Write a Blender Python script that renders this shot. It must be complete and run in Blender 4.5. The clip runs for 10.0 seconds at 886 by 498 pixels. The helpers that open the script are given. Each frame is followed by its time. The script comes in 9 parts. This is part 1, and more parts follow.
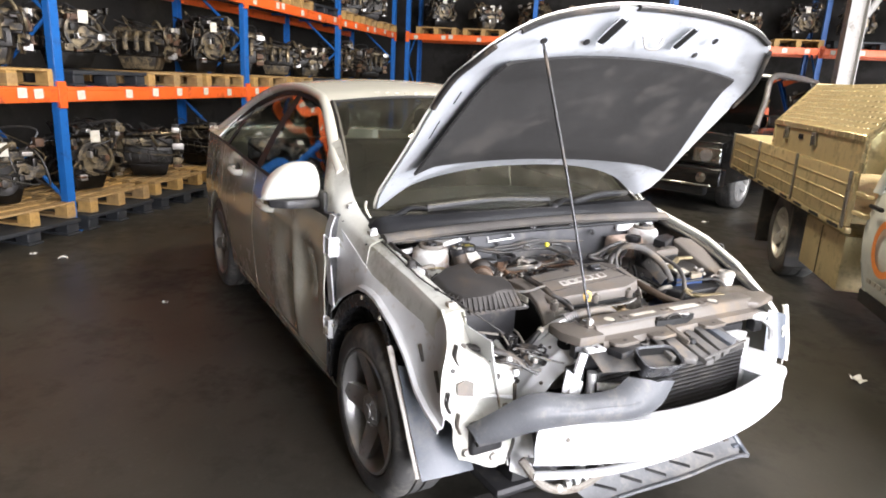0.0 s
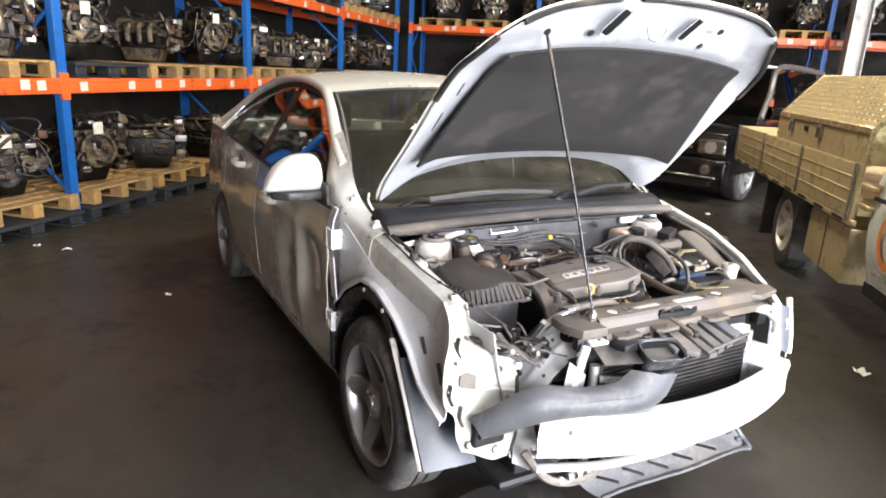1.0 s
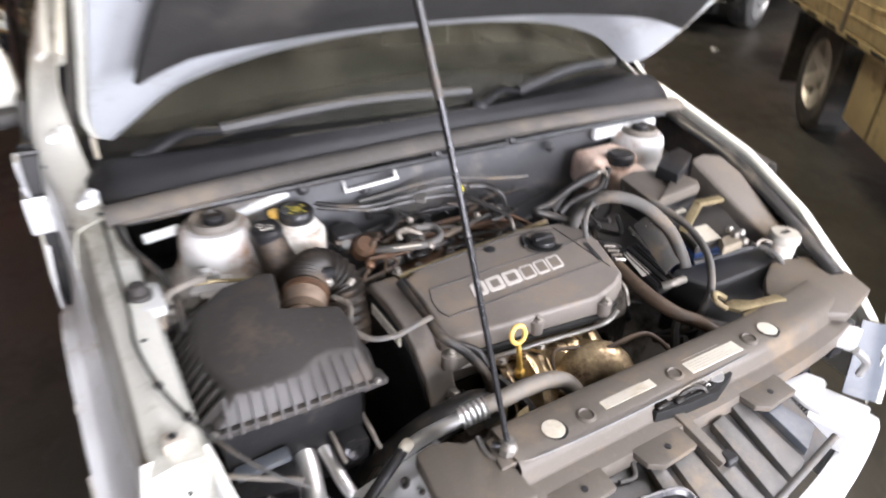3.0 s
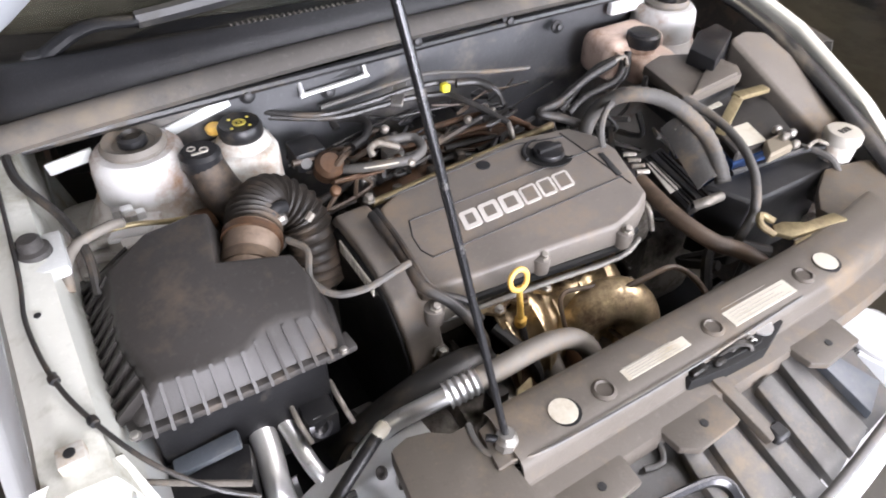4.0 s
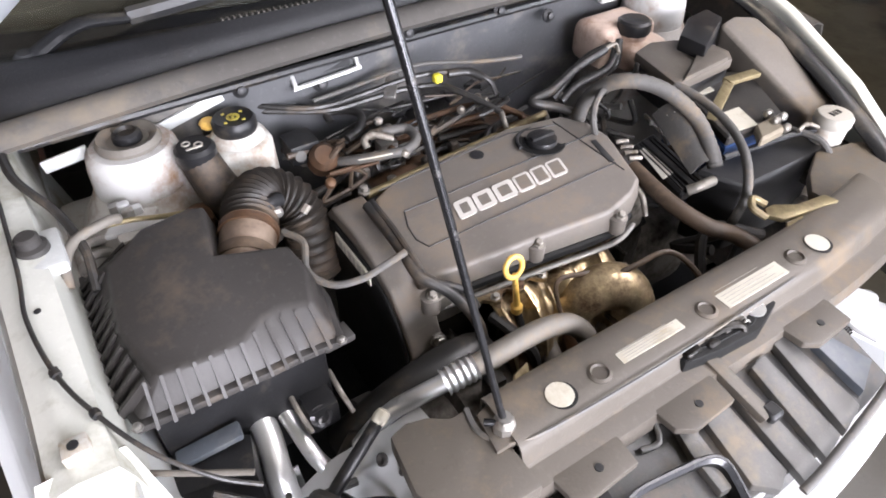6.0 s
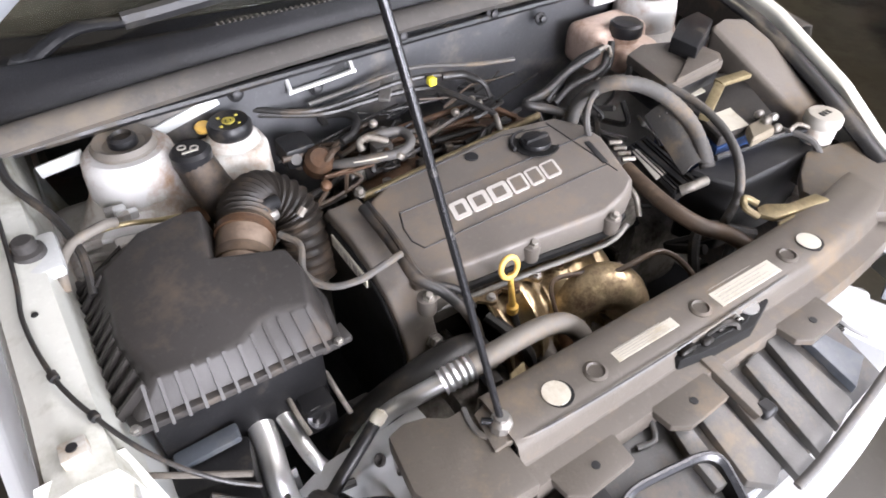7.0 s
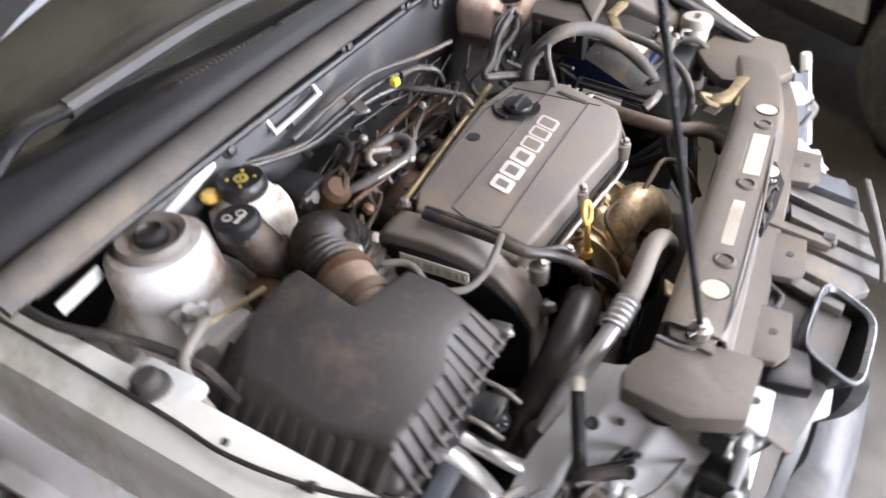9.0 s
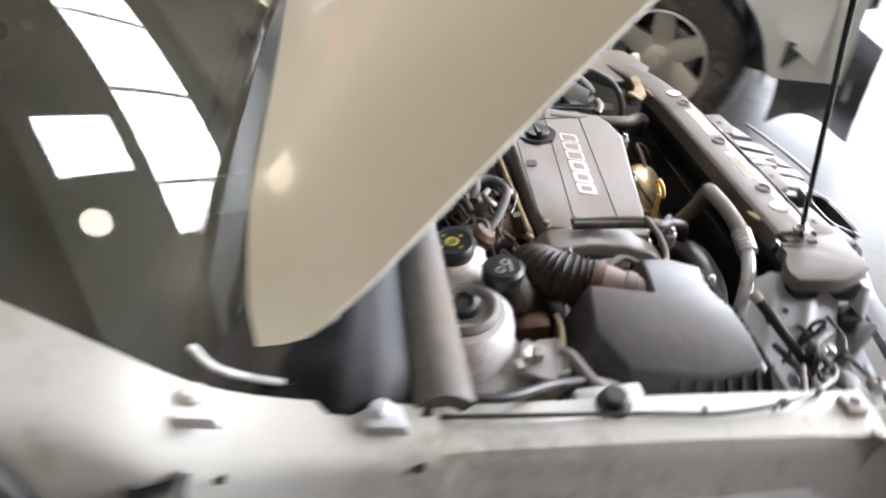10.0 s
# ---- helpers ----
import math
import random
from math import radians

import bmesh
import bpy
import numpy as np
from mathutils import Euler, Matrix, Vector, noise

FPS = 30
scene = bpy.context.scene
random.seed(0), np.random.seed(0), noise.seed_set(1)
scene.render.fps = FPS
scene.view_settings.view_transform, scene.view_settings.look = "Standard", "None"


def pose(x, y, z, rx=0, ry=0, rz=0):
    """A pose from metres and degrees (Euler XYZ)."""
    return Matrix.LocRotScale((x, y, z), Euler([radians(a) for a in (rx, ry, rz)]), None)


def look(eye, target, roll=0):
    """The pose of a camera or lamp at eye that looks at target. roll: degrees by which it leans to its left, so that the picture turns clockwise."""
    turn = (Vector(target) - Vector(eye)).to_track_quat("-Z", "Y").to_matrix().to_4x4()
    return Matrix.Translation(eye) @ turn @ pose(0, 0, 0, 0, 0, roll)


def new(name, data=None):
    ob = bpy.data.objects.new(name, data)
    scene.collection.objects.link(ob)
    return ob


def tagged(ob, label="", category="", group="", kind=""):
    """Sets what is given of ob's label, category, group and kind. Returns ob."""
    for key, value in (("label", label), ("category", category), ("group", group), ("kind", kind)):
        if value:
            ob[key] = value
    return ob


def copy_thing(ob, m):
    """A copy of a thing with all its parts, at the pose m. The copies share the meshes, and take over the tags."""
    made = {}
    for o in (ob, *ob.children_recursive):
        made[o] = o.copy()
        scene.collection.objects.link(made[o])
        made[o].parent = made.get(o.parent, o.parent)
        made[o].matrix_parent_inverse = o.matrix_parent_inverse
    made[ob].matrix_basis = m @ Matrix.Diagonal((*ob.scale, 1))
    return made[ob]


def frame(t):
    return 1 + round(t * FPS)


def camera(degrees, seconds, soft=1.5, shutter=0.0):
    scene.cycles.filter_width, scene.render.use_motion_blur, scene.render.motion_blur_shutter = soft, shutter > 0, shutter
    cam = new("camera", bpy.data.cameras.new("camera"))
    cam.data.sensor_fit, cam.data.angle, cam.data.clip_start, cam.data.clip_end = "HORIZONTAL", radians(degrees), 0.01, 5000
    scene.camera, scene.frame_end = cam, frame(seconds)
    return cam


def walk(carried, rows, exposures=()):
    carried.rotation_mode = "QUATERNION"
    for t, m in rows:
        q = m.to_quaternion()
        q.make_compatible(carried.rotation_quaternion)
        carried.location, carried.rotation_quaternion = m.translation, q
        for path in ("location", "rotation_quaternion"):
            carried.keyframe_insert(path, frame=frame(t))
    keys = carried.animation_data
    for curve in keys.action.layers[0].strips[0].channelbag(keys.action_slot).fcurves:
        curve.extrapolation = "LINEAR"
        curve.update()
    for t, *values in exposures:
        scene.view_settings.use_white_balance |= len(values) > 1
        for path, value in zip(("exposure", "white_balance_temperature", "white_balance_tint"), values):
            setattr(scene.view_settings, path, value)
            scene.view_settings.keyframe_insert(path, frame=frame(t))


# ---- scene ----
cam = camera(69.0, 10.0, soft=1.8, shutter=0.5)
PATH = [
    (0, (-1.735, -2.006, 1.538), (-0.766, -0.332, 1.028), 3.0),
    (0.5, (-1.735, -2.002, 1.536), (-0.772, -0.331, 1.009), 3.2),
    (1, (-1.731, -2.002, 1.538), (-0.773, -0.33, 1.004), 3.0),
    (1.5, (-1.678, -1.969, 1.546), (-0.753, -0.297, 0.956), 2.1),
    (2, (-1.418, -1.755, 1.555), (-0.47, -0.132, 0.873), 0.4),
    (2.5, (-1.054, -1.415, 1.553), (-0.113, 0.182, 0.801), 3.1),
    (3, (-0.774, -1.054, 1.523), (0.136, 0.397, 0.489), 2.4),
    (3.2, (-0.702, -0.951, 1.507), (0.233, 0.389, 0.353), 2.1),
    (4.3, (-0.619, -0.859, 1.452), (0.149, 0.396, 0.097), 0.3),
    (4.5, (-0.619, -0.86, 1.455), (0.159, 0.385, 0.097), 0.4),
    (5, (-0.619, -0.867, 1.456), (0.164, 0.376, 0.099), 0.0),
    (5.5, (-0.62, -0.869, 1.457), (0.168, 0.371, 0.099), -0.0),
    (7, (-0.629, -0.876, 1.459), (0.184, 0.36, 0.113), 0.0),
    (7.5, (-0.629, -0.874, 1.46), (0.196, 0.356, 0.116), -0.0),
    (8, (-0.63, -0.868, 1.462), (0.212, 0.364, 0.13), -0.8),
    (8.5, (-0.766, -0.766, 1.443), (0.242, 0.354, 0.128), -2.2),
    (9, (-0.945, -0.558, 1.437), (0.341, 0.196, 0.104), -4.4),
    (9.2, (-1.006, -0.437, 1.427), (0.4, 0.178, 0.145), -4.7),
    (9.5, (-1.097, -0.24, 1.481), (0.401, 0.097, 0.201), -4.5),
    (9.7, (-1.137, -0.092, 1.475), (0.432, 0.066, 0.245), -2.5),
    (10, (-1.196, 0.181, 1.516), (0.362, 0.007, 0.274), -0.9),
]
walk(cam, [(t, look(eye, target, roll)) for t, eye, target, roll in PATH],
     exposures=[(0, 0.53, 6600, 14), (2, 0.46, 6600, 14), (2.5, 0.36, 6550, 15), (3.0, 0.32, 6500, 16), (3.5, 0.31, 6450, 16), (8, 0.33, 6450, 16), (9, 0.46, 6450, 16), (9.6, 0.54, 6450, 16), (10, 0.48, 6450, 15)])

# ---- light ----
# the hall's own axes: D along the long rack, E across it
D = Vector((0.684, 0.729, 0)).normalized()
E = Vector((D.y, -D.x, 0))


def hall(s, c, z=0.0):
    """A place in the hall: s metres along D, c metres along E."""
    return D * s + E * c + Vector((0, 0, z))


def hall_pose(s, c, z=0.0, turn=0.0):
    """A pose whose x runs along D, turned about the upright."""
    p = hall(s, c, z)
    return pose(p.x, p.y, p.z, 0, 0, math.degrees(math.atan2(D.y, D.x)) + turn)


world = bpy.data.worlds.new("sky")
scene.world = world
world.use_nodes = True
wn = world.node_tree.nodes
sky = wn.new("ShaderNodeTexSky")
sky.sky_type, sky.sun_disc = "NISHITA", False
sky.sun_elevation, sky.sun_rotation = radians(45), radians(200)
world.node_tree.links.new(sky.outputs[0], wn["Background"].inputs[0])
wn["Background"].inputs[1].default_value = 0.12


def opening_light(name, m, sx, sy, watts, colour):
    data = bpy.data.lights.new(name, "AREA")
    data.shape, data.size, data.size_y, data.energy, data.color = "RECTANGLE", sx, sy, watts, colour
    ob = new(name, data)
    ob.matrix_world = m
    return ob


# daylight in the loading door and in the roof's skylights
# third and fourth entries are unseen, added to warm flank and light bonnet
ROOF_LIGHTS = ((-1.2, 4.8, 4.3, 6.1, 600, (0.99, 0.95, 0.95)), (0.1, 1.2, 2.8, 4.0, 90, (0.97, 0.98, 1.0)), (-4.0, -2.2, -4.0, -1.6, 15, (1.0, 0.66, 0.22)), (2.9, 4.5, -1.1, 0.5, 290, (1.0, 0.90, 0.68)))
door_eye = hall(-6.45, 6.6, 2.4)
opening_light("door_daylight", look(door_eye, door_eye + D), 7.0, 4.4, 2800, (0.925, 0.94, 1.0))
side_eye = hall(-1.0, 11.45, 2.3)
opening_light("side_door_daylight", look(side_eye, side_eye - E), 4.4, 4.2, 1450, (0.86, 0.925, 1.0))
for s0, s1, c0, c1, watts, tint in ROOF_LIGHTS:
    p = hall((s0 + s1) / 2, (c0 + c1) / 2, 5.98)
    opening_light("skylight_or_fill", look(p, p - Vector((0, 0, 1)), math.degrees(math.atan2(D.y, D.x))), s1 - s0, c1 - c0, watts, tint)

# ---- materials ----
def mat(name, col, rough=0.5, metal=0.0, var=0.18, scale=9.0, dirt=None, amount=0.4, dscale=5.0,
        bump=0.08, bscale=90.0, coat=0.0, each=0.0, spec=0.5):
    """A node material: colour varied by noise at two scales, soiled with dirt, with fine relief."""
    m = bpy.data.materials.new(name)
    m.use_nodes = True
    nt = m.node_tree
    n, k = nt.nodes, nt.links.new
    b = n["Principled BSDF"]
    tc = n.new("ShaderNodeTexCoord")

    def noise_at(s, detail=4.0, rgh=0.6):
        x = n.new("ShaderNodeTexNoise")
        x.inputs["Scale"].default_value, x.inputs["Detail"].default_value, x.inputs["Roughness"].default_value = s, detail, rgh
        k(tc.outputs["Object"], x.inputs["Vector"])
        return x.outputs["Fac"]

    def mixed(fac, a, c):
        x = n.new("ShaderNodeMix")
        x.data_type = "RGBA"
        k(fac, x.inputs[0])
        for value, sock in ((a, x.inputs[6]), (c, x.inputs[7])):
            if isinstance(value, tuple):
                sock.default_value = (*value, 1)
            else:
                k(value, sock)
        return x.outputs[2]

    def ramp(fac, lo, hi):
        x = n.new("ShaderNodeMapRange")
        x.inputs[1].default_value, x.inputs[2].default_value = lo, hi
        k(fac, x.inputs[0])
        return x.outputs[0]

    def scaled(fac, k0):
        x = n.new("ShaderNodeMath")
        x.operation = "MULTIPLY"
        k(fac, x.inputs[0])
        x.inputs[1].default_value = k0 * min(1.0, var * 6)
        return x.outputs[0]

    dark = tuple(max(0.0, c * (1 - var)) for c in col)
    light = tuple(min(1.0, c * (1 + var)) for c in col)
    colour = mixed(ramp(noise_at(scale), 0.3, 0.7), dark, light)
    tint = tuple(min(1.0, c * 1.22 + 0.012) for c in col)
    shade = tuple(c * 0.74 for c in col)
    colour = mixed(scaled(ramp(noise_at(scale * 21, 3.0, 0.7), 0.56, 0.74), 0.75), colour, tint)
    colour = mixed(scaled(ramp(noise_at(scale * 13 + 7, 4.0, 0.75), 0.58, 0.72), 0.7), colour, shade)
    if each:
        oi = n.new("ShaderNodeObjectInfo")
        hsv = n.new("ShaderNodeHueSaturation")
        k(oi.outputs["Random"], hsv.inputs["Fac"])
        hsv.inputs["Value"].default_value, hsv.inputs["Saturation"].default_value = 1 - each, 0.85
        k(colour, hsv.inputs["Color"])
        colour = hsv.outputs[0]
    roughness = ramp(noise_at(scale * 4.3), -0.4, 1.4)
    rr = n.new("ShaderNodeMapRange")
    rr.inputs[3].default_value, rr.inputs[4].default_value = max(0.02, rough - 0.12), min(1.0, rough + 0.12)
    k(roughness, rr.inputs[0])
    rough_out = rr.outputs[0]
    if dirt:
        fine, wide = noise_at(dscale * 6, 6.0, 0.7), noise_at(dscale, 5.0, 0.65)
        mul = n.new("ShaderNodeMath")
        mul.operation = "MULTIPLY_ADD"
        k(fine, mul.inputs[0])
        mul.inputs[1].default_value = 0.45
        k(wide, mul.inputs[2])
        mask = ramp(mul.outputs[0], 0.98 - amount * 0.62, 1.08 - amount * 0.32)
        colour = mixed(mask, colour, dirt)
        mm = n.new("ShaderNodeMath")
        mm.operation, mm.use_clamp = "MULTIPLY_ADD", True
        k(mask, mm.inputs[0])
        mm.inputs[1].default_value = 0.35
        k(rough_out, mm.inputs[2])
        rough_out = mm.outputs[0]
        if metal:
            mt = n.new("ShaderNodeMapRange")
            mt.inputs[3].default_value, mt.inputs[4].default_value = metal, 0.0
            k(mask, mt.inputs[0])
            k(mt.outputs[0], b.inputs["Metallic"])
    k(colour, b.inputs["Base Color"])
    k(rough_out, b.inputs["Roughness"])
    if not (dirt and metal):
        b.inputs["Metallic"].default_value = metal
    b.inputs["Coat Weight"].default_value = coat
    b.inputs["Specular IOR Level"].default_value = spec
    b.inputs["Coat Roughness"].default_value = 0.06
    if bump:
        bp = n.new("ShaderNodeBump")
        bp.inputs["Strength"].default_value, bp.inputs["Distance"].default_value = bump, 0.004
        k(noise_at(bscale, 3.0), bp.inputs["Height"])
        k(bp.outputs[0], b.inputs["Normal"])
    return m


def glass(name, col, rough=0.02):
    m = bpy.data.materials.new(name)
    m.use_nodes = True
    b = m.node_tree.nodes["Principled BSDF"]
    b.inputs["Base Color"].default_value, b.inputs["Roughness"].default_value = (*col, 1), rough
    b.inputs["Transmission Weight"].default_value, b.inputs["IOR"].default_value = 1.0, 1.45
    return m


air_black = mat("satin black air box plastic", (0.036, 0.033, 0.031), 0.42, var=0.14, scale=5, dirt=(0.080, 0.064, 0.050), amount=0.32, dscale=7, bump=0.06, bscale=350, spec=0.27)
hose_grey = mat("dust-greyed rubber hose", (0.135, 0.122, 0.105), 0.6, var=0.16, dirt=(0.20, 0.155, 0.11), amount=0.42, dscale=12, bump=0.1)
loom_grey = mat("grey dusty loom sleeve", (0.075, 0.071, 0.066), 0.6, var=0.15, dirt=(0.16, 0.125, 0.088), amount=0.40, dscale=12, bump=0.25, bscale=160)
neck_brown = mat("dust-paled brown neck", (0.125, 0.088, 0.062), 0.5, var=0.25, dirt=(0.22, 0.165, 0.125), amount=0.45, dscale=12, bump=0.12)
paint = mat("white car paint", (0.74, 0.735, 0.66), 0.24, var=0.03, scale=2, dirt=(0.64, 0.61, 0.53), amount=0.2, dscale=1.5, bump=0, coat=0.7)
# flank white: olive shade and dark reflections are put into the colour
side_paint_shaded = mat("dusty white side paint with olive shade in it", (0.56, 0.55, 0.46), 0.2, var=0.06, scale=3, dirt=(0.26, 0.235, 0.165), amount=0.42, dscale=2.2, bump=0.02, coat=0.9)
arch_black = mat("glossy black liner plastic", (0.035, 0.036, 0.040), 0.26, var=0.2, dirt=(0.10, 0.095, 0.085), amount=0.25, bump=0.05)
guard_grey = mat("grey-blue guard plastic", (0.085, 0.096, 0.112), 0.38, var=0.14, scale=4, dirt=(0.16, 0.16, 0.157), amount=0.35, dscale=5, bump=0.1, spec=0.45)
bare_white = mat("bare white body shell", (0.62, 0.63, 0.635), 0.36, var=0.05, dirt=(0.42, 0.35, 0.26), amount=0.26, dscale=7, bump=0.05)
# soiled, and darker than the shell white: dimmer light is put into it
bay_white_dimmed = mat("soiled white bay paint, dimmed for light", (0.50, 0.51, 0.50), 0.36, var=0.08, scale=6, dirt=(0.30, 0.22, 0.13), amount=0.36, dscale=6, bump=0.05)
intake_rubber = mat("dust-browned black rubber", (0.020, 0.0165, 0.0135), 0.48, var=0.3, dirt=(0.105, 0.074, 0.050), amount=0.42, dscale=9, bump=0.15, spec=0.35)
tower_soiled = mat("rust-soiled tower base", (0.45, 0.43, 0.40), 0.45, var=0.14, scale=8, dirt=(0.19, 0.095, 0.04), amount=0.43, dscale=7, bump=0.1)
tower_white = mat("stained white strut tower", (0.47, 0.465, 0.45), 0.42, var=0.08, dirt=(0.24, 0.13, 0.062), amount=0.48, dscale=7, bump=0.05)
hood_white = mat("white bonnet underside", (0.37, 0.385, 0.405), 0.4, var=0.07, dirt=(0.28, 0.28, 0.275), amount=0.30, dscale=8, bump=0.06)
liner_black = mat("black felt bonnet liner", (0.026, 0.025, 0.024), 0.62, var=0.2, scale=3, dirt=(0.060, 0.054, 0.048), amount=0.32, dscale=1.6, bump=0.5, bscale=220, spec=0.3)
# lighter felt tone paints the light caught on the embossed ridge
ridge_felt = mat("felt lightened as a ridge highlight", (0.062, 0.056, 0.050), 0.65, var=0.2, scale=6, bump=0.4, bscale=220, spec=0.3)
black_plastic = mat("black plastic", (0.013, 0.013, 0.014), 0.36, var=0.3, dirt=(0.075, 0.062, 0.047), amount=0.33, dscale=8, bump=0.1, bscale=300, spec=0.35)
dusty_plastic = mat("dusty black plastic", (0.044, 0.041, 0.039), 0.45, var=0.16, scale=6, dirt=(0.13, 0.106, 0.082), amount=0.40, dscale=6, bump=0.10, bscale=320, spec=0.3)
cover_grey = mat("grey dusty engine cover", (0.145, 0.129, 0.113), 0.40, var=0.12, scale=6, dirt=(0.20, 0.158, 0.117), amount=0.42, dscale=7, bump=0.1, bscale=350)
support_grey = mat("brown-grey dusty support panel", (0.112, 0.098, 0.083), 0.44, var=0.12, scale=4, dirt=(0.18, 0.138, 0.095), amount=0.40, dscale=7, bump=0.12, bscale=250, spec=0.35)
seal_grey = mat("dusty grey cowl seal", (0.092, 0.085, 0.078), 0.55, var=0.16, scale=5, dirt=(0.16, 0.135, 0.105), amount=0.40, dscale=5, bump=0.1, bscale=200, spec=0.3)
rubber = mat("black rubber hose", (0.018, 0.017, 0.016), 0.42, var=0.3, dirt=(0.09, 0.068, 0.048), amount=0.36, dscale=9, bump=0.12)
brown_hose = mat("dusty brown hose", (0.060, 0.040, 0.026), 0.5, var=0.3, dirt=(0.125, 0.085, 0.053), amount=0.36, dscale=12, bump=0.12)
tyre_rubber = mat("tyre rubber", (0.050, 0.049, 0.048), 0.66, var=0.25, dirt=(0.18, 0.17, 0.15), amount=0.44, dscale=6, bump=0.2)
alloy = mat("dark grey alloy", (0.30, 0.295, 0.285), 0.3, 0.55, var=0.10, dirt=(0.09, 0.08, 0.068), amount=0.30, dscale=9, bump=0.03)
bright_alloy = mat("silver alloy", (0.66, 0.66, 0.65), 0.36, 0.8, var=0.05, dirt=(0.2, 0.18, 0.15), amount=0.28, dscale=9, bump=0.03)
ute_alloy = mat("pale silver wheel", (0.60, 0.58, 0.53), 0.38, 0.35, var=0.06, dirt=(0.24, 0.21, 0.16), amount=0.25, dscale=9, bump=0.03)
dull_alloy = mat("dulled plated metal", (0.24, 0.222, 0.195), 0.46, 0.6, var=0.2, dirt=(0.08, 0.056, 0.034), amount=0.42, dscale=16, bump=0.08)
chrome = mat("bright plated metal", (0.72, 0.71, 0.68), 0.18, 1.0, var=0.05, bump=0.01)
steel = mat("dull steel", (0.40, 0.385, 0.36), 0.42, 0.9, var=0.15, dirt=(0.15, 0.10, 0.06), amount=0.35, dscale=12, bump=0.08)
cast_alu = mat("dirty cast aluminium", (0.30, 0.275, 0.24), 0.42, 0.8, var=0.25, dirt=(0.045, 0.033, 0.022), amount=0.52, dscale=12, bump=0.25, bscale=120)
heat_shield = mat("tarnished heat shield", (0.44, 0.345, 0.21), 0.33, 0.9, var=0.4, dirt=(0.09, 0.05, 0.024), amount=0.50, dscale=16, bump=0.6, bscale=60)
rusty = mat("rusty brown metal", (0.085, 0.043, 0.021), 0.55, 0.3, var=0.4, scale=16, dirt=(0.03, 0.019, 0.012), amount=0.45, dscale=14, bump=0.3)
gold = mat("gold passivated metal", (0.27, 0.222, 0.125), 0.42, 0.6, var=0.18, dirt=(0.13, 0.09, 0.045), amount=0.42, dscale=14, bump=0.08)
yellow_plastic = mat("yellow plastic", (0.80, 0.50, 0.12), 0.38, var=0.08, dirt=(0.35, 0.2, 0.05), amount=0.25, dscale=20, bump=0.03)
bright_yellow = mat("bright yellow marking", (0.78, 0.68, 0.05), 0.5, var=0.05, bump=0)
tank_white = mat("translucent stained white tank", (0.56, 0.545, 0.50), 0.4, var=0.06, dirt=(0.30, 0.165, 0.075), amount=0.54, dscale=11, bump=0.03)
tank_brown = mat("browned coolant tank", (0.58, 0.45, 0.37), 0.42, var=0.1, dirt=(0.27, 0.155, 0.095), amount=0.5, dscale=7, bump=0.04)
label_white = mat("soiled paper label", (0.56, 0.53, 0.45), 0.5, var=0.06, dirt=(0.42, 0.36, 0.26), amount=0.36, dscale=12, bump=0.02)
print_grey = mat("grey print", (0.36, 0.34, 0.30), 0.6, var=0.1, bump=0)
letter_grey = mat("light grey raised marks", (0.50, 0.475, 0.44), 0.5, var=0.06, dirt=(0.3, 0.26, 0.2), amount=0.3, dscale=15, bump=0.03)
faded_yellow = mat("faded yellow marking", (0.42, 0.35, 0.06), 0.5, var=0.1, dirt=(0.12, 0.10, 0.04), amount=0.4, dscale=30, bump=0)
# slat grey made darker: the shade between slats is put into this tone
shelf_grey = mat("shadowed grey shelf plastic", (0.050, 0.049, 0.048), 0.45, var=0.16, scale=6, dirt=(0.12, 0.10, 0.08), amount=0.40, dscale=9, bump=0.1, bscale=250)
blue_plastic = mat("blue battery plastic", (0.018, 0.05, 0.15), 0.4, var=0.1, dirt=(0.12, 0.12, 0.12), amount=0.3, dscale=12, bump=0.04)
red_plastic = mat("red plastic", (0.35, 0.05, 0.035), 0.45, var=0.1, dirt=(0.14, 0.08, 0.05), amount=0.35, bump=0.04)
grey_plastic = mat("grey absorber foam", (0.088, 0.092, 0.099), 0.45, var=0.16, dirt=(0.19, 0.18, 0.165), amount=0.38, dscale=8, bump=0.14, spec=0.35)
trim_black = mat("matt black trim", (0.014, 0.014, 0.015), 0.5, var=0.25, dirt=(0.06, 0.055, 0.045), amount=0.3, bump=0.1)
rod_black = mat("dark gloss rod", (0.03, 0.03, 0.032), 0.22, 0.6, var=0.2, dirt=(0.10, 0.09, 0.08), amount=0.25, dscale=20, bump=0.0)
cabin_dark = mat("dark cabin cloth", (0.03, 0.029, 0.028), 0.85, var=0.25, bump=0.2, bscale=300)
dark_glass = glass("dark tinted glass", (0.02, 0.02, 0.02))
car_glass = glass("tinted car glass", (0.50, 0.56, 0.52))
screen_glass = glass("dusty windscreen glass", (0.50, 0.56, 0.52))
nt = screen_glass.node_tree
film, speck = nt.nodes.new("ShaderNodeBsdfDiffuse"), nt.nodes.new("ShaderNodeTexNoise")
film.inputs[0].default_value = (0.34, 0.31, 0.24, 1)
speck.inputs["Scale"].default_value, speck.inputs["Detail"].default_value = 7.0, 6.0
coords, level, blend = nt.nodes.new("ShaderNodeTexCoord"), nt.nodes.new("ShaderNodeMapRange"), nt.nodes.new("ShaderNodeMixShader")
level.inputs[1].default_value, level.inputs[2].default_value, level.inputs[3].default_value, level.inputs[4].default_value = 0.35, 0.7, 0.03, 0.10
nt.links.new(coords.outputs["Object"], speck.inputs["Vector"])
nt.links.new(speck.outputs["Fac"], level.inputs[0])
nt.links.new(level.outputs[0], blend.inputs[0])
nt.links.new(nt.nodes["Principled BSDF"].outputs[0], blend.inputs[1])
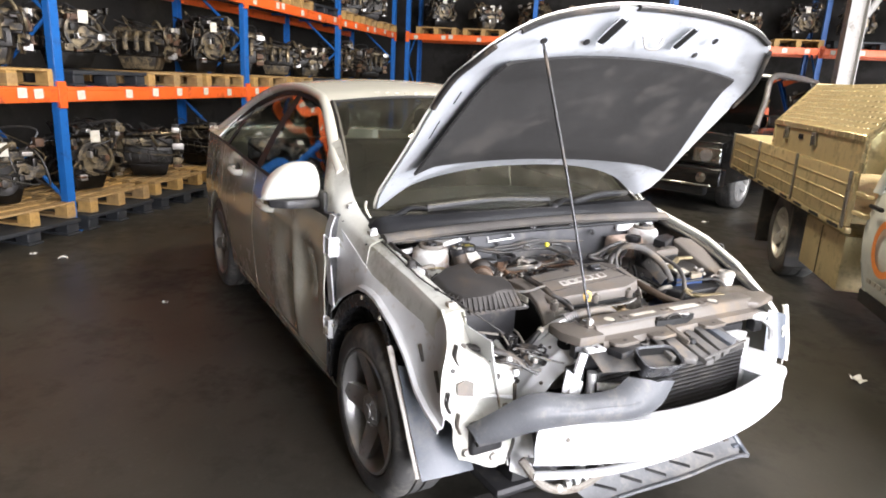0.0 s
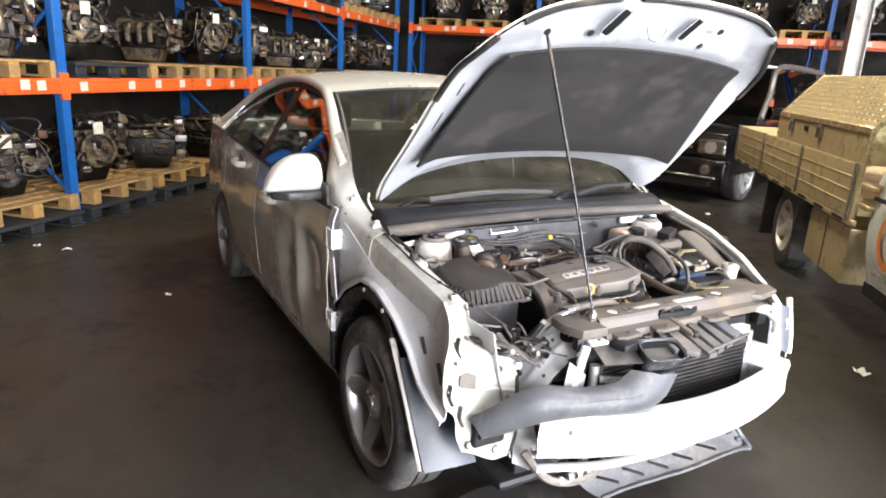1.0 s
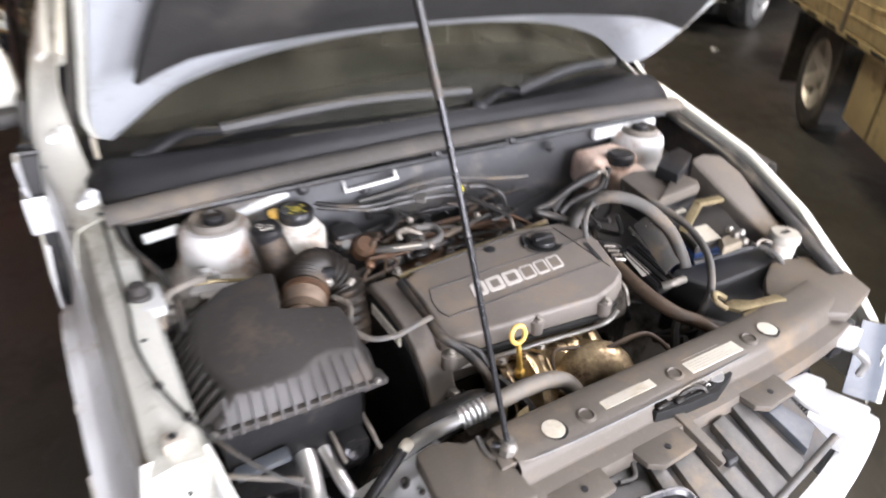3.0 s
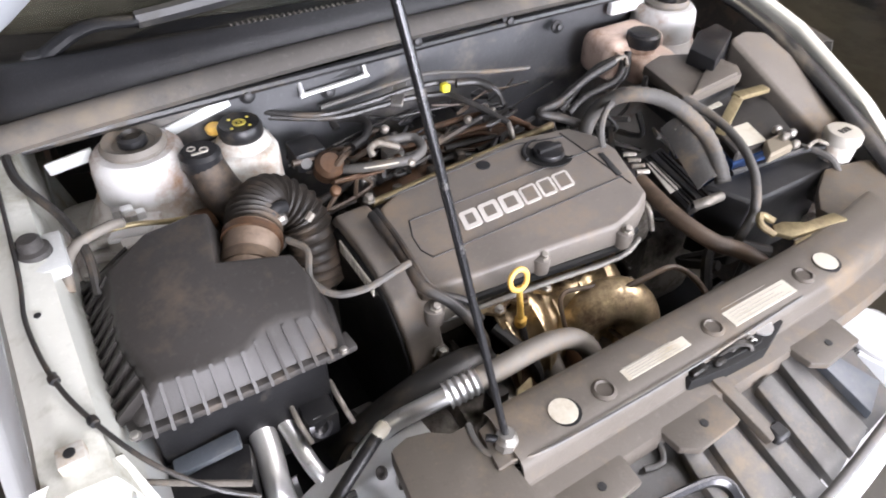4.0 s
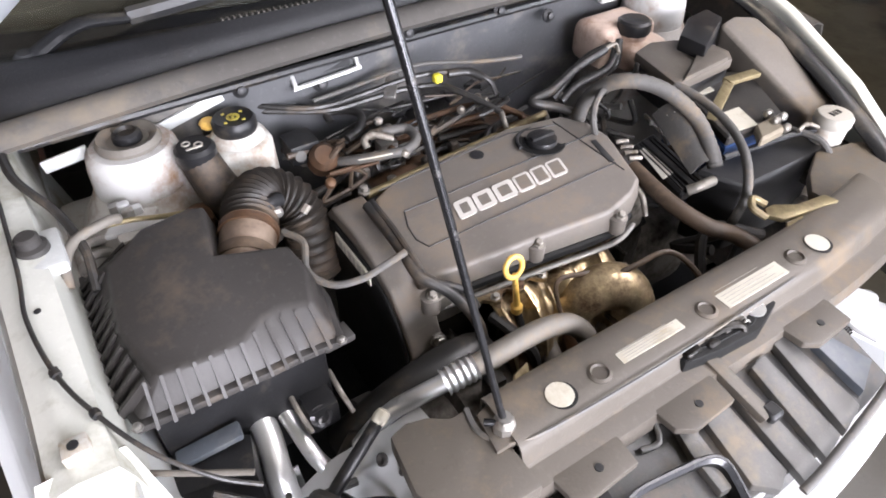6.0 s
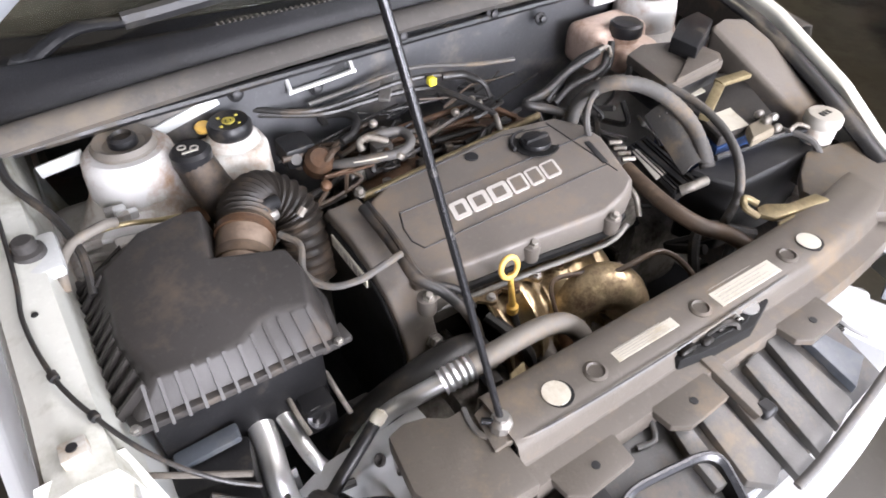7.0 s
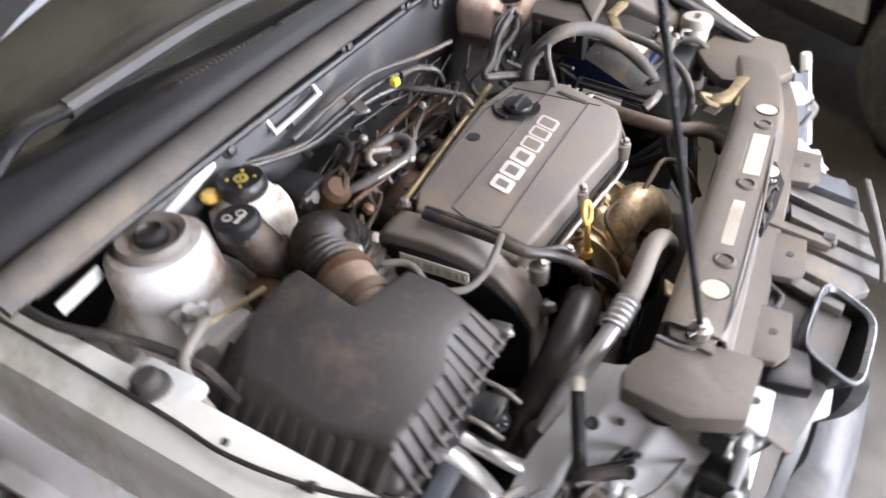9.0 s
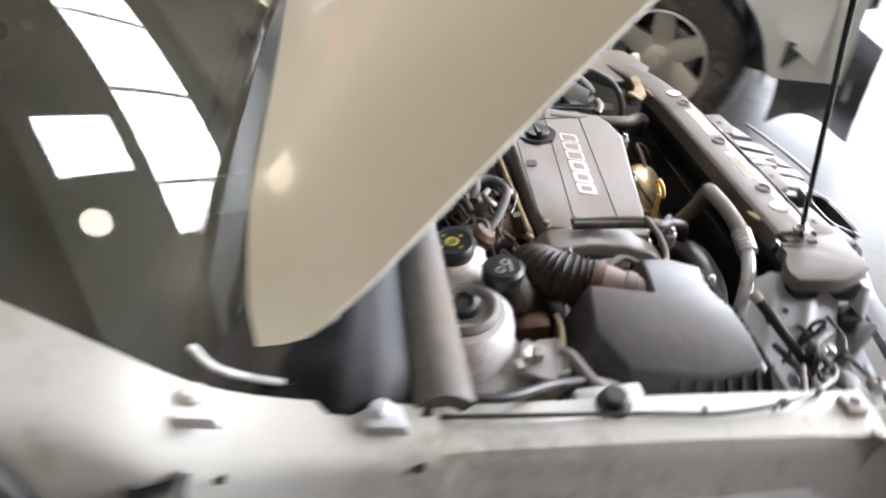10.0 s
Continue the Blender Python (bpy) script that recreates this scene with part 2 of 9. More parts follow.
nt.links.new(film.outputs[0], blend.inputs[2])
nt.links.new(blend.outputs[0], nt.nodes["Material Output"].inputs["Surface"])
cowl_black = mat("satin black cowl plastic", (0.010, 0.010, 0.011), 0.46, var=0.2, dirt=(0.020, 0.018, 0.016), amount=0.30, dscale=5, bump=0.3, bscale=420, spec=0.25)
bulk_black = mat("satin bulkhead insulation", (0.085, 0.086, 0.090), 0.36, var=0.18, scale=4, dirt=(0.20, 0.18, 0.155), amount=0.40, dscale=5, bump=0.12, bscale=150)
slat_grey = mat("dusty grey slat plastic", (0.100, 0.097, 0.092), 0.42, var=0.14, scale=6, dirt=(0.20, 0.165, 0.125), amount=0.40, dscale=9, bump=0.1, bscale=250)
tan_lip = mat("dust-tanned plastic lip", (0.20, 0.17, 0.125), 0.55, var=0.15, dirt=(0.12, 0.09, 0.06), amount=0.35, bump=0.08)
# soiled shell white; olive shade is mixed into its tone
shell_paint_shaded = mat("soiled white shell paint with shade in its tone", (0.50, 0.50, 0.455), 0.34, var=0.08, scale=5, dirt=(0.24, 0.225, 0.165), amount=0.42, dscale=4, bump=0.05, coat=0.3)
tray_grey = mat("dust-pale undertray plastic", (0.125, 0.128, 0.132), 0.5, var=0.16, scale=5, dirt=(0.26, 0.245, 0.22), amount=0.45, dscale=5, bump=0.2, bscale=120)
# near-black for sheets and discs that stand for shade in holes and gaps
deep_black = mat("near-black with recess shade in its colour", (0.005, 0.005, 0.005), 0.6, var=0.3, bump=0.1, spec=0.3)
# the hall
floor_mat = mat("stained dark concrete", (0.042, 0.0385, 0.031), 0.36, var=0.28, scale=0.9, dirt=(0.020, 0.0175, 0.013), amount=0.42, dscale=1.1, bump=0.12, bscale=60)
# wall colour near black: the hall's gloom is put into it
wall_mat = mat("near-black block wall, gloom in its colour", (0.012, 0.010, 0.0075), 0.8, var=0.2, scale=1.2, dirt=(0.008, 0.007, 0.005), amount=0.4, dscale=0.8, bump=0.2, bscale=30)
roof_mat = mat("corrugated steel roof", (0.15, 0.145, 0.115), 0.6, 0.3, var=0.15, scale=1, bump=0.05)
orange = mat("orange rack paint", (0.72, 0.115, 0.018), 0.45, var=0.1, scale=6, dirt=(0.30, 0.06, 0.02), amount=0.32, dscale=6, bump=0.05)
blue_paint = mat("blue rack paint", (0.007, 0.105, 0.36), 0.45, var=0.12, scale=5, dirt=(0.012, 0.05, 0.14), amount=0.35, dscale=5, bump=0.05)
pallet_wood = mat("pallet wood", (0.42, 0.25, 0.075), 0.75, var=0.25, scale=14, dirt=(0.20, 0.12, 0.045), amount=0.32, dscale=6, bump=0.3, each=0.35)
pallet_black = mat("black plastic pallet", (0.018, 0.020, 0.023), 0.6, var=0.2, dirt=(0.06, 0.055, 0.05), amount=0.3, bump=0.1)
engine_dark = mat("oily dark engine metal", (0.009, 0.0072, 0.005), 0.34, 0.5, var=0.4, scale=14, dirt=(0.010, 0.008, 0.006), amount=0.4, dscale=10, bump=0.3)
engine_alu = mat("oily aluminium casting", (0.36, 0.28, 0.165), 0.22, 0.9, var=0.35, scale=12, dirt=(0.012, 0.009, 0.006), amount=0.86, dscale=9, bump=0.3)
tray_alu = mat("aluminium tray sheet", (0.66, 0.54, 0.30), 0.34, 0.35, var=0.12, scale=3, dirt=(0.22, 0.17, 0.09), amount=0.36, dscale=3, bump=0.05)
checker_alu = mat("aluminium checker plate", (0.74, 0.62, 0.36), 0.26, 0.6, var=0.12, scale=3, dirt=(0.26, 0.21, 0.13), amount=0.30, dscale=3, bump=0.05)
ute_white = mat("white ute paint", (0.70, 0.72, 0.68), 0.3, var=0.03, dirt=(0.4, 0.39, 0.34), amount=0.25, dscale=3, bump=0.02, coat=0.4)
black_paint = mat("black car paint", (0.006, 0.006, 0.006), 0.14, var=0.2, dirt=(0.014, 0.013, 0.011), amount=0.25, bump=0.01, coat=0.6)
column_grey = mat("pale grey steel column", (0.42, 0.41, 0.38), 0.55, var=0.1, scale=3, dirt=(0.2, 0.18, 0.15), amount=0.35, dscale=3, bump=0.05)
paper = mat("white paper", (0.78, 0.78, 0.76), 0.7, var=0.03, bump=0)
orange_mark = mat("orange marking", (0.80, 0.26, 0.06), 0.45, var=0.05, bump=0)
lamp_glass = glass("clear lamp glass", (0.9, 0.9, 0.9))

# ---- building helpers ----
def finish(bm, sharp=38.0):
    """Clean normals; smooth faces with sharp edges past an angle."""
    bmesh.ops.recalc_face_normals(bm, faces=bm.faces)
    for f in bm.faces:
        f.smooth = True
    for e in bm.edges:
        if len(e.link_faces) == 2 and e.calc_face_angle(0) > radians(sharp):
            e.smooth = False
    return bm


def part(name, bm, material, parent=None, label="", sharp=38.0):
    """Link a bmesh as one mesh object under a thing or a part."""
    finish(bm, sharp)
    me = bpy.data.meshes.new(name)
    bm.to_mesh(me)
    bm.free()
    me.materials.append(material)
    ob = new(name, me)
    ob.parent = parent
    return tagged(ob, label)


def thing(name, m=None, label="", category="", group="", kind=""):
    ob = new(name)
    ob.empty_display_size = 0.1
    if m is not None:
        ob.matrix_world = m
    return tagged(ob, label, category, group, kind)


def piece(name, me, parent, m):
    """An object of its own on shared mesh data."""
    ob = new(name, me)
    ob.parent = parent
    ob.matrix_basis = m
    return ob


def mesh_of(name, bm, material, sharp=38.0):
    finish(bm, sharp)
    me = bpy.data.meshes.new(name)
    bm.to_mesh(me)
    bm.free()
    me.materials.append(material)
    return me


def bevel(bm, w, seg=2, angle=30.0):
    if w > 0:
        es = [e for e in bm.edges if len(e.link_faces) == 2 and e.calc_face_angle(0) > radians(angle)]
        bmesh.ops.bevel(bm, geom=es, offset=w, segments=seg, profile=0.6, affect="EDGES", clamp_overlap=True)
    return bm


def box(lo, hi, w=0.0, seg=2, bm=None):
    """A box between two corners with rounded edges."""
    one = bmesh.new()
    bmesh.ops.create_cube(one, size=1)
    for v in one.verts:
        v.co = Vector([lo[i] + (hi[i] - lo[i]) * (v.co[i] + 0.5) for i in range(3)])
    bevel(one, w, seg)
    return join(bm, one)


def join(bm, one, m=None):
    if m is not None:
        bmesh.ops.transform(one, matrix=m, verts=one.verts)
    if bm is None:
        return one
    me = bpy.data.meshes.new("tmp")
    one.to_mesh(me)
    one.free()
    bm.from_mesh(me)
    bpy.data.meshes.remove(me)
    return bm


def prism(poly, z0, z1, w=0.0, seg=2, top=1.0, bm=None, m=None):
    """An upright prism on a flat outline; top: how much the upper outline shrinks."""
    one = bmesh.new()
    cx, cy = sum(p[0] for p in poly) / len(poly), sum(p[1] for p in poly) / len(poly)
    a = [one.verts.new((x, y, z0)) for x, y in poly]
    b = [one.verts.new((cx + (x - cx) * top, cy + (y - cy) * top, z1)) for x, y in poly]
    n = len(poly)
    one.faces.new(a[::-1])
    one.faces.new(b)
    for i in range(n):
        one.faces.new((a[i], a[(i + 1) % n], b[(i + 1) % n], b[i]))
    bmesh.ops.recalc_face_normals(one, faces=one.faces)
    bevel(one, w, seg)
    return join(bm, one, m)


def glide(points, steps=6):
    """A smooth line through some points."""
    p = [Vector(q) for q in points]
    if len(p) < 3:
        return p
    p = [2 * p[0] - p[1]] + p + [2 * p[-1] - p[-2]]
    out = []
    for i in range(1, len(p) - 2):
        a, b, c, d = p[i - 1], p[i], p[i + 1], p[i + 2]
        for k in range(steps):
            t = k / steps
            out.append(0.5 * ((2 * b) + (c - a) * t + (2 * a - 5 * b + 4 * c - d) * t * t + (3 * b - a - 3 * c + d) * t ** 3))
    return out + [p[-2]]


def tube(points, r, sides=10, steps=6, flat=1.0, ribs=0.0, pitch=2, up=(0, 0, 1), bm=None, cap=True):
    """A round (or flattened) hose through some points; ribs: how far its rings stand out; r: one radius or one per end."""
    line = glide(points, steps)
    one = bmesh.new()
    rings, side = [], None
    for i, p in enumerate(line):
        t = (line[min(i + 1, len(line) - 1)] - line[max(i - 1, 0)]).normalized()
        if side is None:
            side = t.cross(Vector(up))
            if side.length < 0.05:
                side = t.cross(Vector((1, 0, 0)))
        side = (side - t * side.dot(t)).normalized()
        lift = side.cross(t).normalized()
        rr = r if not isinstance(r, tuple) else r[0] + (r[1] - r[0]) * i / (len(line) - 1)
        if ribs and i % pitch == 0:
            rr += ribs
        ring = []
        for k in range(sides):
            a = 2 * math.pi * k / sides
            ring.append(one.verts.new(p + side * (rr * math.cos(a)) + lift * (rr * flat * math.sin(a))))
        rings.append(ring)
    for a, b in zip(rings, rings[1:]):
        for k in range(sides):
            one.faces.new((a[k], a[(k + 1) % sides], b[(k + 1) % sides], b[k]))
    if cap:
        one.faces.new(rings[0][::-1])
        one.faces.new(rings[-1])
    return join(bm, one)


def lathe(profile, sides=24, m=None, bm=None, ring=False):
    """A turned shape: (radius, height) pairs about z, ends closed; ring: the profile is a loop round a hole."""
    one = bmesh.new()
    rings = []
    for r, z in profile:
        rings.append([one.verts.new((max(r, 1e-4) * math.cos(2 * math.pi * k / sides), max(r, 1e-4) * math.sin(2 * math.pi * k / sides), z)) for k in range(sides)])
    for a, b in zip(rings, rings[1:] + rings[:1] if ring else rings[1:]):
        for k in range(sides):
            one.faces.new((a[k], a[(k + 1) % sides], b[(k + 1) % sides], b[k]))
    if not ring:
        one.faces.new(rings[0][::-1])
        one.faces.new(rings[-1])
    return join(bm, one, m)


def rod(a, b, r, sides=10, bm=None):
    return tube([a, b], r, sides, bm=bm)


def sheet(f, nu, nv, th=0.004, bm=None):
    """A curved sheet of some thickness: f(u, v) with u, v from 0 to 1."""
    one = bmesh.new()
    p = [[Vector(f(i / nu, j / nv)) for j in range(nv + 1)] for i in range(nu + 1)]
    outer = [[one.verts.new(q) for q in row] for row in p]
    inner = []
    for i in range(nu + 1):
        row = []
        for j in range(nv + 1):
            du = p[min(i + 1, nu)][j] - p[max(i - 1, 0)][j]
            dv = p[i][min(j + 1, nv)] - p[i][max(j - 1, 0)]
            n = du.cross(dv)
            n = n.normalized() if n.length > 1e-9 else Vector((0, 0, 1))
            row.append(one.verts.new(p[i][j] - n * th))
        inner.append(row)
    for i in range(nu):
        for j in range(nv):
            one.faces.new((outer[i][j], outer[i + 1][j], outer[i + 1][j + 1], outer[i][j + 1]))
            one.faces.new((inner[i][j], inner[i][j + 1], inner[i + 1][j + 1], inner[i + 1][j]))
    for i in range(nu):
        one.faces.new((outer[i][0], inner[i][0], inner[i + 1][0], outer[i + 1][0]))
        one.faces.new((outer[i][nv], outer[i + 1][nv], inner[i + 1][nv], inner[i][nv]))
    for j in range(nv):
        one.faces.new((outer[0][j], outer[0][j + 1], inner[0][j + 1], inner[0][j]))
        one.faces.new((outer[nu][j], inner[nu][j], inner[nu][j + 1], outer[nu][j + 1]))
    return join(bm, one)


def lerp(a, b, t):
    return a + (b - a) * t


def along(knots, x):
    """A value between knots (x, value), smoothly."""
    if x <= knots[0][0]:
        return knots[0][1]
    for (x0, y0), (x1, y1) in zip(knots, knots[1:]):
        if x <= x1:
            t = (x - x0) / (x1 - x0)
            return y0 + (y1 - y0) * t
    return knots[-1][1]


def turn_x(p, a):
    """Pose at p whose z axis points along the vector a."""
    return Matrix.Translation(p) @ Vector(a).normalized().to_track_quat("Z", "Y").to_matrix().to_4x4()


def bolt(p, up=(0, 0, 1), r=0.008, h=0.008, bm=None):
    return lathe([(r * 1.5, 0), (r * 1.5, h * 0.3), (r, h * 0.35), (r, h), (r * 0.8, h * 1.1)], 6, turn_x(p, up), bm)



def bar(a, b, w, h, r=0.003, up=(0, 0, 1), bm=None):
    """A squared bar from a to b: w across, h tall, its top face at the line."""
    a, b = Vector(a), Vector(b)
    t = (b - a).normalized()
    side = t.cross(Vector(up)).normalized()
    lift = side.cross(t)
    one = box((-w / 2, 0, -h), (w / 2, (b - a).length, 0), r, 2)
    m = Matrix((side, t, lift)).transposed().to_4x4()
    return join(bm, one, Matrix.Translation(a) @ m)

# ---- the hall ----
S0, S1, C0, C1, HIGH = -6.6, 13.4, -6.3, 11.6, 6.0
HALL = hall_pose(0, 0)          # local x along D, local y along -E


def slab(name, s0, s1, c0, c1, z0, z1, material, label, w=0.0):
    ob = part(name, box((s0, -c1, z0), (s1, -c0, z1), w), material, None, label)
    ob.matrix_world = HALL
    return tagged(ob, label, "", "", "structure")


slab("floor", S0 - 40, S1 + 0.3, C0 - 0.3, C1 + 30, -0.25, 0.0, floor_mat, "dark stained concrete workshop floor")
slab("wall_left", S0 - 0.2, S1 + 0.2, C0 - 0.2, C0, 0, HIGH, wall_mat, "near-black wall behind the long rack, gloom in its colour")
slab("wall_back", S1, S1 + 0.2, C0, C1, 0, HIGH, wall_mat, "near-black wall behind the far rack, gloom in its colour")
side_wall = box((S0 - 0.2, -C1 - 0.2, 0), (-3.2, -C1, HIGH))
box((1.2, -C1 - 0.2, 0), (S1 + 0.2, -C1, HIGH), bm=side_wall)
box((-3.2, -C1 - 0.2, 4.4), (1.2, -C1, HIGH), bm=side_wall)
ob = part("wall_right", side_wall, wall_mat, None, "near-black block wall with a side door, gloom in its colour")
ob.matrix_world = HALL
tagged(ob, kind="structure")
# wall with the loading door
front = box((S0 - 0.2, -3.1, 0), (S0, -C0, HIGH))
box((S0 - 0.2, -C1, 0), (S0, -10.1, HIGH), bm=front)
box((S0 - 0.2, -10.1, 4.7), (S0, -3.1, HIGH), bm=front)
ob = part("wall_front", front, wall_mat, None, "near-black wall with a wide loading door, gloom in its colour")
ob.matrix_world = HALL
tagged(ob, kind="structure")
# roof pierced by the skylights and by the added fill lights
roof = bmesh.new()
cuts_s = sorted({S0 - 0.2, S1 + 0.2, *(v for k in ROOF_LIGHTS for v in k[0:2])})
cuts_c = sorted({C0 - 0.2, C1 + 0.2, *(v for k in ROOF_LIGHTS for v in k[2:4])})
for a, b in zip(cuts_s, cuts_s[1:]):
    for c, d in zip(cuts_c, cuts_c[1:]):
        ms, mc = (a + b) / 2, (c + d) / 2
        if not any(k[0] < ms < k[1] and k[2] < mc < k[3] for k in ROOF_LIGHTS):
            box((a, -d, HIGH), (b, -c, HIGH + 0.1), bm=roof)
for c in (-4.6, -0.2, 2.4, 7.0):
    box((S0, -c - 0.07, HIGH - 0.26), (S1, -c + 0.07, HIGH - 0.03), bm=roof)
for k in range(3):
    a = -1.2 + 6.0 * (k + 0.5) / 3
    box((a - 0.03, -6.1, HIGH - 0.1), (a + 0.03, -4.3, HIGH - 0.025), bm=roof)
ob = part("ceiling", roof, roof_mat, None, "grey sheet roof with openings for skylights and added lights")
ob.matrix_world = HALL
tagged(ob, kind="structure")


# ---- racks ----
def rack(name, m, bays, bay, levels, depth, high, label, seed):
    """A pallet rack: local x along its face, y into its depth."""
    rnd = random.Random(seed)
    top = thing(name, m, label, "pallet rack", "pallet racks")
    post = bmesh.new()
    for lo, hi in (((-0.045, 0, 0), (0.045, 0.012, high)), ((-0.045, 0.012, 0), (-0.036, 0.075, high)), ((0.036, 0.012, 0), (0.045, 0.075, high))):
        box(lo, hi, 0.002, 1, post)
    box((-0.07, -0.02, 0), (0.07, 0.1, 0.012), 0.002, 1, post)
    for k in range(int(high / 0.15)):
        for x in (-0.02, 0.02):
            box((x - 0.007, -0.0015, 0.12 + 0.15 * k), (x + 0.007, 0.002, 0.155 + 0.15 * k), bm=post)
    post = mesh_of("post", post, blue_paint)
    beam = bmesh.new()
    half = bay / 2 - 0.05
    box((-half, -0.012, -0.065), (half, 0.04, 0.065), 0.006, 2, beam)
    box((-half, -0.018, 0.03), (half, -0.01, 0.055), 0.003, 1, beam)
    beam = mesh_of("beam", beam, orange)
    plate = mesh_of("bracket", bolt((0.0, -0.016, 0.06), (0, -1, 0), 0.009, 0.006, box((-0.04, -0.017, -0.12), (0.04, 0.02, 0.11), 0.004, 1)), orange)
    brace_bm = tube([(0, 0.06, 0.3), (0, depth - 0.06, 1.1)], 0.018, 6)
    tube([(0, depth - 0.06, 1.1), (0, 0.06, 1.9)], 0.018, 6, bm=brace_bm)
    tube([(0, 0.06, 1.9), (0, depth - 0.06, 2.7)], 0.018, 6, bm=brace_bm)
    brace = mesh_of("brace", brace_bm, blue_paint)
    tag = mesh_of("label", box((-0.045, -0.0225, -0.04), (0.045, -0.0195, 0.04), 0), label_white)
    for i in range(bays + 1):
        for y in (0.0, depth):
            piece("post", post, top, pose(i * bay, y, 0, 0, 0, 0 if y == 0 else 180))
        piece("brace", brace, top, pose(i * bay, 0, 0))
    for z in levels:
        for i in range(bays):
            for y in (0.0, depth):
                piece("beam", beam, top, pose((i + 0.5) * bay, y, z, 0, 0, 0 if y == 0 else 180))
            for x in (0.005, bay - 0.005):
                piece("bracket", plate, top, pose(i * bay + x, 0, z))
            x = 0.2
            while x < bay - 0.2:
                piece("label", tag, top, pose(i * bay + x, 0, z + rnd.uniform(-0.02, 0.02), 0, rnd.uniform(-3, 3), 0))
                x += rnd.choice((0.16, 0.5, 0.62, 0.4))
            for k in range(3):
                piece("shelf_bar", rack_bar, top, pose(i * bay + bay * (k + 0.5) / 3, depth / 2, z + 0.045))
    return top


rack_bar = mesh_of("shelf_bar", box((-0.03, -0.5, -0.018), (0.03, 0.5, 0.018), 0.003, 1), blue_paint)
LEVELS = (1.24, 2.40, 3.55)
FACE = -4.5                      # the long rack's face, metres along E
BACK = 11.55                     # the far rack's face, metres along D
rack("pallet_rack", hall_pose(2.17 - 3.1, FACE), 4, 3.1, LEVELS[:2], 1.05, 3.2,
                 "blue and orange pallet rack full of salvaged engines", 3)
rack("pallet_rack", hall_pose(BACK, FACE + 0.25, 0, -90), 4, 2.75, LEVELS, 1.05, 4.4,
                "blue and orange pallet rack against the far wall", 4)


def wooden_pallet(m):
    top = thing("wooden_pallet", m, "worn pale timber pallet", "pallet", "wooden pallets")
    board = mesh_of("deck_board", box((-0.44, -0.047, -0.010), (0.44, 0.047, 0.010), 0.003, 1), pallet_wood)
    runner = mesh_of("bearer", box((-0.05, -0.45, -0.010), (0.05, 0.45, 0.010), 0.003, 1), pallet_wood)
    cube = mesh_of("block", box((-0.05, -0.07, -0.042), (0.05, 0.07, 0.042), 0.003, 1), pallet_wood)
    for k in range(6):
        piece("deck_board", board, top, pose(0, -0.4 + 0.16 * k, 0.134))
    for x in (-0.39, 0, 0.39):
        piece("bearer", runner, top, pose(x, 0, 0.113))
        piece("bearer", runner, top, pose(x, 0, 0.010))
        for y in (-0.38, 0, 0.38):
            piece("block", cube, top, pose(x, y, 0.061))
    return top


def plastic_pallet(m):
    top = thing("plastic_pallet", m, "black moulded plastic pallet on the floor", "pallet", "plastic pallets")
    deck = box((-0.48, -0.47, 0.105), (0.48, 0.47, 0.14), 0.008, 2)
    part("deck", deck, pallet_black, top)
    for x in (-0.40, 0, 0.40):
        part("skid", box((x - 0.07, -0.47, 0.0), (x + 0.07, 0.47, 0.02), 0.004, 1), pallet_black, top)
        for y in (-0.38, 0, 0.38):
            part("foot", box((x - 0.065, y - 0.075, 0.02), (x + 0.065, y + 0.075, 0.105), 0.008, 1), pallet_black, top)
    return top


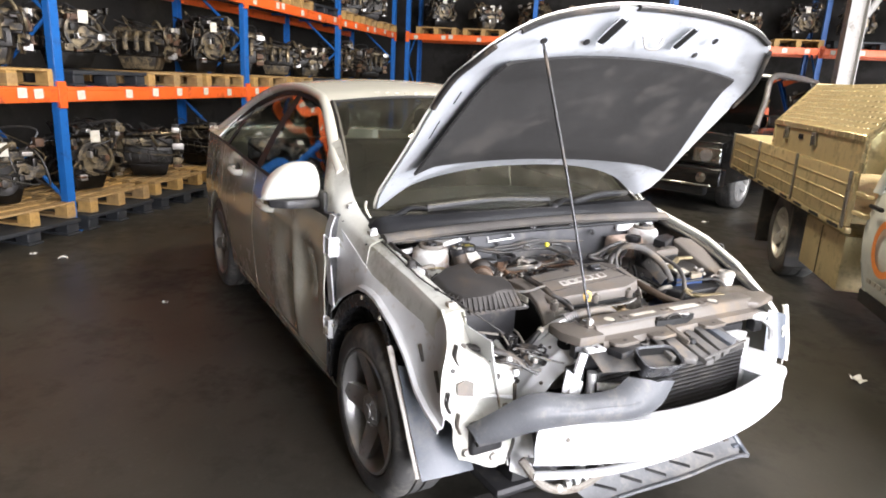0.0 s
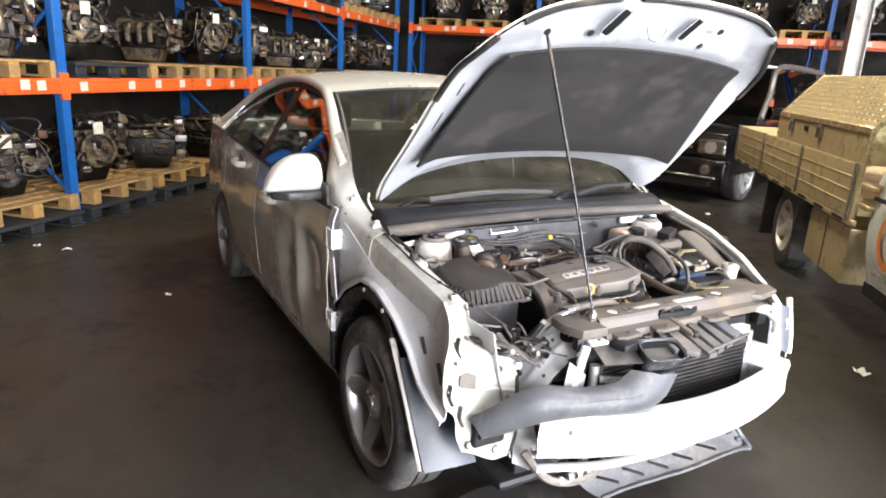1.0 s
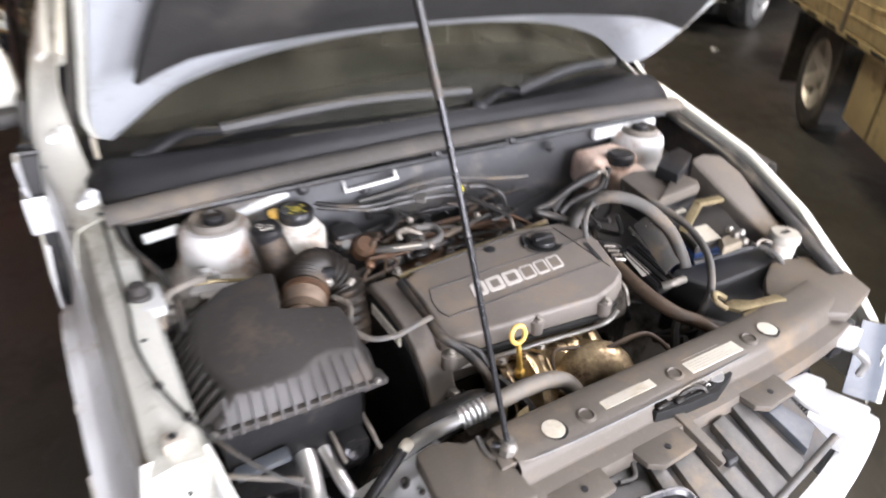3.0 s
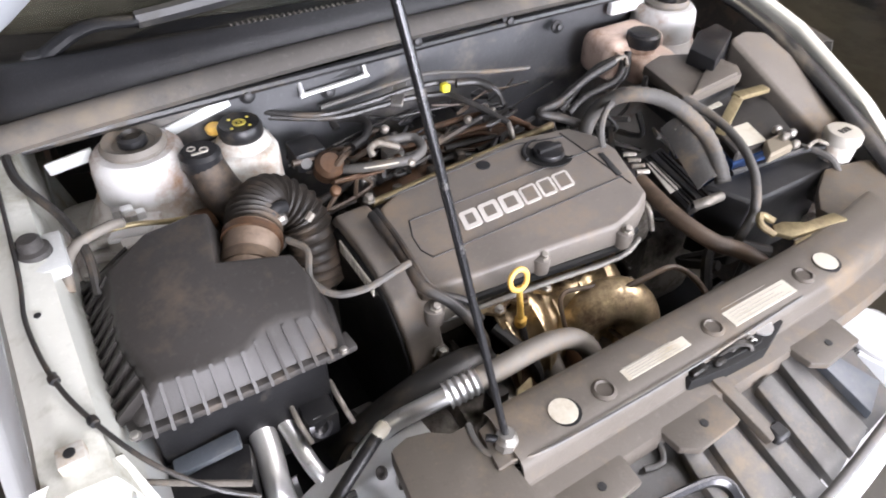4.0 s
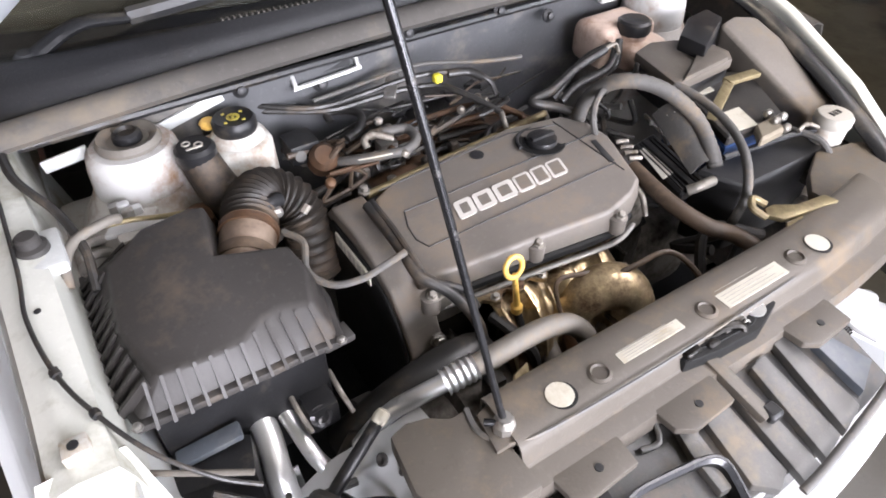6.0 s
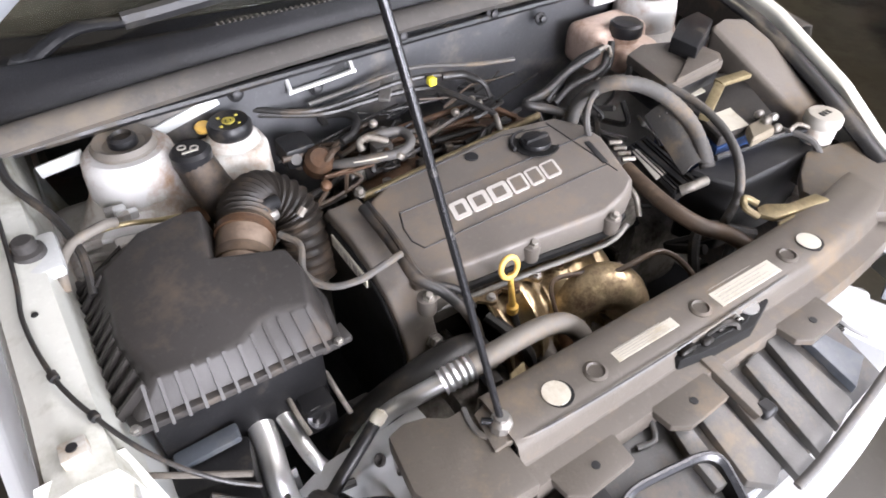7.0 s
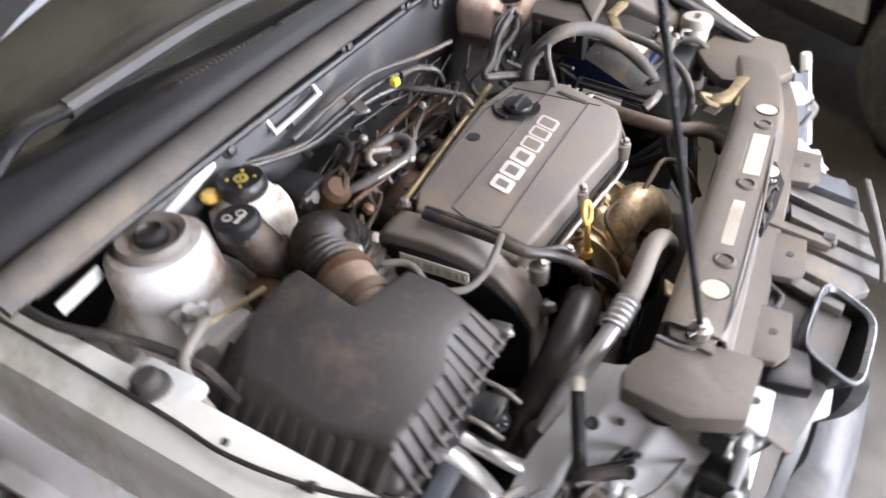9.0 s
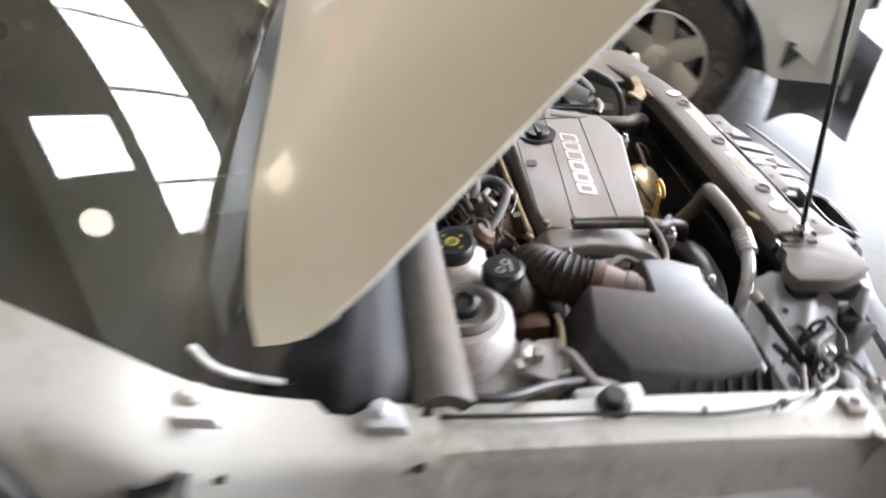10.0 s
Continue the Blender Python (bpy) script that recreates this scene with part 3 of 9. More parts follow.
def engine(m, kind):
    """A pulled engine, its bell housing or pulleys towards the aisle (local -y)."""
    rnd = random.Random(20 + kind)
    label = ("oily salvaged engine with a bare bell housing", "salvaged engine with alloy intake pipes and pulleys",
             "dark salvaged engine with gearbox on a pallet", "small alloy engine tangled in wiring")[kind]
    top = thing("salvaged_engine", m, label, "engine", "salvaged engines")
    tall = (0.62, 0.56, 0.52, 0.46)[kind]
    block = box((-0.22, -0.24, 0.16), (0.2, 0.26, tall * 0.68), 0.02, 2)
    for k in range(5):
        box((-0.235, -0.2 + k * 0.095, 0.2), (-0.215, -0.17 + k * 0.095, tall * 0.6), 0.004, 1, block)
    part("block", block, engine_dark, top)
    part("oil_pan", prism([(-0.17, -0.2), (0.16, -0.2), (0.16, 0.22), (-0.17, 0.22)], 0.16, 0.02, 0.02, 2, 0.8), engine_dark if kind != 3 else engine_alu, top)
    part("cylinder_head", box((-0.19, -0.25, tall * 0.685), (0.17, 0.27, tall * 0.85), 0.015, 2), engine_alu, top)
    part("valve_cover", box((-0.15, -0.24, tall * 0.855), (0.13, 0.25, tall), 0.035, 3), (engine_dark, engine_alu, engine_dark, engine_alu)[kind], top)
    if kind in (0, 2):
        bell = lathe([(0.16, 0), (0.17, 0.02), (0.17, 0.05), (0.145, 0.055), (0.135, 0.02), (0.06, 0.015), (0.05, 0.06), (0.0, 0.06)], 28, turn_x((0.0, -0.26, 0.34), (0, -1, 0)))
        for k in range(8):
            a = k * math.pi / 4
            bolt((0.155 * math.cos(a), -0.31, 0.34 + 0.155 * math.sin(a)), (0, -1, 0), 0.01, 0.015, bell)
        part("bell_housing", bell, engine_alu, top)
    else:
        for x, z, r in ((0, 0.2, 0.09), (-0.16, 0.36, 0.05), (0.17, 0.3, 0.065), (0.02, 0.45, 0.05)):
            part("pulley", lathe([(r, 0), (r, 0.012), (r * 0.9, 0.018), (r, 0.026), (r, 0.034), (r * 0.5, 0.036), (r * 0.3, 0.03), (0, 0.045)], 22, turn_x((x, -0.255, z), (0, -1, 0))), rnd.choice((engine_dark, engine_alu)), top)
    part("alternator", lathe([(0.03, -0.02), (0.068, 0), (0.075, 0.02), (0.075, 0.11), (0.06, 0.13), (0.03, 0.15)], 18, turn_x((0.27, -0.2, 0.3), (0, 1, 0.1))), engine_alu, top)
    for k in range(4):
        y = -0.17 + k * 0.115
        if kind == 1 or kind == 3:
            part("intake_pipe", tube([(-0.16, y, tall * 0.78), (-0.28, y, tall * 0.86), (-0.34, y, tall * 0.7), (-0.33, y, tall * 0.48)], 0.028, 9, 5), engine_alu, top)
        else:
            part("exhaust_pipe", tube([(0.17, y, tall * 0.76), (0.25, y, tall * 0.74), (0.28, y * 0.7, tall * 0.55), (0.27, y * 0.4, tall * 0.35)], 0.024, 8, 4), rusty, top)
    if kind == 2:
        part("gearbox", lathe([(0.17, 0), (0.15, 0.1), (0.12, 0.2), (0.13, 0.24), (0.1, 0.34), (0.05, 0.36)], 16, turn_x((0.02, 0.25, 0.3), (0, 1, 0))), engine_alu, top)
    for k in range(18):
        pts = [(rnd.uniform(-0.32, 0.32), rnd.uniform(-0.36, 0.25), rnd.uniform(0.15, tall + 0.08)) for _ in range(5)]
        part("hose" if k % 2 else "wire", tube(pts, rnd.choice((0.006, 0.009, 0.016)), 6, 6), rnd.choice((rubber, rubber, engine_dark, engine_alu)), top)
    for k in range(24):
        a, z = rnd.uniform(-0.30, 0.24), rnd.uniform(0.12, tall)
        part("casting", box((a, -0.31 - rnd.uniform(0, 0.05), z), (a + rnd.uniform(0.02, 0.08), -0.24, z + rnd.uniform(0.02, 0.07)), 0.008, 2), rnd.choice((engine_alu, rusty, engine_dark, steel, engine_dark)), top)
    part("paper_tag", box((-0.05, -0.335, tall * 0.8), (0.04, -0.332, tall * 0.8 + 0.11), 0.0), label_white, top, "white paper tag")
    return top


rnd = random.Random(8)
wood0, black0, motors = None, None, []


def place_pallet(m, black=False):
    global wood0, black0
    if black:
        if black0 is None:
            black0 = plastic_pallet(m)
            return black0
        return copy_thing(black0, m)
    if wood0 is None:
        wood0 = wooden_pallet(m)
        return wood0
    return copy_thing(wood0, m)


def place_engine(m, kind):
    while len(motors) <= kind:
        motors.append(None)
    if motors[kind] is None:
        motors[kind] = engine(m, kind)
        return motors[kind]
    return copy_thing(motors[kind], m)


def load(pose_at, count, levels, skip=()):
    """Pallets and engines in a row of bays; pose_at(x, depth, z, turn)."""
    for z in levels:
        for i in range(count):
            if (round(z, 1), i) in skip:
                continue
            x = 0.62 + i * 1.03
            lift = z
            jit = rnd.uniform(-0.05, 0.05)
            if z < 0.1:
                place_pallet(pose_at(x + jit, 0.42, 0.0, rnd.uniform(-3, 3)), True)
                lift = 0.145
            deck = lift + (0.146 if not (z > 0.1 and i % 5 == 3) else 0.145)
            place_pallet(pose_at(x, 0.45 + rnd.uniform(-0.04, 0.06), lift + 0.0015, rnd.uniform(-4, 4)), z > 0.1 and i % 5 == 3)
            place_engine(pose_at(x + rnd.uniform(-0.08, 0.08), 0.42 + rnd.uniform(-0.05, 0.08), deck, rnd.uniform(-40, 40)), rnd.choice((0, 0, 1, 2, 3)))


def on_long(x, y, z, turn):
    return hall_pose(2.17 - 3.1 + x, FACE - y, z, turn)


def on_far(x, y, z, turn):
    return hall_pose(BACK + y, FACE + 0.25 + x, z, turn - 90)


SHELF = 0.064
load(on_long, 12, (0.0, LEVELS[0] + SHELF, LEVELS[1] + SHELF))
load(on_far, 10, (LEVELS[1] + SHELF, LEVELS[2] + SHELF))
load(on_far, 10, (LEVELS[0] + SHELF,), skip={(round(LEVELS[0] + SHELF, 1), i) for i in (0, 2, 3, 5, 6, 8)})

# steel column with a diagonal brace, and the litter on the floor
col = thing("steel_column", hall_pose(10.9, 4.27), "pale grey steel roof column with a brace", "column")
shaft = box((-0.14, -0.15, 0.02), (0.14, -0.13, HIGH - 0.23), 0.003, 1)
box((-0.14, 0.13, 0.02), (0.14, 0.15, HIGH - 0.23), 0.003, 1, shaft)
box((-0.01, -0.13, 0.02), (0.01, 0.13, HIGH - 0.23), 0, 1, shaft)
part("shaft", shaft, column_grey, col)
part("base_plate", box((-0.22, -0.22, 0), (0.22, 0.22, 0.02), 0.003, 1), column_grey, col)
part("brace", tube([(0.0, -0.16, 3.0), (0, -1.6, HIGH - 0.25)], 0.06, 8), column_grey, col)


def scrap(x, y, size, turn):
    def f(u, v):
        return ((u - 0.5) * size, (v - 0.5) * size * 0.7, 0.006 + 0.25 * size * abs(math.sin(3.1 * u + turn) * math.cos(2.7 * v)))
    ob = part("paper_scrap", sheet(f, 6, 5, 0.001), paper, None)
    ob.matrix_world = pose(x, y, 0, 0, 0, turn * 40)
    return tagged(ob, "crumpled white scrap on the floor", "litter", "floor litter")


for k, (x, y, s) in enumerate(((-1.89, 3.75, 0.07), (2.02, -0.28, 0.09), (2.2, -0.42, 0.05), (-2.1, 3.95, 0.05), (3.2, 1.9, 0.05), (2.6, 2.4, 0.06), (-1.3, 2.4, 0.04), (4.9, 3.1, 0.08))):
    scrap(x, y, s, k * 1.3)



# an unseen high-bay lamp below the roof, added to mirror in the windscreen
bay = thing("high_bay_lamp", pose(*hall(-0.6, 2.45, 5.2)), "unseen round high-bay lamp, added to mirror in the windscreen", "lamp")
part("shade", lathe([(0.06, 0.22), (0.10, 0.20), (0.22, 0.02), (0.23, 0.0), (0.215, 0.0), (0.09, 0.18), (0.05, 0.2)], 28), column_grey, bay)
glow = bpy.data.materials.new("lit lamp glass")
glow.use_nodes = True
glow.node_tree.nodes["Principled BSDF"].inputs["Emission Color"].default_value = (1, 0.93, 0.8, 1)
glow.node_tree.nodes["Principled BSDF"].inputs["Emission Strength"].default_value = 14.0
part("bulb", lathe([(0.20, 0.012), (0.19, 0.004), (0.0, 0.0)], 24), glow, bay)
part("drop_rod", rod((0, 0, 0.2), (0, 0, 0.57), 0.012, 8), column_grey, bay)

# ---- the stripped white sedan: nose towards -y, front axle over the origin ----
car = thing("sedan", None, "white sedan with its front stripped and bonnet propped open", "car")


def belt(y):
    return along([(0.3, 0.975), (0.9, 0.985), (1.7, 1.02), (2.7, 1.075), (3.6, 1.08)], y)


def flank(y, z):
    """Half the car's width at a height."""
    w = along([(0.15, 0.79), (0.24, 0.85), (0.32, 0.868), (0.5, 0.888), (0.68, 0.898), (0.84, 0.885), (1.1, 0.852)], z)
    return w * along([(-0.8, 0.8), (-0.45, 0.93), (0.2, 0.985), (0.8, 1.0), (2.6, 1.0), (3.2, 0.97), (3.62, 0.84)], y)


def arch(y, at, r=0.375):
    d = abs(y - at)
    return 0.32 + math.sqrt(r * r - d * d) if d < r else 0.0


def dent(y, z):
    """Crash damage on the right front door."""
    a = 0.050 * math.exp(-((y - 0.72) / 0.16) ** 2 - ((z - 0.66) / 0.13) ** 2)
    b = 0.040 * math.exp(-((y - 0.98) / 0.10) ** 2 - ((z - 0.50) / 0.16) ** 2)
    c = -0.022 * math.exp(-((y - 0.84) / 0.05) ** 2 - ((z - 0.60) / 0.20) ** 2)
    return a + b + c


def side_panel(name, y0, y1, lo, hi, material, side, parent=car, label="", dented=False, nu=26, nv=16):
    def f(u, v):
        y = lerp(y0, y1, u)
        z = lerp(lo(y), hi(y), v)
        x = flank(y, z) + 0.006 * math.exp(-((z - (0.80 + 0.045 * y)) / 0.02) ** 2)
        if dented:
            x -= dent(y, z)
        return (side * x, y, z)
    return part(name, sheet(f, nu, nv, 0.006 * side), material, parent, label, 50)


RAIL = [(0.842, 0.30, 0.965), (0.808, 0.40, 1.05), (0.775, 0.53, 1.135), (0.745, 0.70, 1.21), (0.655, 1.06, 1.375), (0.615, 1.30, 1.425), (0.60, 1.65, 1.452),
        (0.605, 2.05, 1.43), (0.635, 2.45, 1.345), (0.69, 2.80, 1.215), (0.76, 3.05, 1.10)]
rail_line = glide(RAIL, 8)


def rail(y):
    for a, b in zip(rail_line, rail_line[1:]):
        if a.y <= y <= b.y:
            return a.lerp(b, (y - a.y) / max(1e-6, b.y - a.y))
    return rail_line[-1] if y > 1 else rail_line[0]


for side in (-1, 1):
    right = side < 0
    sill = lambda y: 0.305
    door = side_panel("front_door", 0.43, 1.615, sill, lambda y: belt(y) - 0.012, side_paint_shaded, side,
                      label="dented dusty white front door with shade in its paint" if right else "", dented=right, nu=44, nv=26)
    rear = side_panel("rear_door", 1.63, 2.47, lambda y: max(0.305, arch(y, 2.685)), lambda y: belt(y) - 0.012, side_paint_shaded, side, nu=30)
    side_panel("quarter_panel", 2.482, 3.55, lambda y: max(0.26, arch(y, 2.685)), lambda y: belt(y) + 0.0, side_paint_shaded, side, nu=40)
    side_panel("sill_panel", 0.43, 2.33, lambda y: 0.17, lambda y: 0.293, side_paint_shaded, side, nv=6)
    for at, y, z in ((door, 1.30, 0.858), (rear, 2.04, 0.933)):
        x = side * (flank(y, z) + 0.004)
        part("door_handle", tube([(x - side * 0.01, y - 0.105, z), (x + side * 0.03, y - 0.08, z), (x + side * 0.042, y, z + 0.004), (x + side * 0.03, y + 0.08, z), (x - side * 0.01, y + 0.105, z)], 0.017, 10, 5, 1.1),
             paint, at, "white door handle")
        part("handle_recess", lathe([(0.045, -0.004), (0.05, 0.001), (0.04, 0.002), (0.0, 0.002)], 20, turn_x((x - side * 0.003, y, z), (side, 0, 0))), black_plastic, at)
    # pillar behind the missing fender, with door hinges
    pillar = box((side * 0.80, 0.385, 0.30), (side * 0.865, 0.425, 0.99), 0.008, 2)
    hinge_pillar = part("hinge_pillar", pillar, trim_black, car)
    for z in (0.48, 0.83):
        part("door_hinge", box((side * 0.845, 0.365, z), (side * 0.882, 0.428, z + 0.07), 0.006, 2), bare_white, hinge_pillar)
    # torn white edge of the hinge side
    if right:
        def torn(u, v):
            z = lerp(0.62, 1.0, u)
            y = along([(0.62, 0.335), (0.70, 0.345), (0.78, 0.385), (0.85, 0.395), (0.93, 0.375), (1.0, 0.325)], z)
            return (-0.876 - 0.004 * math.sin(9 * u), y + 0.055 * v, z)
        part("door_edge", sheet(torn, 18, 4, 0.006), bare_white, car, "torn pale door edge")
    # glass house
    def side_glass(u, v, a=0.66, b=2.78):
        y = lerp(a, b, u)
        top, low = rail(y), Vector((flank(y, 1.0) - 0.018, y, belt(y) - 0.01))
        p = low.lerp(Vector((top.x - 0.006, y, max(top.z - 0.03, low.z + 0.01))), v)
        return (side * (p.x + 0.012 * math.sin(math.pi * v)), p.y, p.z)
    part("front_side_glass", sheet(lambda u, v: side_glass(u, v, 0.70, 1.60), 14, 8, 0.004 * side), car_glass, car)
    part("rear_side_glass", sheet(lambda u, v: side_glass(u, v, 1.69, 2.42), 12, 8, 0.004 * side), car_glass, car)
    part("quarter_glass", sheet(lambda u, v: side_glass(u, v, 2.46, 2.74), 8, 6, 0.004 * side), car_glass, car)
    for a, b in ((1.585, 1.70), (2.415, 2.465)):
        part("pillar_trim", sheet(lambda u, v: side_glass(u, v, a, b), 4, 8, 0.012 * side), trim_black, car)
    part("window_seal", tube([(side * (flank(y, 1.0) - 0.008), y, belt(y) - 0.008) for y in (0.45, 0.8, 1.2, 1.6, 2.0, 2.4, 2.75)], 0.009, 8, 4), trim_black, car)
    part("roof_rail", tube([(side * (x - 0.005), y, z) for x, y, z in RAIL[2:]], (0.027, 0.044), 14, 8, 0.72), paint, car)
    ROOT = ([(0.712, 0.72, 1.262), (0.738, 0.60, 1.205), (0.760, 0.50, 1.150), (0.772, 0.43, 1.098), (0.768, 0.37, 1.035), (0.758, 0.28, 0.985), (0.752, 0.14, 0.945)],
            [(0.752, 0.72, 1.222), (0.792, 0.60, 1.140), (0.815, 0.50, 1.072), (0.826, 0.43, 1.025), (0.822, 0.37, 0.982), (0.806, 0.28, 0.948), (0.797, 0.14, 0.918)],
            [(0.768, 0.72, 1.190), (0.828, 0.60, 1.050), (0.846, 0.50, 0.985), (0.852, 0.43, 0.930), (0.846, 0.37, 0.90), (0.832, 0.28, 0.885), (0.822, 0.14, 0.850)])
    ROOT = [glide(row, 4) for row in ROOT]

    def root_f(u, v):
        k = u * (len(ROOT[0]) - 1)
        i = min(int(k), len(ROOT[0]) - 2)
        p = [row[i].lerp(row[i + 1], k - i) for row in ROOT]
        q = p[0].lerp(p[1], v * 2) if v < 0.5 else p[1].lerp(p[2], v * 2 - 1)
        return (side * (q.x + 0.010 * math.sin(math.pi * v)), q.y, q.z + 0.006 * math.sin(math.pi * v))
    root = part("pillar_root", sheet(root_f, 24, 10, 0.004 * side), paint if not right else shell_paint_shaded, car, "white foot of the windscreen pillar", 50)
    if right:
        for u0, w0 in ((0.66, 0.030), (0.93, 0.024)):
            p = Vector(root_f(u0, 0.12))
            tab = prism([(p.x - w0, p.y - 0.030), (p.x + 0.012, p.y - 0.022), (p.x + 0.020, p.y + 0.012), (p.x + 0.004, p.y + 0.030), (p.x - w0 * 0.7, p.y + 0.018)], p.z - 0.006, p.z + 0.008, 0.004, 2, 0.9)
            lathe([(0.010, -0.004), (0.012, 0.004), (0.008, 0.010), (0, 0.010)], 12, Matrix.Translation((p.x + 0.004, p.y, p.z + 0.008)), tab)
            part("root_tab", tab, bare_white, root, "torn white bracket")
            part("root_hole", lathe([(0.006, 0), (0.006, 0.002), (0, 0.002)], 10, turn_x(root_f(u0 + 0.04, 0.55), (side * 0.6, 0, 0.8))), trim_black, root)
    hinge = part("bonnet_hinge", bar((side * 0.735, 0.31, 0.988), (side * 0.735, 0.21, 0.964), 0.011, 0.008, 0.003), steel, car, "plated steel bonnet hinge")
    part("hinge_arm", tube([(side * 0.735, 0.25, 0.978), (side * 0.737, 0.30, 0.990), (side * 0.735, 0.36, 1.018), (side * 0.722, 0.385, 1.042)], 0.005, 8, 5, 0.7), bright_alloy, hinge)
    for y0 in (0.23, 0.29):
        part("hinge_bolt", bolt((side * 0.735, y0, 0.969 + 0.24 * (y0 - 0.23)), (0, 0, 1), 0.007, 0.008), steel, hinge)
    part("window_frame_seal", tube([(side * (x + 0.006), y, z - 0.036) for x, y, z in RAIL[3:-1]], 0.012, 8, 6), trim_black, car)
    def sail(u, v):
        y = lerp(2.72, 3.35, u)
        top = rail(min(y, 3.04))
        z1 = max(belt(y) + 0.004, top.z - 0.02) if y < 3.05 else belt(y) + 0.012
        z = lerp(belt(y) - 0.004, z1, v)
        return (side * lerp(flank(y, 1.0) - 0.004, top.x + 0.02 if y < 3.05 else flank(y, 1.0) - 0.03, v), y, z)
    part("rear_pillar", sheet(sail, 14, 6, 0.006 * side), paint, car)


def roof_f(u, v):
    y = lerp(1.07, 2.42, v)
    r = rail(y)
    s = u * 2 - 1
    bow = 1 - s * s
    front = 0.055 * bow * (1 - v) ** 2
    return (s * (r.x - 0.005), y - front + 0.12 * bow * v ** 4, r.z + 0.012 + 0.042 * bow)


part("roof", sheet(roof_f, 20, 16, -0.01), paint, car)
for k in range(8):
    part("roof_bracket", box((-0.40 + 0.055 * k, 1.062, 1.452), (-0.378 + 0.055 * k, 1.068, 1.46), 0.001, 1), label_white, car)


def screen_f(u, v, out=0.0):
    s = u * 2 - 1
    bow = 1 - s * s
    low = Vector((s * 0.785, 0.42 - 0.20 * bow, 0.995 + 0.02 * bow))
    high = Vector((s * 0.625, 1.075 - 0.06 * bow, 1.40 + 0.045 * bow))
    p = low.lerp(high, v)
    return (p.x, p.y - (0.03 + out) * math.sin(math.pi * v) - out, p.z + 0.025 * math.sin(math.pi * v))


part("windscreen", sheet(screen_f, 24, 16, -0.005), screen_glass, car, "dusty laminated windscreen")
part("windscreen_seal", tube([screen_f(0.004, v, 0.004) for v in (0, 0.25, 0.5, 0.75, 1)] , 0.013, 8, 5), trim_black, car)
part("windscreen_seal", tube([screen_f(0.996, v, 0.004) for v in (0, 0.25, 0.5, 0.75, 1)], 0.013, 8, 5), trim_black, car)
part("windscreen_seal", tube([screen_f(u, 0.995, 0.004) for u in (0, 0.2, 0.4, 0.6, 0.8, 1)], 0.011, 8, 5), trim_black, car)

def rear_glass(u, v):
    s = u * 2 - 1
    bow = 1 - s * s
    a = Vector((s * 0.60, 2.43 + 0.10 * bow, 1.355 + 0.045 * bow))
    b = Vector((s * 0.70, 3.06 + 0.06 * bow, 1.10 + 0.02 * bow))
    return tuple(a.lerp(b, v))


part("rear_window", sheet(rear_glass, 14, 8, 0.005), car_glass, car)
part("boot_lid", sheet(lambda u, v: ((u * 2 - 1) * 0.72, 3.05 + 0.55 * v + 0.06 * (1 - (u * 2 - 1) ** 2), 1.098 - 0.03 * v * v), 12, 8, 0.006), paint, car)
part("rear_bumper", sheet(lambda u, v: ((u * 2 - 1) * (0.80 - 0.05 * v), 3.62 + 0.08 * (1 - (u * 2 - 1) ** 2), lerp(0.25, 1.07, v)), 16, 10, 0.006), paint, car)
part("underbody", box((-0.78, 0.45, 0.16), (0.78, 3.5, 0.2), 0.02, 2), trim_black, car)

# cabin
part("dashboard", sheet(lambda u, v: ((u * 2 - 1) * 0.74, 0.46 + 0.48 * v, 0.985 - 0.05 * v * v - 0.02 * math.cos(6 * u)), 16, 8, -0.03), cabin_dark, car)
part("dash_front", box((-0.72, 0.80, 0.45), (0.72, 0.93, 0.93), 0.04, 3), cabin_dark, car)
for x in (-0.37, 0.37):
    part("seat", box((x - 0.25, 1.25, 0.35), (x + 0.25, 1.75, 0.55), 0.06, 3), cabin_dark, car)
    part("seat_back", prism([(x - 0.24, 1.72), (x + 0.24, 1.72), (x + 0.24, 1.86), (x - 0.24, 1.86)], 0.5, 1.12, 0.05, 3, 0.92), cabin_dark, car)
    part("headrest", box((x - 0.13, 1.80, 1.16), (x + 0.13, 1.90, 1.34), 0.04, 3), cabin_dark, car)
part("rear_seat", box((-0.65, 2.15, 0.35), (0.65, 2.75, 0.58), 0.06, 3), cabin_dark, car)
part("rear_seat_back", box((-0.65, 2.62, 0.55), (0.65, 2.78, 1.06), 0.05, 3), cabin_dark, car)
wheel_ring = [(-0.37 + 0.18 * math.cos(a), 1.0 + 0.08 * math.sin(a), 0.93 + 0.16 * math.sin(a)) for a in [k * math.pi / 6 for k in range(13)]]
part("steering_wheel", tube(wheel_ring, 0.015, 8, 4, cap=False), cabin_dark, car)

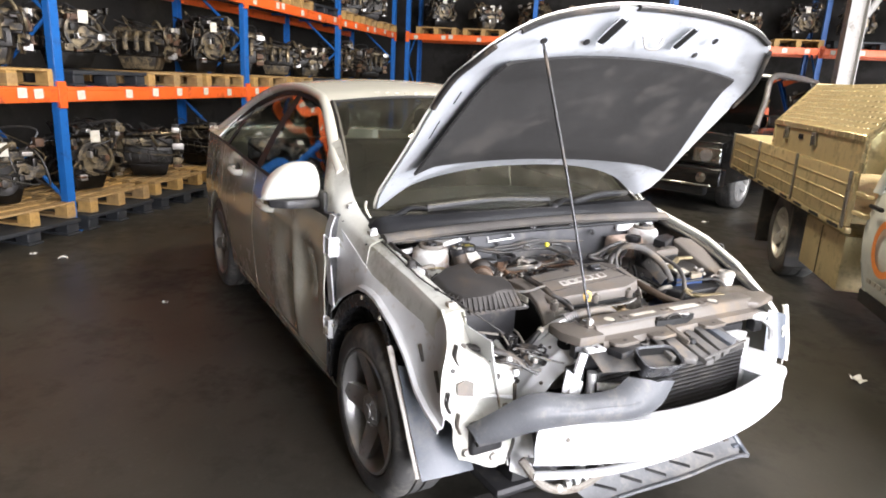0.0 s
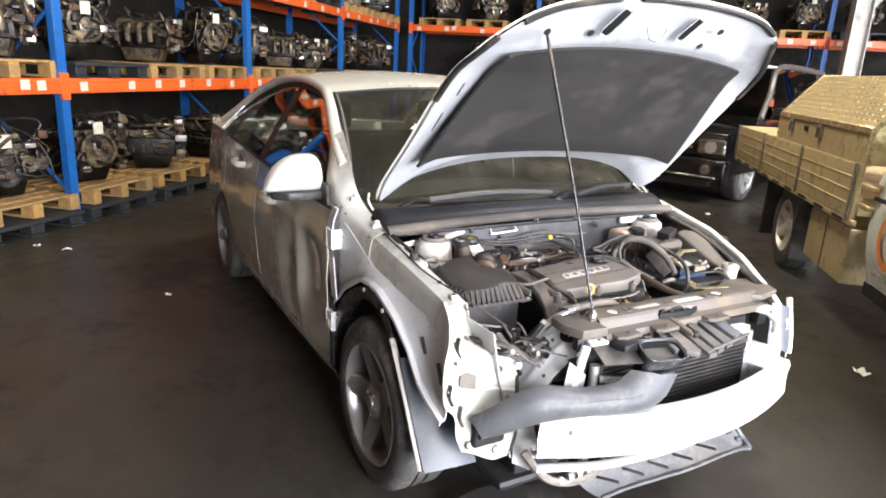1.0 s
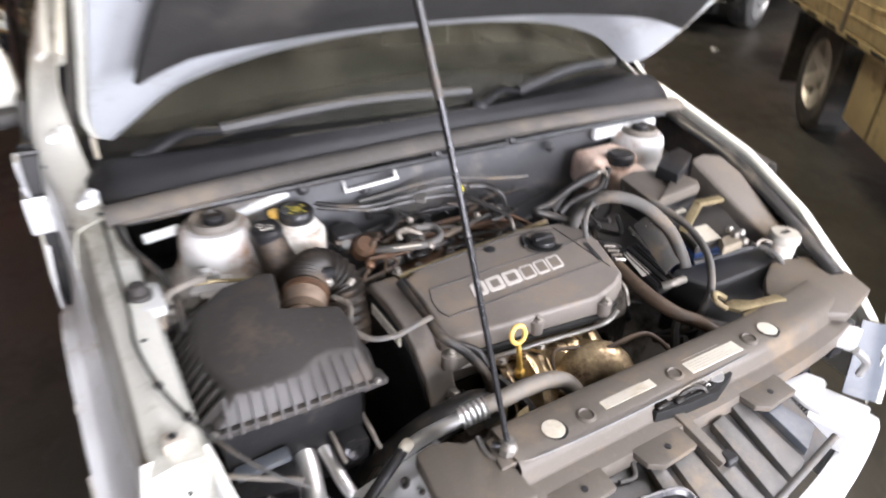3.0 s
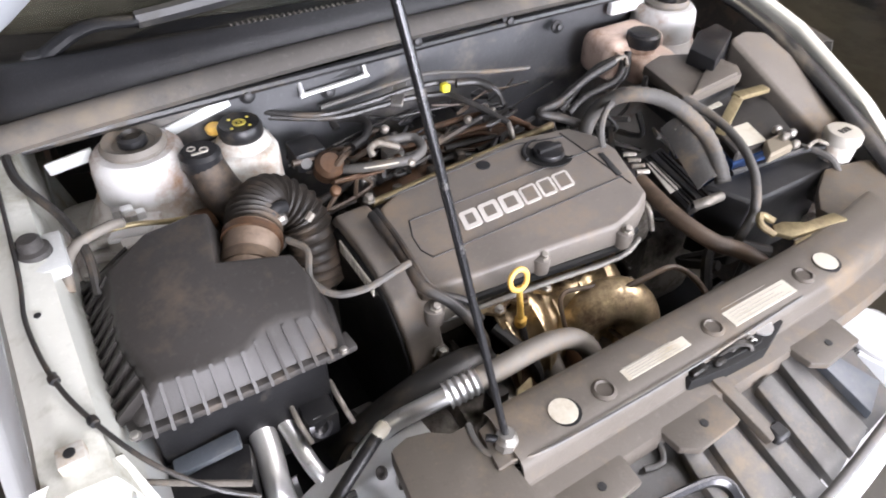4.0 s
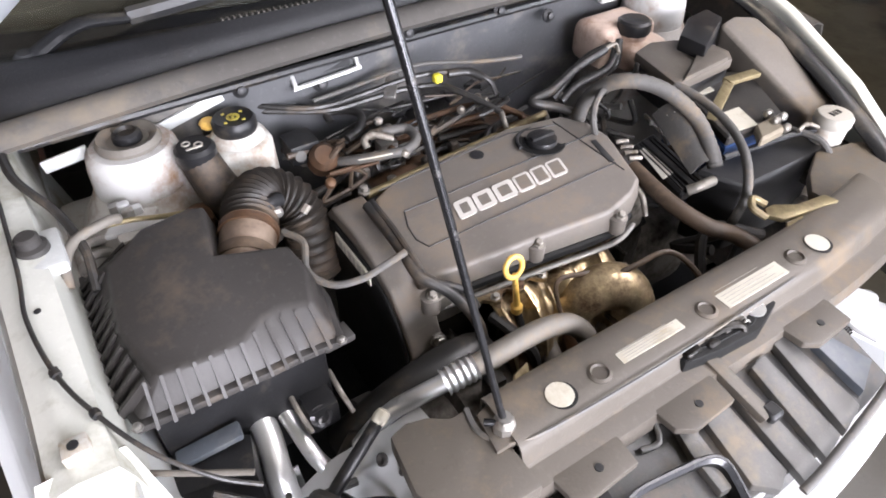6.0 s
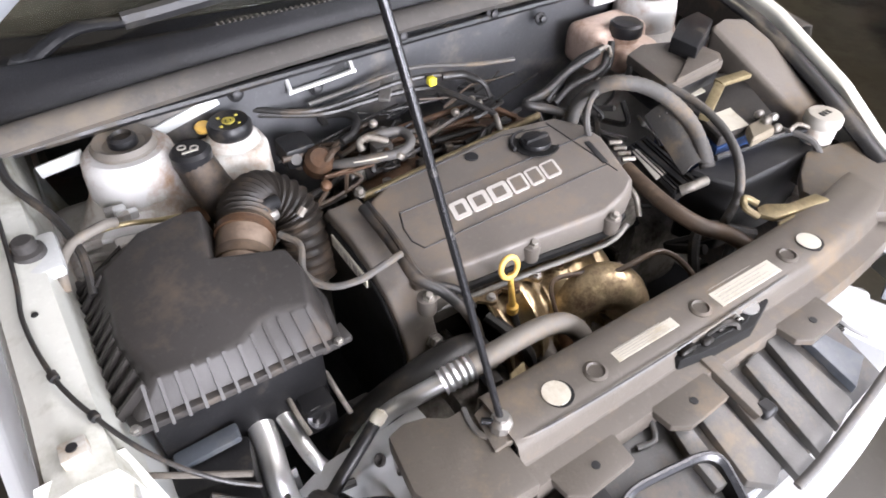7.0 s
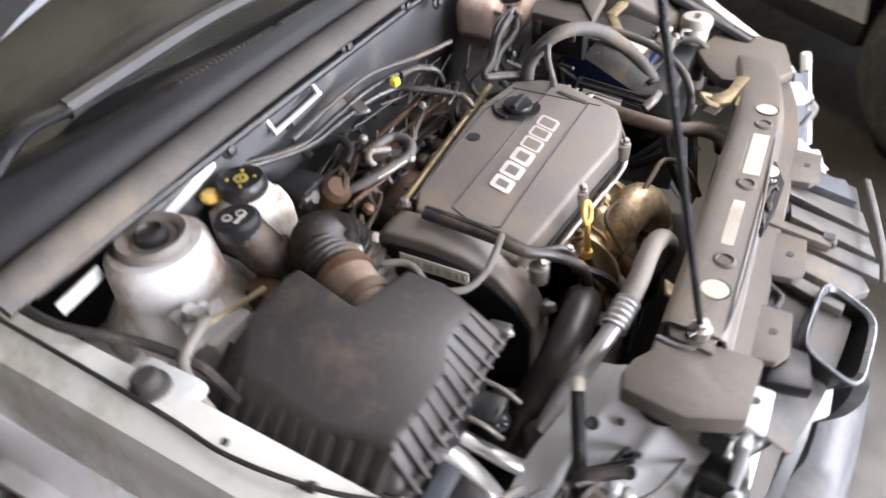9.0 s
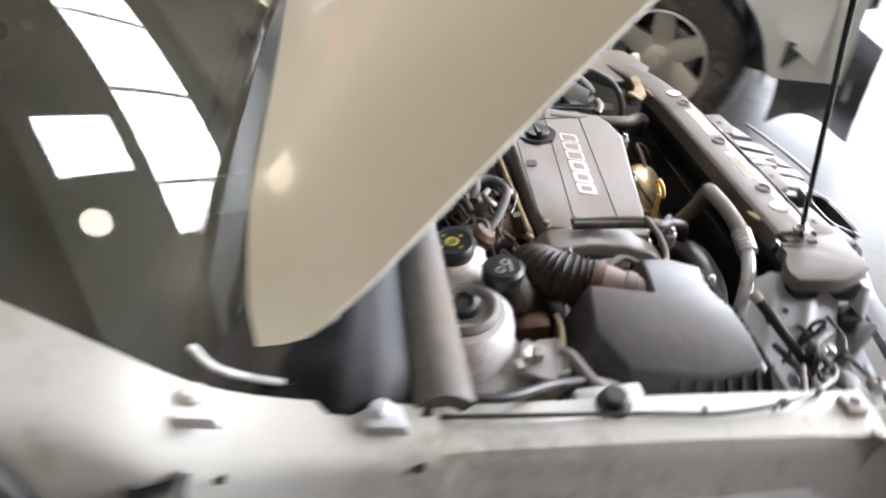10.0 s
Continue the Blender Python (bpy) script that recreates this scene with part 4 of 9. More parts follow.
# mirror on the right door, and its mate
for side in (-1, 1):
    def shell(u, v):
        s = u * 2 - 1
        k = abs((s - 0.35) / (1.35 if s < 0.35 else 0.65))
        tall = 0.150 * (max(0.0, 1 - k ** (2.1 if s < 0.35 else 4.0))) ** (0.55 if s < 0.35 else 0.4)
        e = (1 - abs(s) ** 2.6) ** (1 / 2.6)
        cx = -0.965 + 0.122 * s
        return (-side * cx * 1.0, 0.63 - 0.085 * e * math.sin(math.pi * v) ** 0.7, 1.022 + tall * (0.5 - 0.5 * math.cos(math.pi * v)) ** 0.85)
    mirror = part("door_mirror", sheet(shell, 30, 18, 0.003 * side), paint, car, "white door mirror shell", 70)
    part("mirror_foot", prism([(side * 0.83, 0.575), (side * 0.90, 0.552), (side * 1.0, 0.558), (side * 1.06, 0.60), (side * 1.06, 0.63), (side * 0.83, 0.69)], 0.988, 1.024, 0.012, 2), trim_black, mirror)
    part("mirror_sail", prism([(side * 0.835, 0.50), (side * 0.86, 0.50), (side * 0.85, 0.72), (side * 0.825, 0.72)], 0.97, 1.06, 0.008, 2, 0.8), trim_black, mirror)
    part("mirror_glass", sheet(lambda u, v: (side * (0.87 + 0.17 * u), 0.632, 1.03 + 0.09 * v), 2, 2, 0.003), chrome, mirror)


# wheels
def car_wheel(m, r=0.325, wide=0.2, five=5, material=alloy, parent=car, name="wheel", q=1.0):
    """A wheel about local z, its outer face at z = 0."""
    tyre_bm = lathe([(r * 0.70 * q, -0.012), (r * 0.74 * q, 0.004), (r * 0.86, 0.008), (r * 0.95, -0.004), (r, -0.03), (r, -0.06), (r - 0.008, -0.062), (r - 0.008, -0.07), (r, -0.072), (r, -wide / 2 - 0.004), (r - 0.008, -wide / 2 - 0.006), (r - 0.008, -wide / 2 - 0.014), (r, -wide / 2 - 0.016), (r, -wide + 0.03), (r * 0.95, -wide), (r * 0.72 * q, -wide), (r * 0.70 * q, -wide + 0.02)], 48, ring=True)
    ob = part(name, tyre_bm, tyre_rubber, parent, "" )
    ob.matrix_basis = m
    rim = lathe([(r * 0.715 * q, -0.02), (r * 0.715 * q, 0.0), (r * 0.68 * q, 0.004), (r * 0.655 * q, -0.012), (r * 0.64 * q, -0.07), (r * 0.62 * q, -wide + 0.02), (r * 0.66 * q, -wide + 0.02)], 48, ring=True)
    for k in range(five):
        a = 2 * math.pi * k / five + math.pi / 2
        one = bmesh.new()
        bmesh.ops.create_grid(one, x_segments=6, y_segments=2, size=0.5)
        for v in one.verts:
            t = v.co.x + 0.5
            half = lerp(0.052, 0.036, t) if five == 5 else lerp(0.060, 0.042, t)
            v.co = Vector((lerp(0.03, r * 0.675 * q, t), v.co.y * 2 * half, -0.012 - 0.022 * math.sin(math.pi * (0.5 + 0.5 * t)) + 0.012 * (1 - abs(v.co.y * 2)) - 0.01 * (1 - t)))
        ext = bmesh.ops.extrude_face_region(one, geom=one.faces[:])
        bmesh.ops.translate(one, vec=(0, 0, -0.03), verts=[g for g in ext["geom"] if isinstance(g, bmesh.types.BMVert)])
        join(rim, one, Matrix.Rotation(a, 4, "Z"))
    lathe([(0.06, -0.05), (0.062, -0.018), (0.045, -0.012), (0.028, -0.010), (0.027, -0.004), (0, -0.003)], 20, None, rim)
    for k in range(5):
        a = 2 * math.pi * (k + 0.5) / 5
        bolt((0.045 * math.cos(a), 0.045 * math.sin(a), -0.014), (0, 0, 1), 0.006, 0.008, rim)
    part("rim", rim, material, ob)
    part("brake_disc", lathe([(r * 0.45 * q, -0.12), (r * 0.45 * q, -0.10), (0.08, -0.09), (0.07, -0.06), (0, -0.06)], 32), steel, ob)
    # black disc added behind the spokes to darken the gaps between them
    if five != 5:
        part("wheel_hub", lathe([(r * 0.61 * q, -0.15), (r * 0.61 * q, -0.125), (0, -0.125)], 32), trim_black, ob)
    return ob


for side in (-1, 1):
    for y in (0.0, 2.685):
        car_wheel(pose(side * 0.872, y, 0.325, 0, side * 90, 0) @ pose(0, 0, 0, 0, 0, 17 if y else 5))

# ---- bonnet ----
TIP = radians(45.5)
HINGE = Vector((0, 0.365, 1.0))
H_ALONG, H_OUT = Vector((0, -math.cos(TIP), math.sin(TIP))), Vector((0, math.sin(TIP), math.cos(TIP)))


def hood_at(x, w, h=0.0):
    return HINGE + Vector((x, 0, 0)) + H_ALONG * w + H_OUT * h


def hood_half(w):
    return along([(-0.05, 0.685), (0.05, 0.716), (0.1, 0.738), (0.15, 0.746), (0.2, 0.748), (0.3, 0.740), (0.4, 0.731), (0.5, 0.725), (0.6, 0.721), (0.7, 0.715), (0.8, 0.703), (0.92, 0.667), (1.02, 0.615), (1.12, 0.56)], w)


def hood_crown(s, w):
    roll = 0.022 * min(1.0, max(0.0, (1.1 - w) / 0.3)) - 0.056 * max(0.0, (abs(s) - 0.74) / 0.26) ** 1.6 * min(1.0, max(0.0, (1.2 - w) / 0.3)) * min(1.0, max(0.0, (w + 0.06) / 0.16))
    return roll + 0.068 * (1 - abs(s) ** 2.2) - 0.075 * max(0.0, (w - 0.72) / 0.4) ** 2


def hood_f(u, v, drop=0.0, inset=1.0):
    s = (u * 2 - 1) * inset
    w0 = 0.165 * (1 - abs(s) ** 3) + 0.020 + 0.03 * abs(s) ** 18 + (1 - inset) * 0.4
    w1 = 1.132 - 0.129 * abs(s) ** 3 - 0.03 * abs(s) ** 12 - (1 - inset) * 0.5
    w1 += 0.092 * max(0.0, s) ** 3          # the left corner is sprung upward
    w = lerp(w0, w1, v)
    pull = 1 - 0.135 * max(0.0, s) ** 2 * min(1.0, max(0.0, (w - 0.80) / 0.24)) ** 1.5
    return tuple(hood_at(s * hood_half(w) * pull, w, hood_crown(s, w) - drop))


bonnet = part("bonnet", sheet(lambda u, v: hood_f(u, v), 36, 30, 0.006), paint, car, "white bonnet propped wide open", 50)


def under_f(u, v):
    s = u * 2 - 1
    x, y, z = hood_f(u, v, 0.0, 0.985)
    edge = min(1.0, 6.5 * min(u, 1 - u), 7 * v, 6 * (1 - v))
    ridge = 0.052 * edge + 0.010 * math.exp(-((v - 0.80) / 0.03) ** 2) * edge + 0.008 * math.exp(-((abs(s) - 0.86) / 0.04) ** 2) * edge
    p = Vector((x, y, z)) - H_OUT * (0.008 + ridge)
    return tuple(p)


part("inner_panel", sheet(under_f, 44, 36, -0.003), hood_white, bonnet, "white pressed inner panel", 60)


def liner_point(s, t):
    """Felt liner: s from -1 to 1 across, t from 0 (hinge side) to 1."""
    w = lerp(0.318 - 0.017 * s, 0.875 + 0.03 * (1 - s * s), t)
    half = lerp(0.665, 0.545, t ** 1.1)
    x = s * half
    k = x / hood_half(w)
    puff = 0.010 * min(1, 8 * t, 8 * (1 - t), 8 * (1 - abs(s)))
    puff += 0.004 * (math.exp(-(((abs(s) - 0.12) / 0.02) ** 2)) * (0.45 < t < 0.72))
    return hood_at(x, w, hood_crown(k, w) - 0.069 - puff)


part("liner", sheet(lambda u, v: tuple(liner_point(u * 2 - 1, v)), 40, 24, -0.010), liner_black, bonnet, "black felt bonnet liner")
patch = tube([tuple(liner_point(a, b) - H_OUT * 0.001) for a, b in ((-0.25, 0.71), (0.0, 0.70), (-0.05, 0.94), (-0.20, 0.93), (-0.25, 0.71), (-0.22, 0.71))], 0.006, 8, 1, 0.6)
part("liner_crease", patch, ridge_felt, bonnet, "embossed outline pressed into the felt")
for s in (-0.8, -0.3, 0.25, 0.78):
    for t in (0.04, 0.97):
        part("liner_clip", lathe([(0.012, 0), (0.011, 0.004), (0.004, 0.006)], 12, turn_x(liner_point(s, t) - H_OUT * 0.004, -H_OUT)), black_plastic, bonnet)


def under_at(s, w, h=0.0):
    return hood_at(s * hood_half(w), w, hood_crown(s, w) - 0.068 - h)


# near-black parallelogram plates painted as dark holes in the inner panel, with a pressed rim
for s, w, wide, tall in ((-0.40, 1.045, 0.062, 0.085), (0.17, 1.04, 0.056, 0.075)):
    ring = [(-0.5, -0.5), (-0.05, -0.62), (0.12, -0.5), (0.5, 0.5), (0.05, 0.62), (-0.12, 0.5)]
    hole = prism([(a * wide, b * tall) for a, b in ring], -0.004, 0.004, 0.0015, 1)
    at = under_at(s, w, -0.002)
    m = Matrix((( 1, 0, 0, at.x), (0, H_ALONG.y, H_OUT.y, at.y), (0, H_ALONG.z, H_OUT.z, at.z), (0, 0, 0, 1)))
    bmesh.ops.transform(hole, matrix=m, verts=hole.verts)
    part("vent_hole", hole, deep_black, bonnet)
    rim = tube([m @ Vector((a * wide * 1.07, b * tall * 1.07, -0.003)) for a, b in ring + ring[:2]], 0.0025, 6, 3)
    part("hole_rim", rim, hood_white, bonnet)
for s, w in ((-0.45, 0.98), (0.38, 0.96), (-0.78, 1.0), (0.39, 1.055), (-0.75, 0.86), (0.78, 0.84)):
    part("plug_hole", lathe([(0.012, 0), (0.012, 0.003), (0.008, 0.004), (0, 0.004)], 12, turn_x(under_at(s, w), -H_OUT)), trim_black, bonnet)
latch_hoop = tube([under_at(-0.13, 1.03), under_at(-0.10, 1.005, 0.035), under_at(-0.02, 1.005, 0.035), under_at(0.02, 1.03)], 0.005, 8, 4)
part("striker", latch_hoop, steel, bonnet)
for s0, s1 in ((-0.30, 0.93), (-0.92, -0.45)):
    pts = [Vector(hood_f((lerp(s0, s1, k / 9) + 1) / 2, 0.992)) - H_OUT * 0.012 for k in range(10)]
    part("edge_seal", tube(pts, 0.013, 8, 4, 0.8), rubber, bonnet)
for u in (0.003, 0.997):
    pts = [Vector(hood_f(u, v)) - H_OUT * 0.010 for v in (0.66, 0.74, 0.82, 0.90, 0.985)]
    part("edge_seal", tube(pts, 0.011, 8, 5, 0.8), rubber, bonnet)
for u, v0, v1 in ((0.05, 0.42, 0.52), (0.95, 0.44, 0.52), (0.06, 0.60, 0.66)):
    part("panel_slot", tube([Vector(under_f(u, v0)) - H_OUT * 0.001, Vector(under_f(u, v1)) - H_OUT * 0.001], 0.006, 8, 2, 0.5), trim_black, bonnet)

ROD_FOOT, ROD_HEAD = Vector((-0.345, -0.566, 0.815)), Vector((-0.462, -0.35, 1.665))
prop = part("prop_rod", tube([ROD_FOOT + Vector((-0.02, 0.012, 0.0)), ROD_FOOT, ROD_FOOT.lerp(ROD_HEAD, 0.03), ROD_FOOT.lerp(ROD_HEAD, 0.5) + Vector((0.006, 0, 0)), ROD_HEAD], 0.0046, 10, 6), rod_black, car, "thin dark steel prop rod")
part("rod_grip", tube([ROD_FOOT.lerp(ROD_HEAD, a) + Vector((0.006, 0, 0)) * min(1, 2 * (1 - a)) for a in (0.56, 0.7, 0.85, 0.97)], 0.0057, 10, 4), rubber, prop)
part("rod_pivot", lathe([(0.014, 0), (0.014, 0.012), (0.009, 0.016), (0.009, 0.022), (0, 0.022)], 8, turn_x(ROD_FOOT - Vector((0, 0, 0.012)), (0, 0, 1))), steel, prop)

# ---- front structure ----
for side in (-1, 1):
    right = side < 0
    # upper rail of the engine bay
    def rail_top(u, v):
        y = lerp(0.40, -0.41 if right else -0.18, u)
        z = along([(-0.6, 0.79), (-0.45, 0.840), (-0.15, 0.885), (0.1, 0.915), (0.4, 0.97)], y)
        inner = along([(-0.6, 0.690), (-0.45, 0.715), (-0.1, 0.722), (0.4, 0.735)], y)
        outer = along([(-0.6, 0.80), (-0.3, 0.795), (0.1, 0.80), (0.4, 0.83)], y)
        path = [(inner - 0.012, -0.10), (inner - 0.002, -0.03), (inner + 0.006, 0.0), (lerp(inner, outer, 0.55), 0.004), (outer - 0.008, -0.004), (outer, -0.02), (outer + 0.018, -0.09)]
        k = v * (len(path) - 1)
        i = min(int(k), len(path) - 2)
        x = lerp(path[i][0], path[i + 1][0], k - i)
        dz = lerp(path[i][1], path[i + 1][1], k - i)
        return (side * x, y, z + dz)
    part("apron_rail", sheet(rail_top, 34, 24, 0.003 * side), shell_paint_shaded if right else dusty_plastic, car,
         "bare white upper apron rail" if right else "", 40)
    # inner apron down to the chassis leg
    part("inner_apron", sheet(lambda u, v: (side * ((0.715 if right else 0.655) - 0.10 * v), lerp(0.30, -0.56 if right else -0.40, u), lerp(0.80 if right else 0.74, 0.36, v)), 8, 6, 0.004), bay_white_dimmed if right else dusty_plastic, car)
    # strut tower: flared base and collar
    cx, cy = side * 0.577 + (0.0 if right else -0.025), 0.086
    tower = bmesh.new()
    rings = [(0.074, 0.815), (0.072, 0.850), (0.070, 0.885), (0.067, 0.903), (0.059, 0.912), (0.03, 0.913)]
    lathe(rings, 40, Matrix.Translation((cx, cy, 0)), tower)
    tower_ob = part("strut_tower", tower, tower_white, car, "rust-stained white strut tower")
    skirt = lathe([(0.17, 0.56), (0.150, 0.70), (0.122, 0.765), (0.098, 0.805), (0.082, 0.828), (0.0735, 0.846), (0.070, 0.846)], 40, Matrix.Translation((cx, cy, 0)))
    box((min(cx, side * 0.72), cy - 0.13, 0.60), (max(cx, side * 0.72), cy + 0.10, 0.79), 0.03, 3, skirt)
    for k in range(3):
        y = cy - 0.02 - 0.032 * k
        tube([(side * 0.645, y, 0.806 - 0.012 * k), (side * 0.675, y - 0.004, 0.800), (side * 0.70, y - 0.008, 0.80)], 0.007, 8, 4, bm=skirt)
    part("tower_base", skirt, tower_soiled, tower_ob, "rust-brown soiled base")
    cap = lathe([(0.047, 0.911), (0.049, 0.919), (0.044, 0.927), (0.036, 0.925), (0.031, 0.919), (0.019, 0.919), (0.017, 0.927), (0.012, 0.928), (0.009, 0.921), (0, 0.921)], 32, Matrix.Translation((cx, cy, 0)))
    part("strut_cap", cap, hose_grey, tower_ob, "dusty grey-brown strut mount cap")
    part("strut_nut", lathe([(0.022, 0.9185), (0.021, 0.930), (0.016, 0.934), (0.013, 0.928), (0, 0.928)], 20, Matrix.Translation((cx, cy, 0))), black_plastic, tower_ob)

# brackets, plug and cable along the right rail
plug = part("rail_plug", lathe([(0.022, 0), (0.021, 0.010), (0.015, 0.013), (0.015, 0.024), (0.012, 0.027), (0, 0.027)], 20, Matrix.Translation((-0.740, -0.070, 0.890))), dusty_plastic, car)
part("plug_seat", box((-0.772, -0.115, 0.872), (-0.705, -0.03, 0.892), 0.008, 2), bay_white_dimmed, car)
clip = part("rail_bracket", box((-0.767, -0.390, 0.850), (-0.739, -0.364, 0.868), 0.004, 2), bay_white_dimmed, car, "square white clip on the rail")
part("clip_hole", lathe([(0.006, 0.868), (0.006, 0.8695), (0, 0.8695)], 12, Matrix.Translation((-0.753, -0.377, 0))), trim_black, clip)
for y in (-0.18, -0.27, -0.46):
    part("rail_hole", lathe([(0.0042, 0), (0.0042, 0.0015), (0, 0.0015)], 10, Matrix.Translation((-0.752, y, along([(-0.5, 0.838), (-0.15, 0.886)], y) + 0.003))), trim_black, car)
cable = [(-0.76, 0.14, 0.935)] + [(-0.760, -0.102, 0.900), (-0.764, -0.193, 0.890), (-0.751, -0.282, 0.878), (-0.727, -0.345, 0.862), (-0.690, -0.405, 0.835), (-0.643, -0.446, 0.800), (-0.603, -0.463, 0.770)]
release = part("release_cable", tube(cable, 0.0029, 8, 8), rubber, car, "thin black bonnet release cable")
for i in (3, 4):
    part("cable_clip", lathe([(0.0055, -0.005), (0.0062, 0), (0.0055, 0.005)], 10, turn_x(cable[i], (0.3, -1, 0))), black_plastic, release)
part("loom", tube([(-0.74, 0.14, 0.945), (-0.735, 0.06, 0.925), (-0.70, -0.01, 0.895), (-0.685, -0.075, 0.87), (-0.69, -0.13, 0.84)], 0.0065, 8, 6), rubber, car)
part("washer_elbow", tube([(-0.719, -0.117, 0.850), (-0.712, -0.092, 0.872), (-0.692, -0.063, 0.880), (-0.649, -0.047, 0.882), (-0.631, -0.039, 0.875)], 0.0075, 10, 6), hose_grey, car)
for k, (dx, dy, dz) in enumerate(((0, 0, 0.006), (-0.012, 0.012, 0.0), (0.014, -0.006, -0.002), (0.002, -0.016, 0.004))):
    part("earth_clip", box((-0.620 + dx - 0.009, 0.006 + dy - 0.007, 0.845 + dz), (-0.620 + dx + 0.009, 0.006 + dy + 0.007, 0.862 + dz), 0.004, 2), bright_alloy if k % 2 == 0 else steel, car)
part("tower_bracket", box((-0.645, -0.055, 0.79), (-0.575, -0.015, 0.846), 0.010, 2), tower_soiled, car)
part("tower_bracket", prism([(-0.66, -0.03), (-0.60, -0.045), (-0.575, 0.0), (-0.63, 0.02)], 0.838, 0.848, 0.004, 2), tower_white, car)
part("hose_ring", tube([(-0.655, -0.038, 0.870), (-0.618, -0.044, 0.870), (-0.579, -0.053, 0.865), (-0.548, -0.055, 0.860)], 0.004, 8, 4), gold, car)

# ---- bulkhead, cowl and wipers ----
def cowl_y(x):
    return 0.137 - 0.012 * (x / 0.75) ** 2


def seal_f(u, v):
    x = lerp(-0.755, 0.735, u)
    y = cowl_y(x) - 0.012 + 0.042 * v
    return (x, y, 0.932 + 0.014 * math.sin(math.pi * v) + 0.02 * (1 - (x / 0.75) ** 2))


part("cowl_seal", sheet(seal_f, 40, 6, -0.02), seal_grey, car, "dusty grey cowl seal strip")


def bulkhead_f(u, v):
    x = lerp(-0.56, 0.60, u)
    step = 0.05 * v + (0.035 if v > 0.45 else 0.0)
    return (x, cowl_y(x) + 0.004 + step - 0.015 * math.sin(7 * u), lerp(0.938, 0.55, v))


part("bulkhead", sheet(bulkhead_f, 40, 20, -0.01), bulk_black, car, "dusty grey bulkhead insulation")
part("bulkhead_lip", tube([(x, cowl_y(x) - 0.006, 0.934) for x in (-0.72, -0.5, -0.25, 0, 0.25, 0.5, 0.68)], 0.008, 8, 6), black_plastic, car)
hook = tube([(-0.293, 0.135, 0.932), (-0.293, 0.118, 0.908), (-0.288, 0.117, 0.905), (-0.175, 0.12, 0.910), (-0.170, 0.121, 0.913), (-0.170, 0.138, 0.938)], 0.0045, 8, 3)
part("bulkhead_hook", hook, bright_alloy, car, "pale U-shaped metal hook")
part("hook_recess", prism([(-0.285, 0.128), (-0.178, 0.130), (-0.178, 0.142), (-0.285, 0.14)], 0.912, 0.935, 0.003, 1), trim_black, car)
for x, z in ((-0.385, 0.925), (-0.242, 0.893), (-0.06, 0.945), (0.15, 0.94), (0.28, 0.90)):
    part("bulkhead_knob", lathe([(0.014, 0), (0.014, 0.004), (0.008, 0.008), (0.008, 0.014), (0.004, 0.016)], 14, turn_x((x, cowl_y(x) - 0.004, z), (0, -1, 0.2))), trim_black, car)
# white flange below the cowl beside each tower
for a, b in (((-0.703, 0.876), (-0.635, 0.884)), ((-0.536, 0.884), (-0.418, 0.914))):
    tall = 0.021 if a[0] < -0.6 else 0.019
    part("cowl_flange", bar((a[0], 0.130, a[1] + tall), (b[0], 0.130, b[1] + tall), 0.006, tall, 0.002), bay_white_dimmed, car)
part("cowl_flange", prism([(0.42, 0.115), (0.64, 0.11), (0.64, 0.13), (0.42, 0.135)], 0.898, 0.928, 0.004, 1), bare_white, car)


def cowl_panel(u, v):
    x = lerp(-0.765, 0.745, u)
    s = x / 0.76
    y0 = cowl_y(x) + 0.022
    y1 = 0.425 - 0.195 * (1 - s * s)
    y = lerp(y0, y1, v)
    z = along([(0, 0.944), (0.06, 0.938), (0.09, 0.956), (0.20, 0.985), (0.355, 1.003), (0.50, 0.993), (0.72, 0.986), (1.0, 0.998)], v) + 0.010 * (1 - s * s)
    z -= 0.055 * (max(0.0, abs(x) - 0.715) / 0.05) ** 2 * max(0.0, 1 - v) * (v > 0.07)
    return (x, y, z)


cowl = part("cowl_panel", sheet(cowl_panel, 54, 32, -0.006), cowl_black, car, "black plastic cowl panel with air slots")
slat_bm = bmesh.new()
for k in range(46):
    u = 0.262 + 0.0066 * k + (0.010 if k > 20 else 0)
    a, b = Vector(cowl_panel(u, 0.13)), Vector(cowl_panel(u, 0.52))
    tube([a + Vector((0, 0, 0.002)), Vector(cowl_panel(u, 0.36)) + Vector((0, 0, 0.004)), b + Vector((0, 0, 0.003))], 0.0030, 6, 3, bm=slat_bm)
tagged(part("cowl_slats", slat_bm, seal_grey, cowl), kind="stuff")

def wiper(pivot, bend, tip):
    arm = part("wiper_arm", tube([pivot, Vector(pivot).lerp(Vector(bend), 0.5) + Vector((0, 0, 0.020)), bend], (0.020, 0.014), 10, 6, 0.6), cowl_black, car)
    part("wiper_pivot", lathe([(0.022, -0.02), (0.022, 0.006), (0.014, 0.014), (0, 0.014)], 18, Matrix.Translation(pivot)), trim_black, arm)
    part("wiper_blade", tube([bend, Vector(bend).lerp(Vector(tip), 0.5) + Vector((0, 0.008, 0.012)), tip], 0.013, 8, 8, 1.2), trim_black, arm)
    return arm


wiper((-0.660, 0.255, 0.998), (-0.50, 0.280, 1.022), (0.10, 0.245, 1.035))
wiper((0.10, 0.20, 1.016), (0.24, 0.235, 1.02), (0.66, 0.33, 1.03))

# ---- air filter box ----
air = part("air_box", prism([(-0.688, -0.322), (-0.462, -0.330), (-0.45, -0.20), (-0.53, -0.18), (-0.53, -0.09), (-0.69, -0.06)], 0.60, 0.796, 0.010, 2, 1.0), black_plastic, car, "black plastic air filter box")
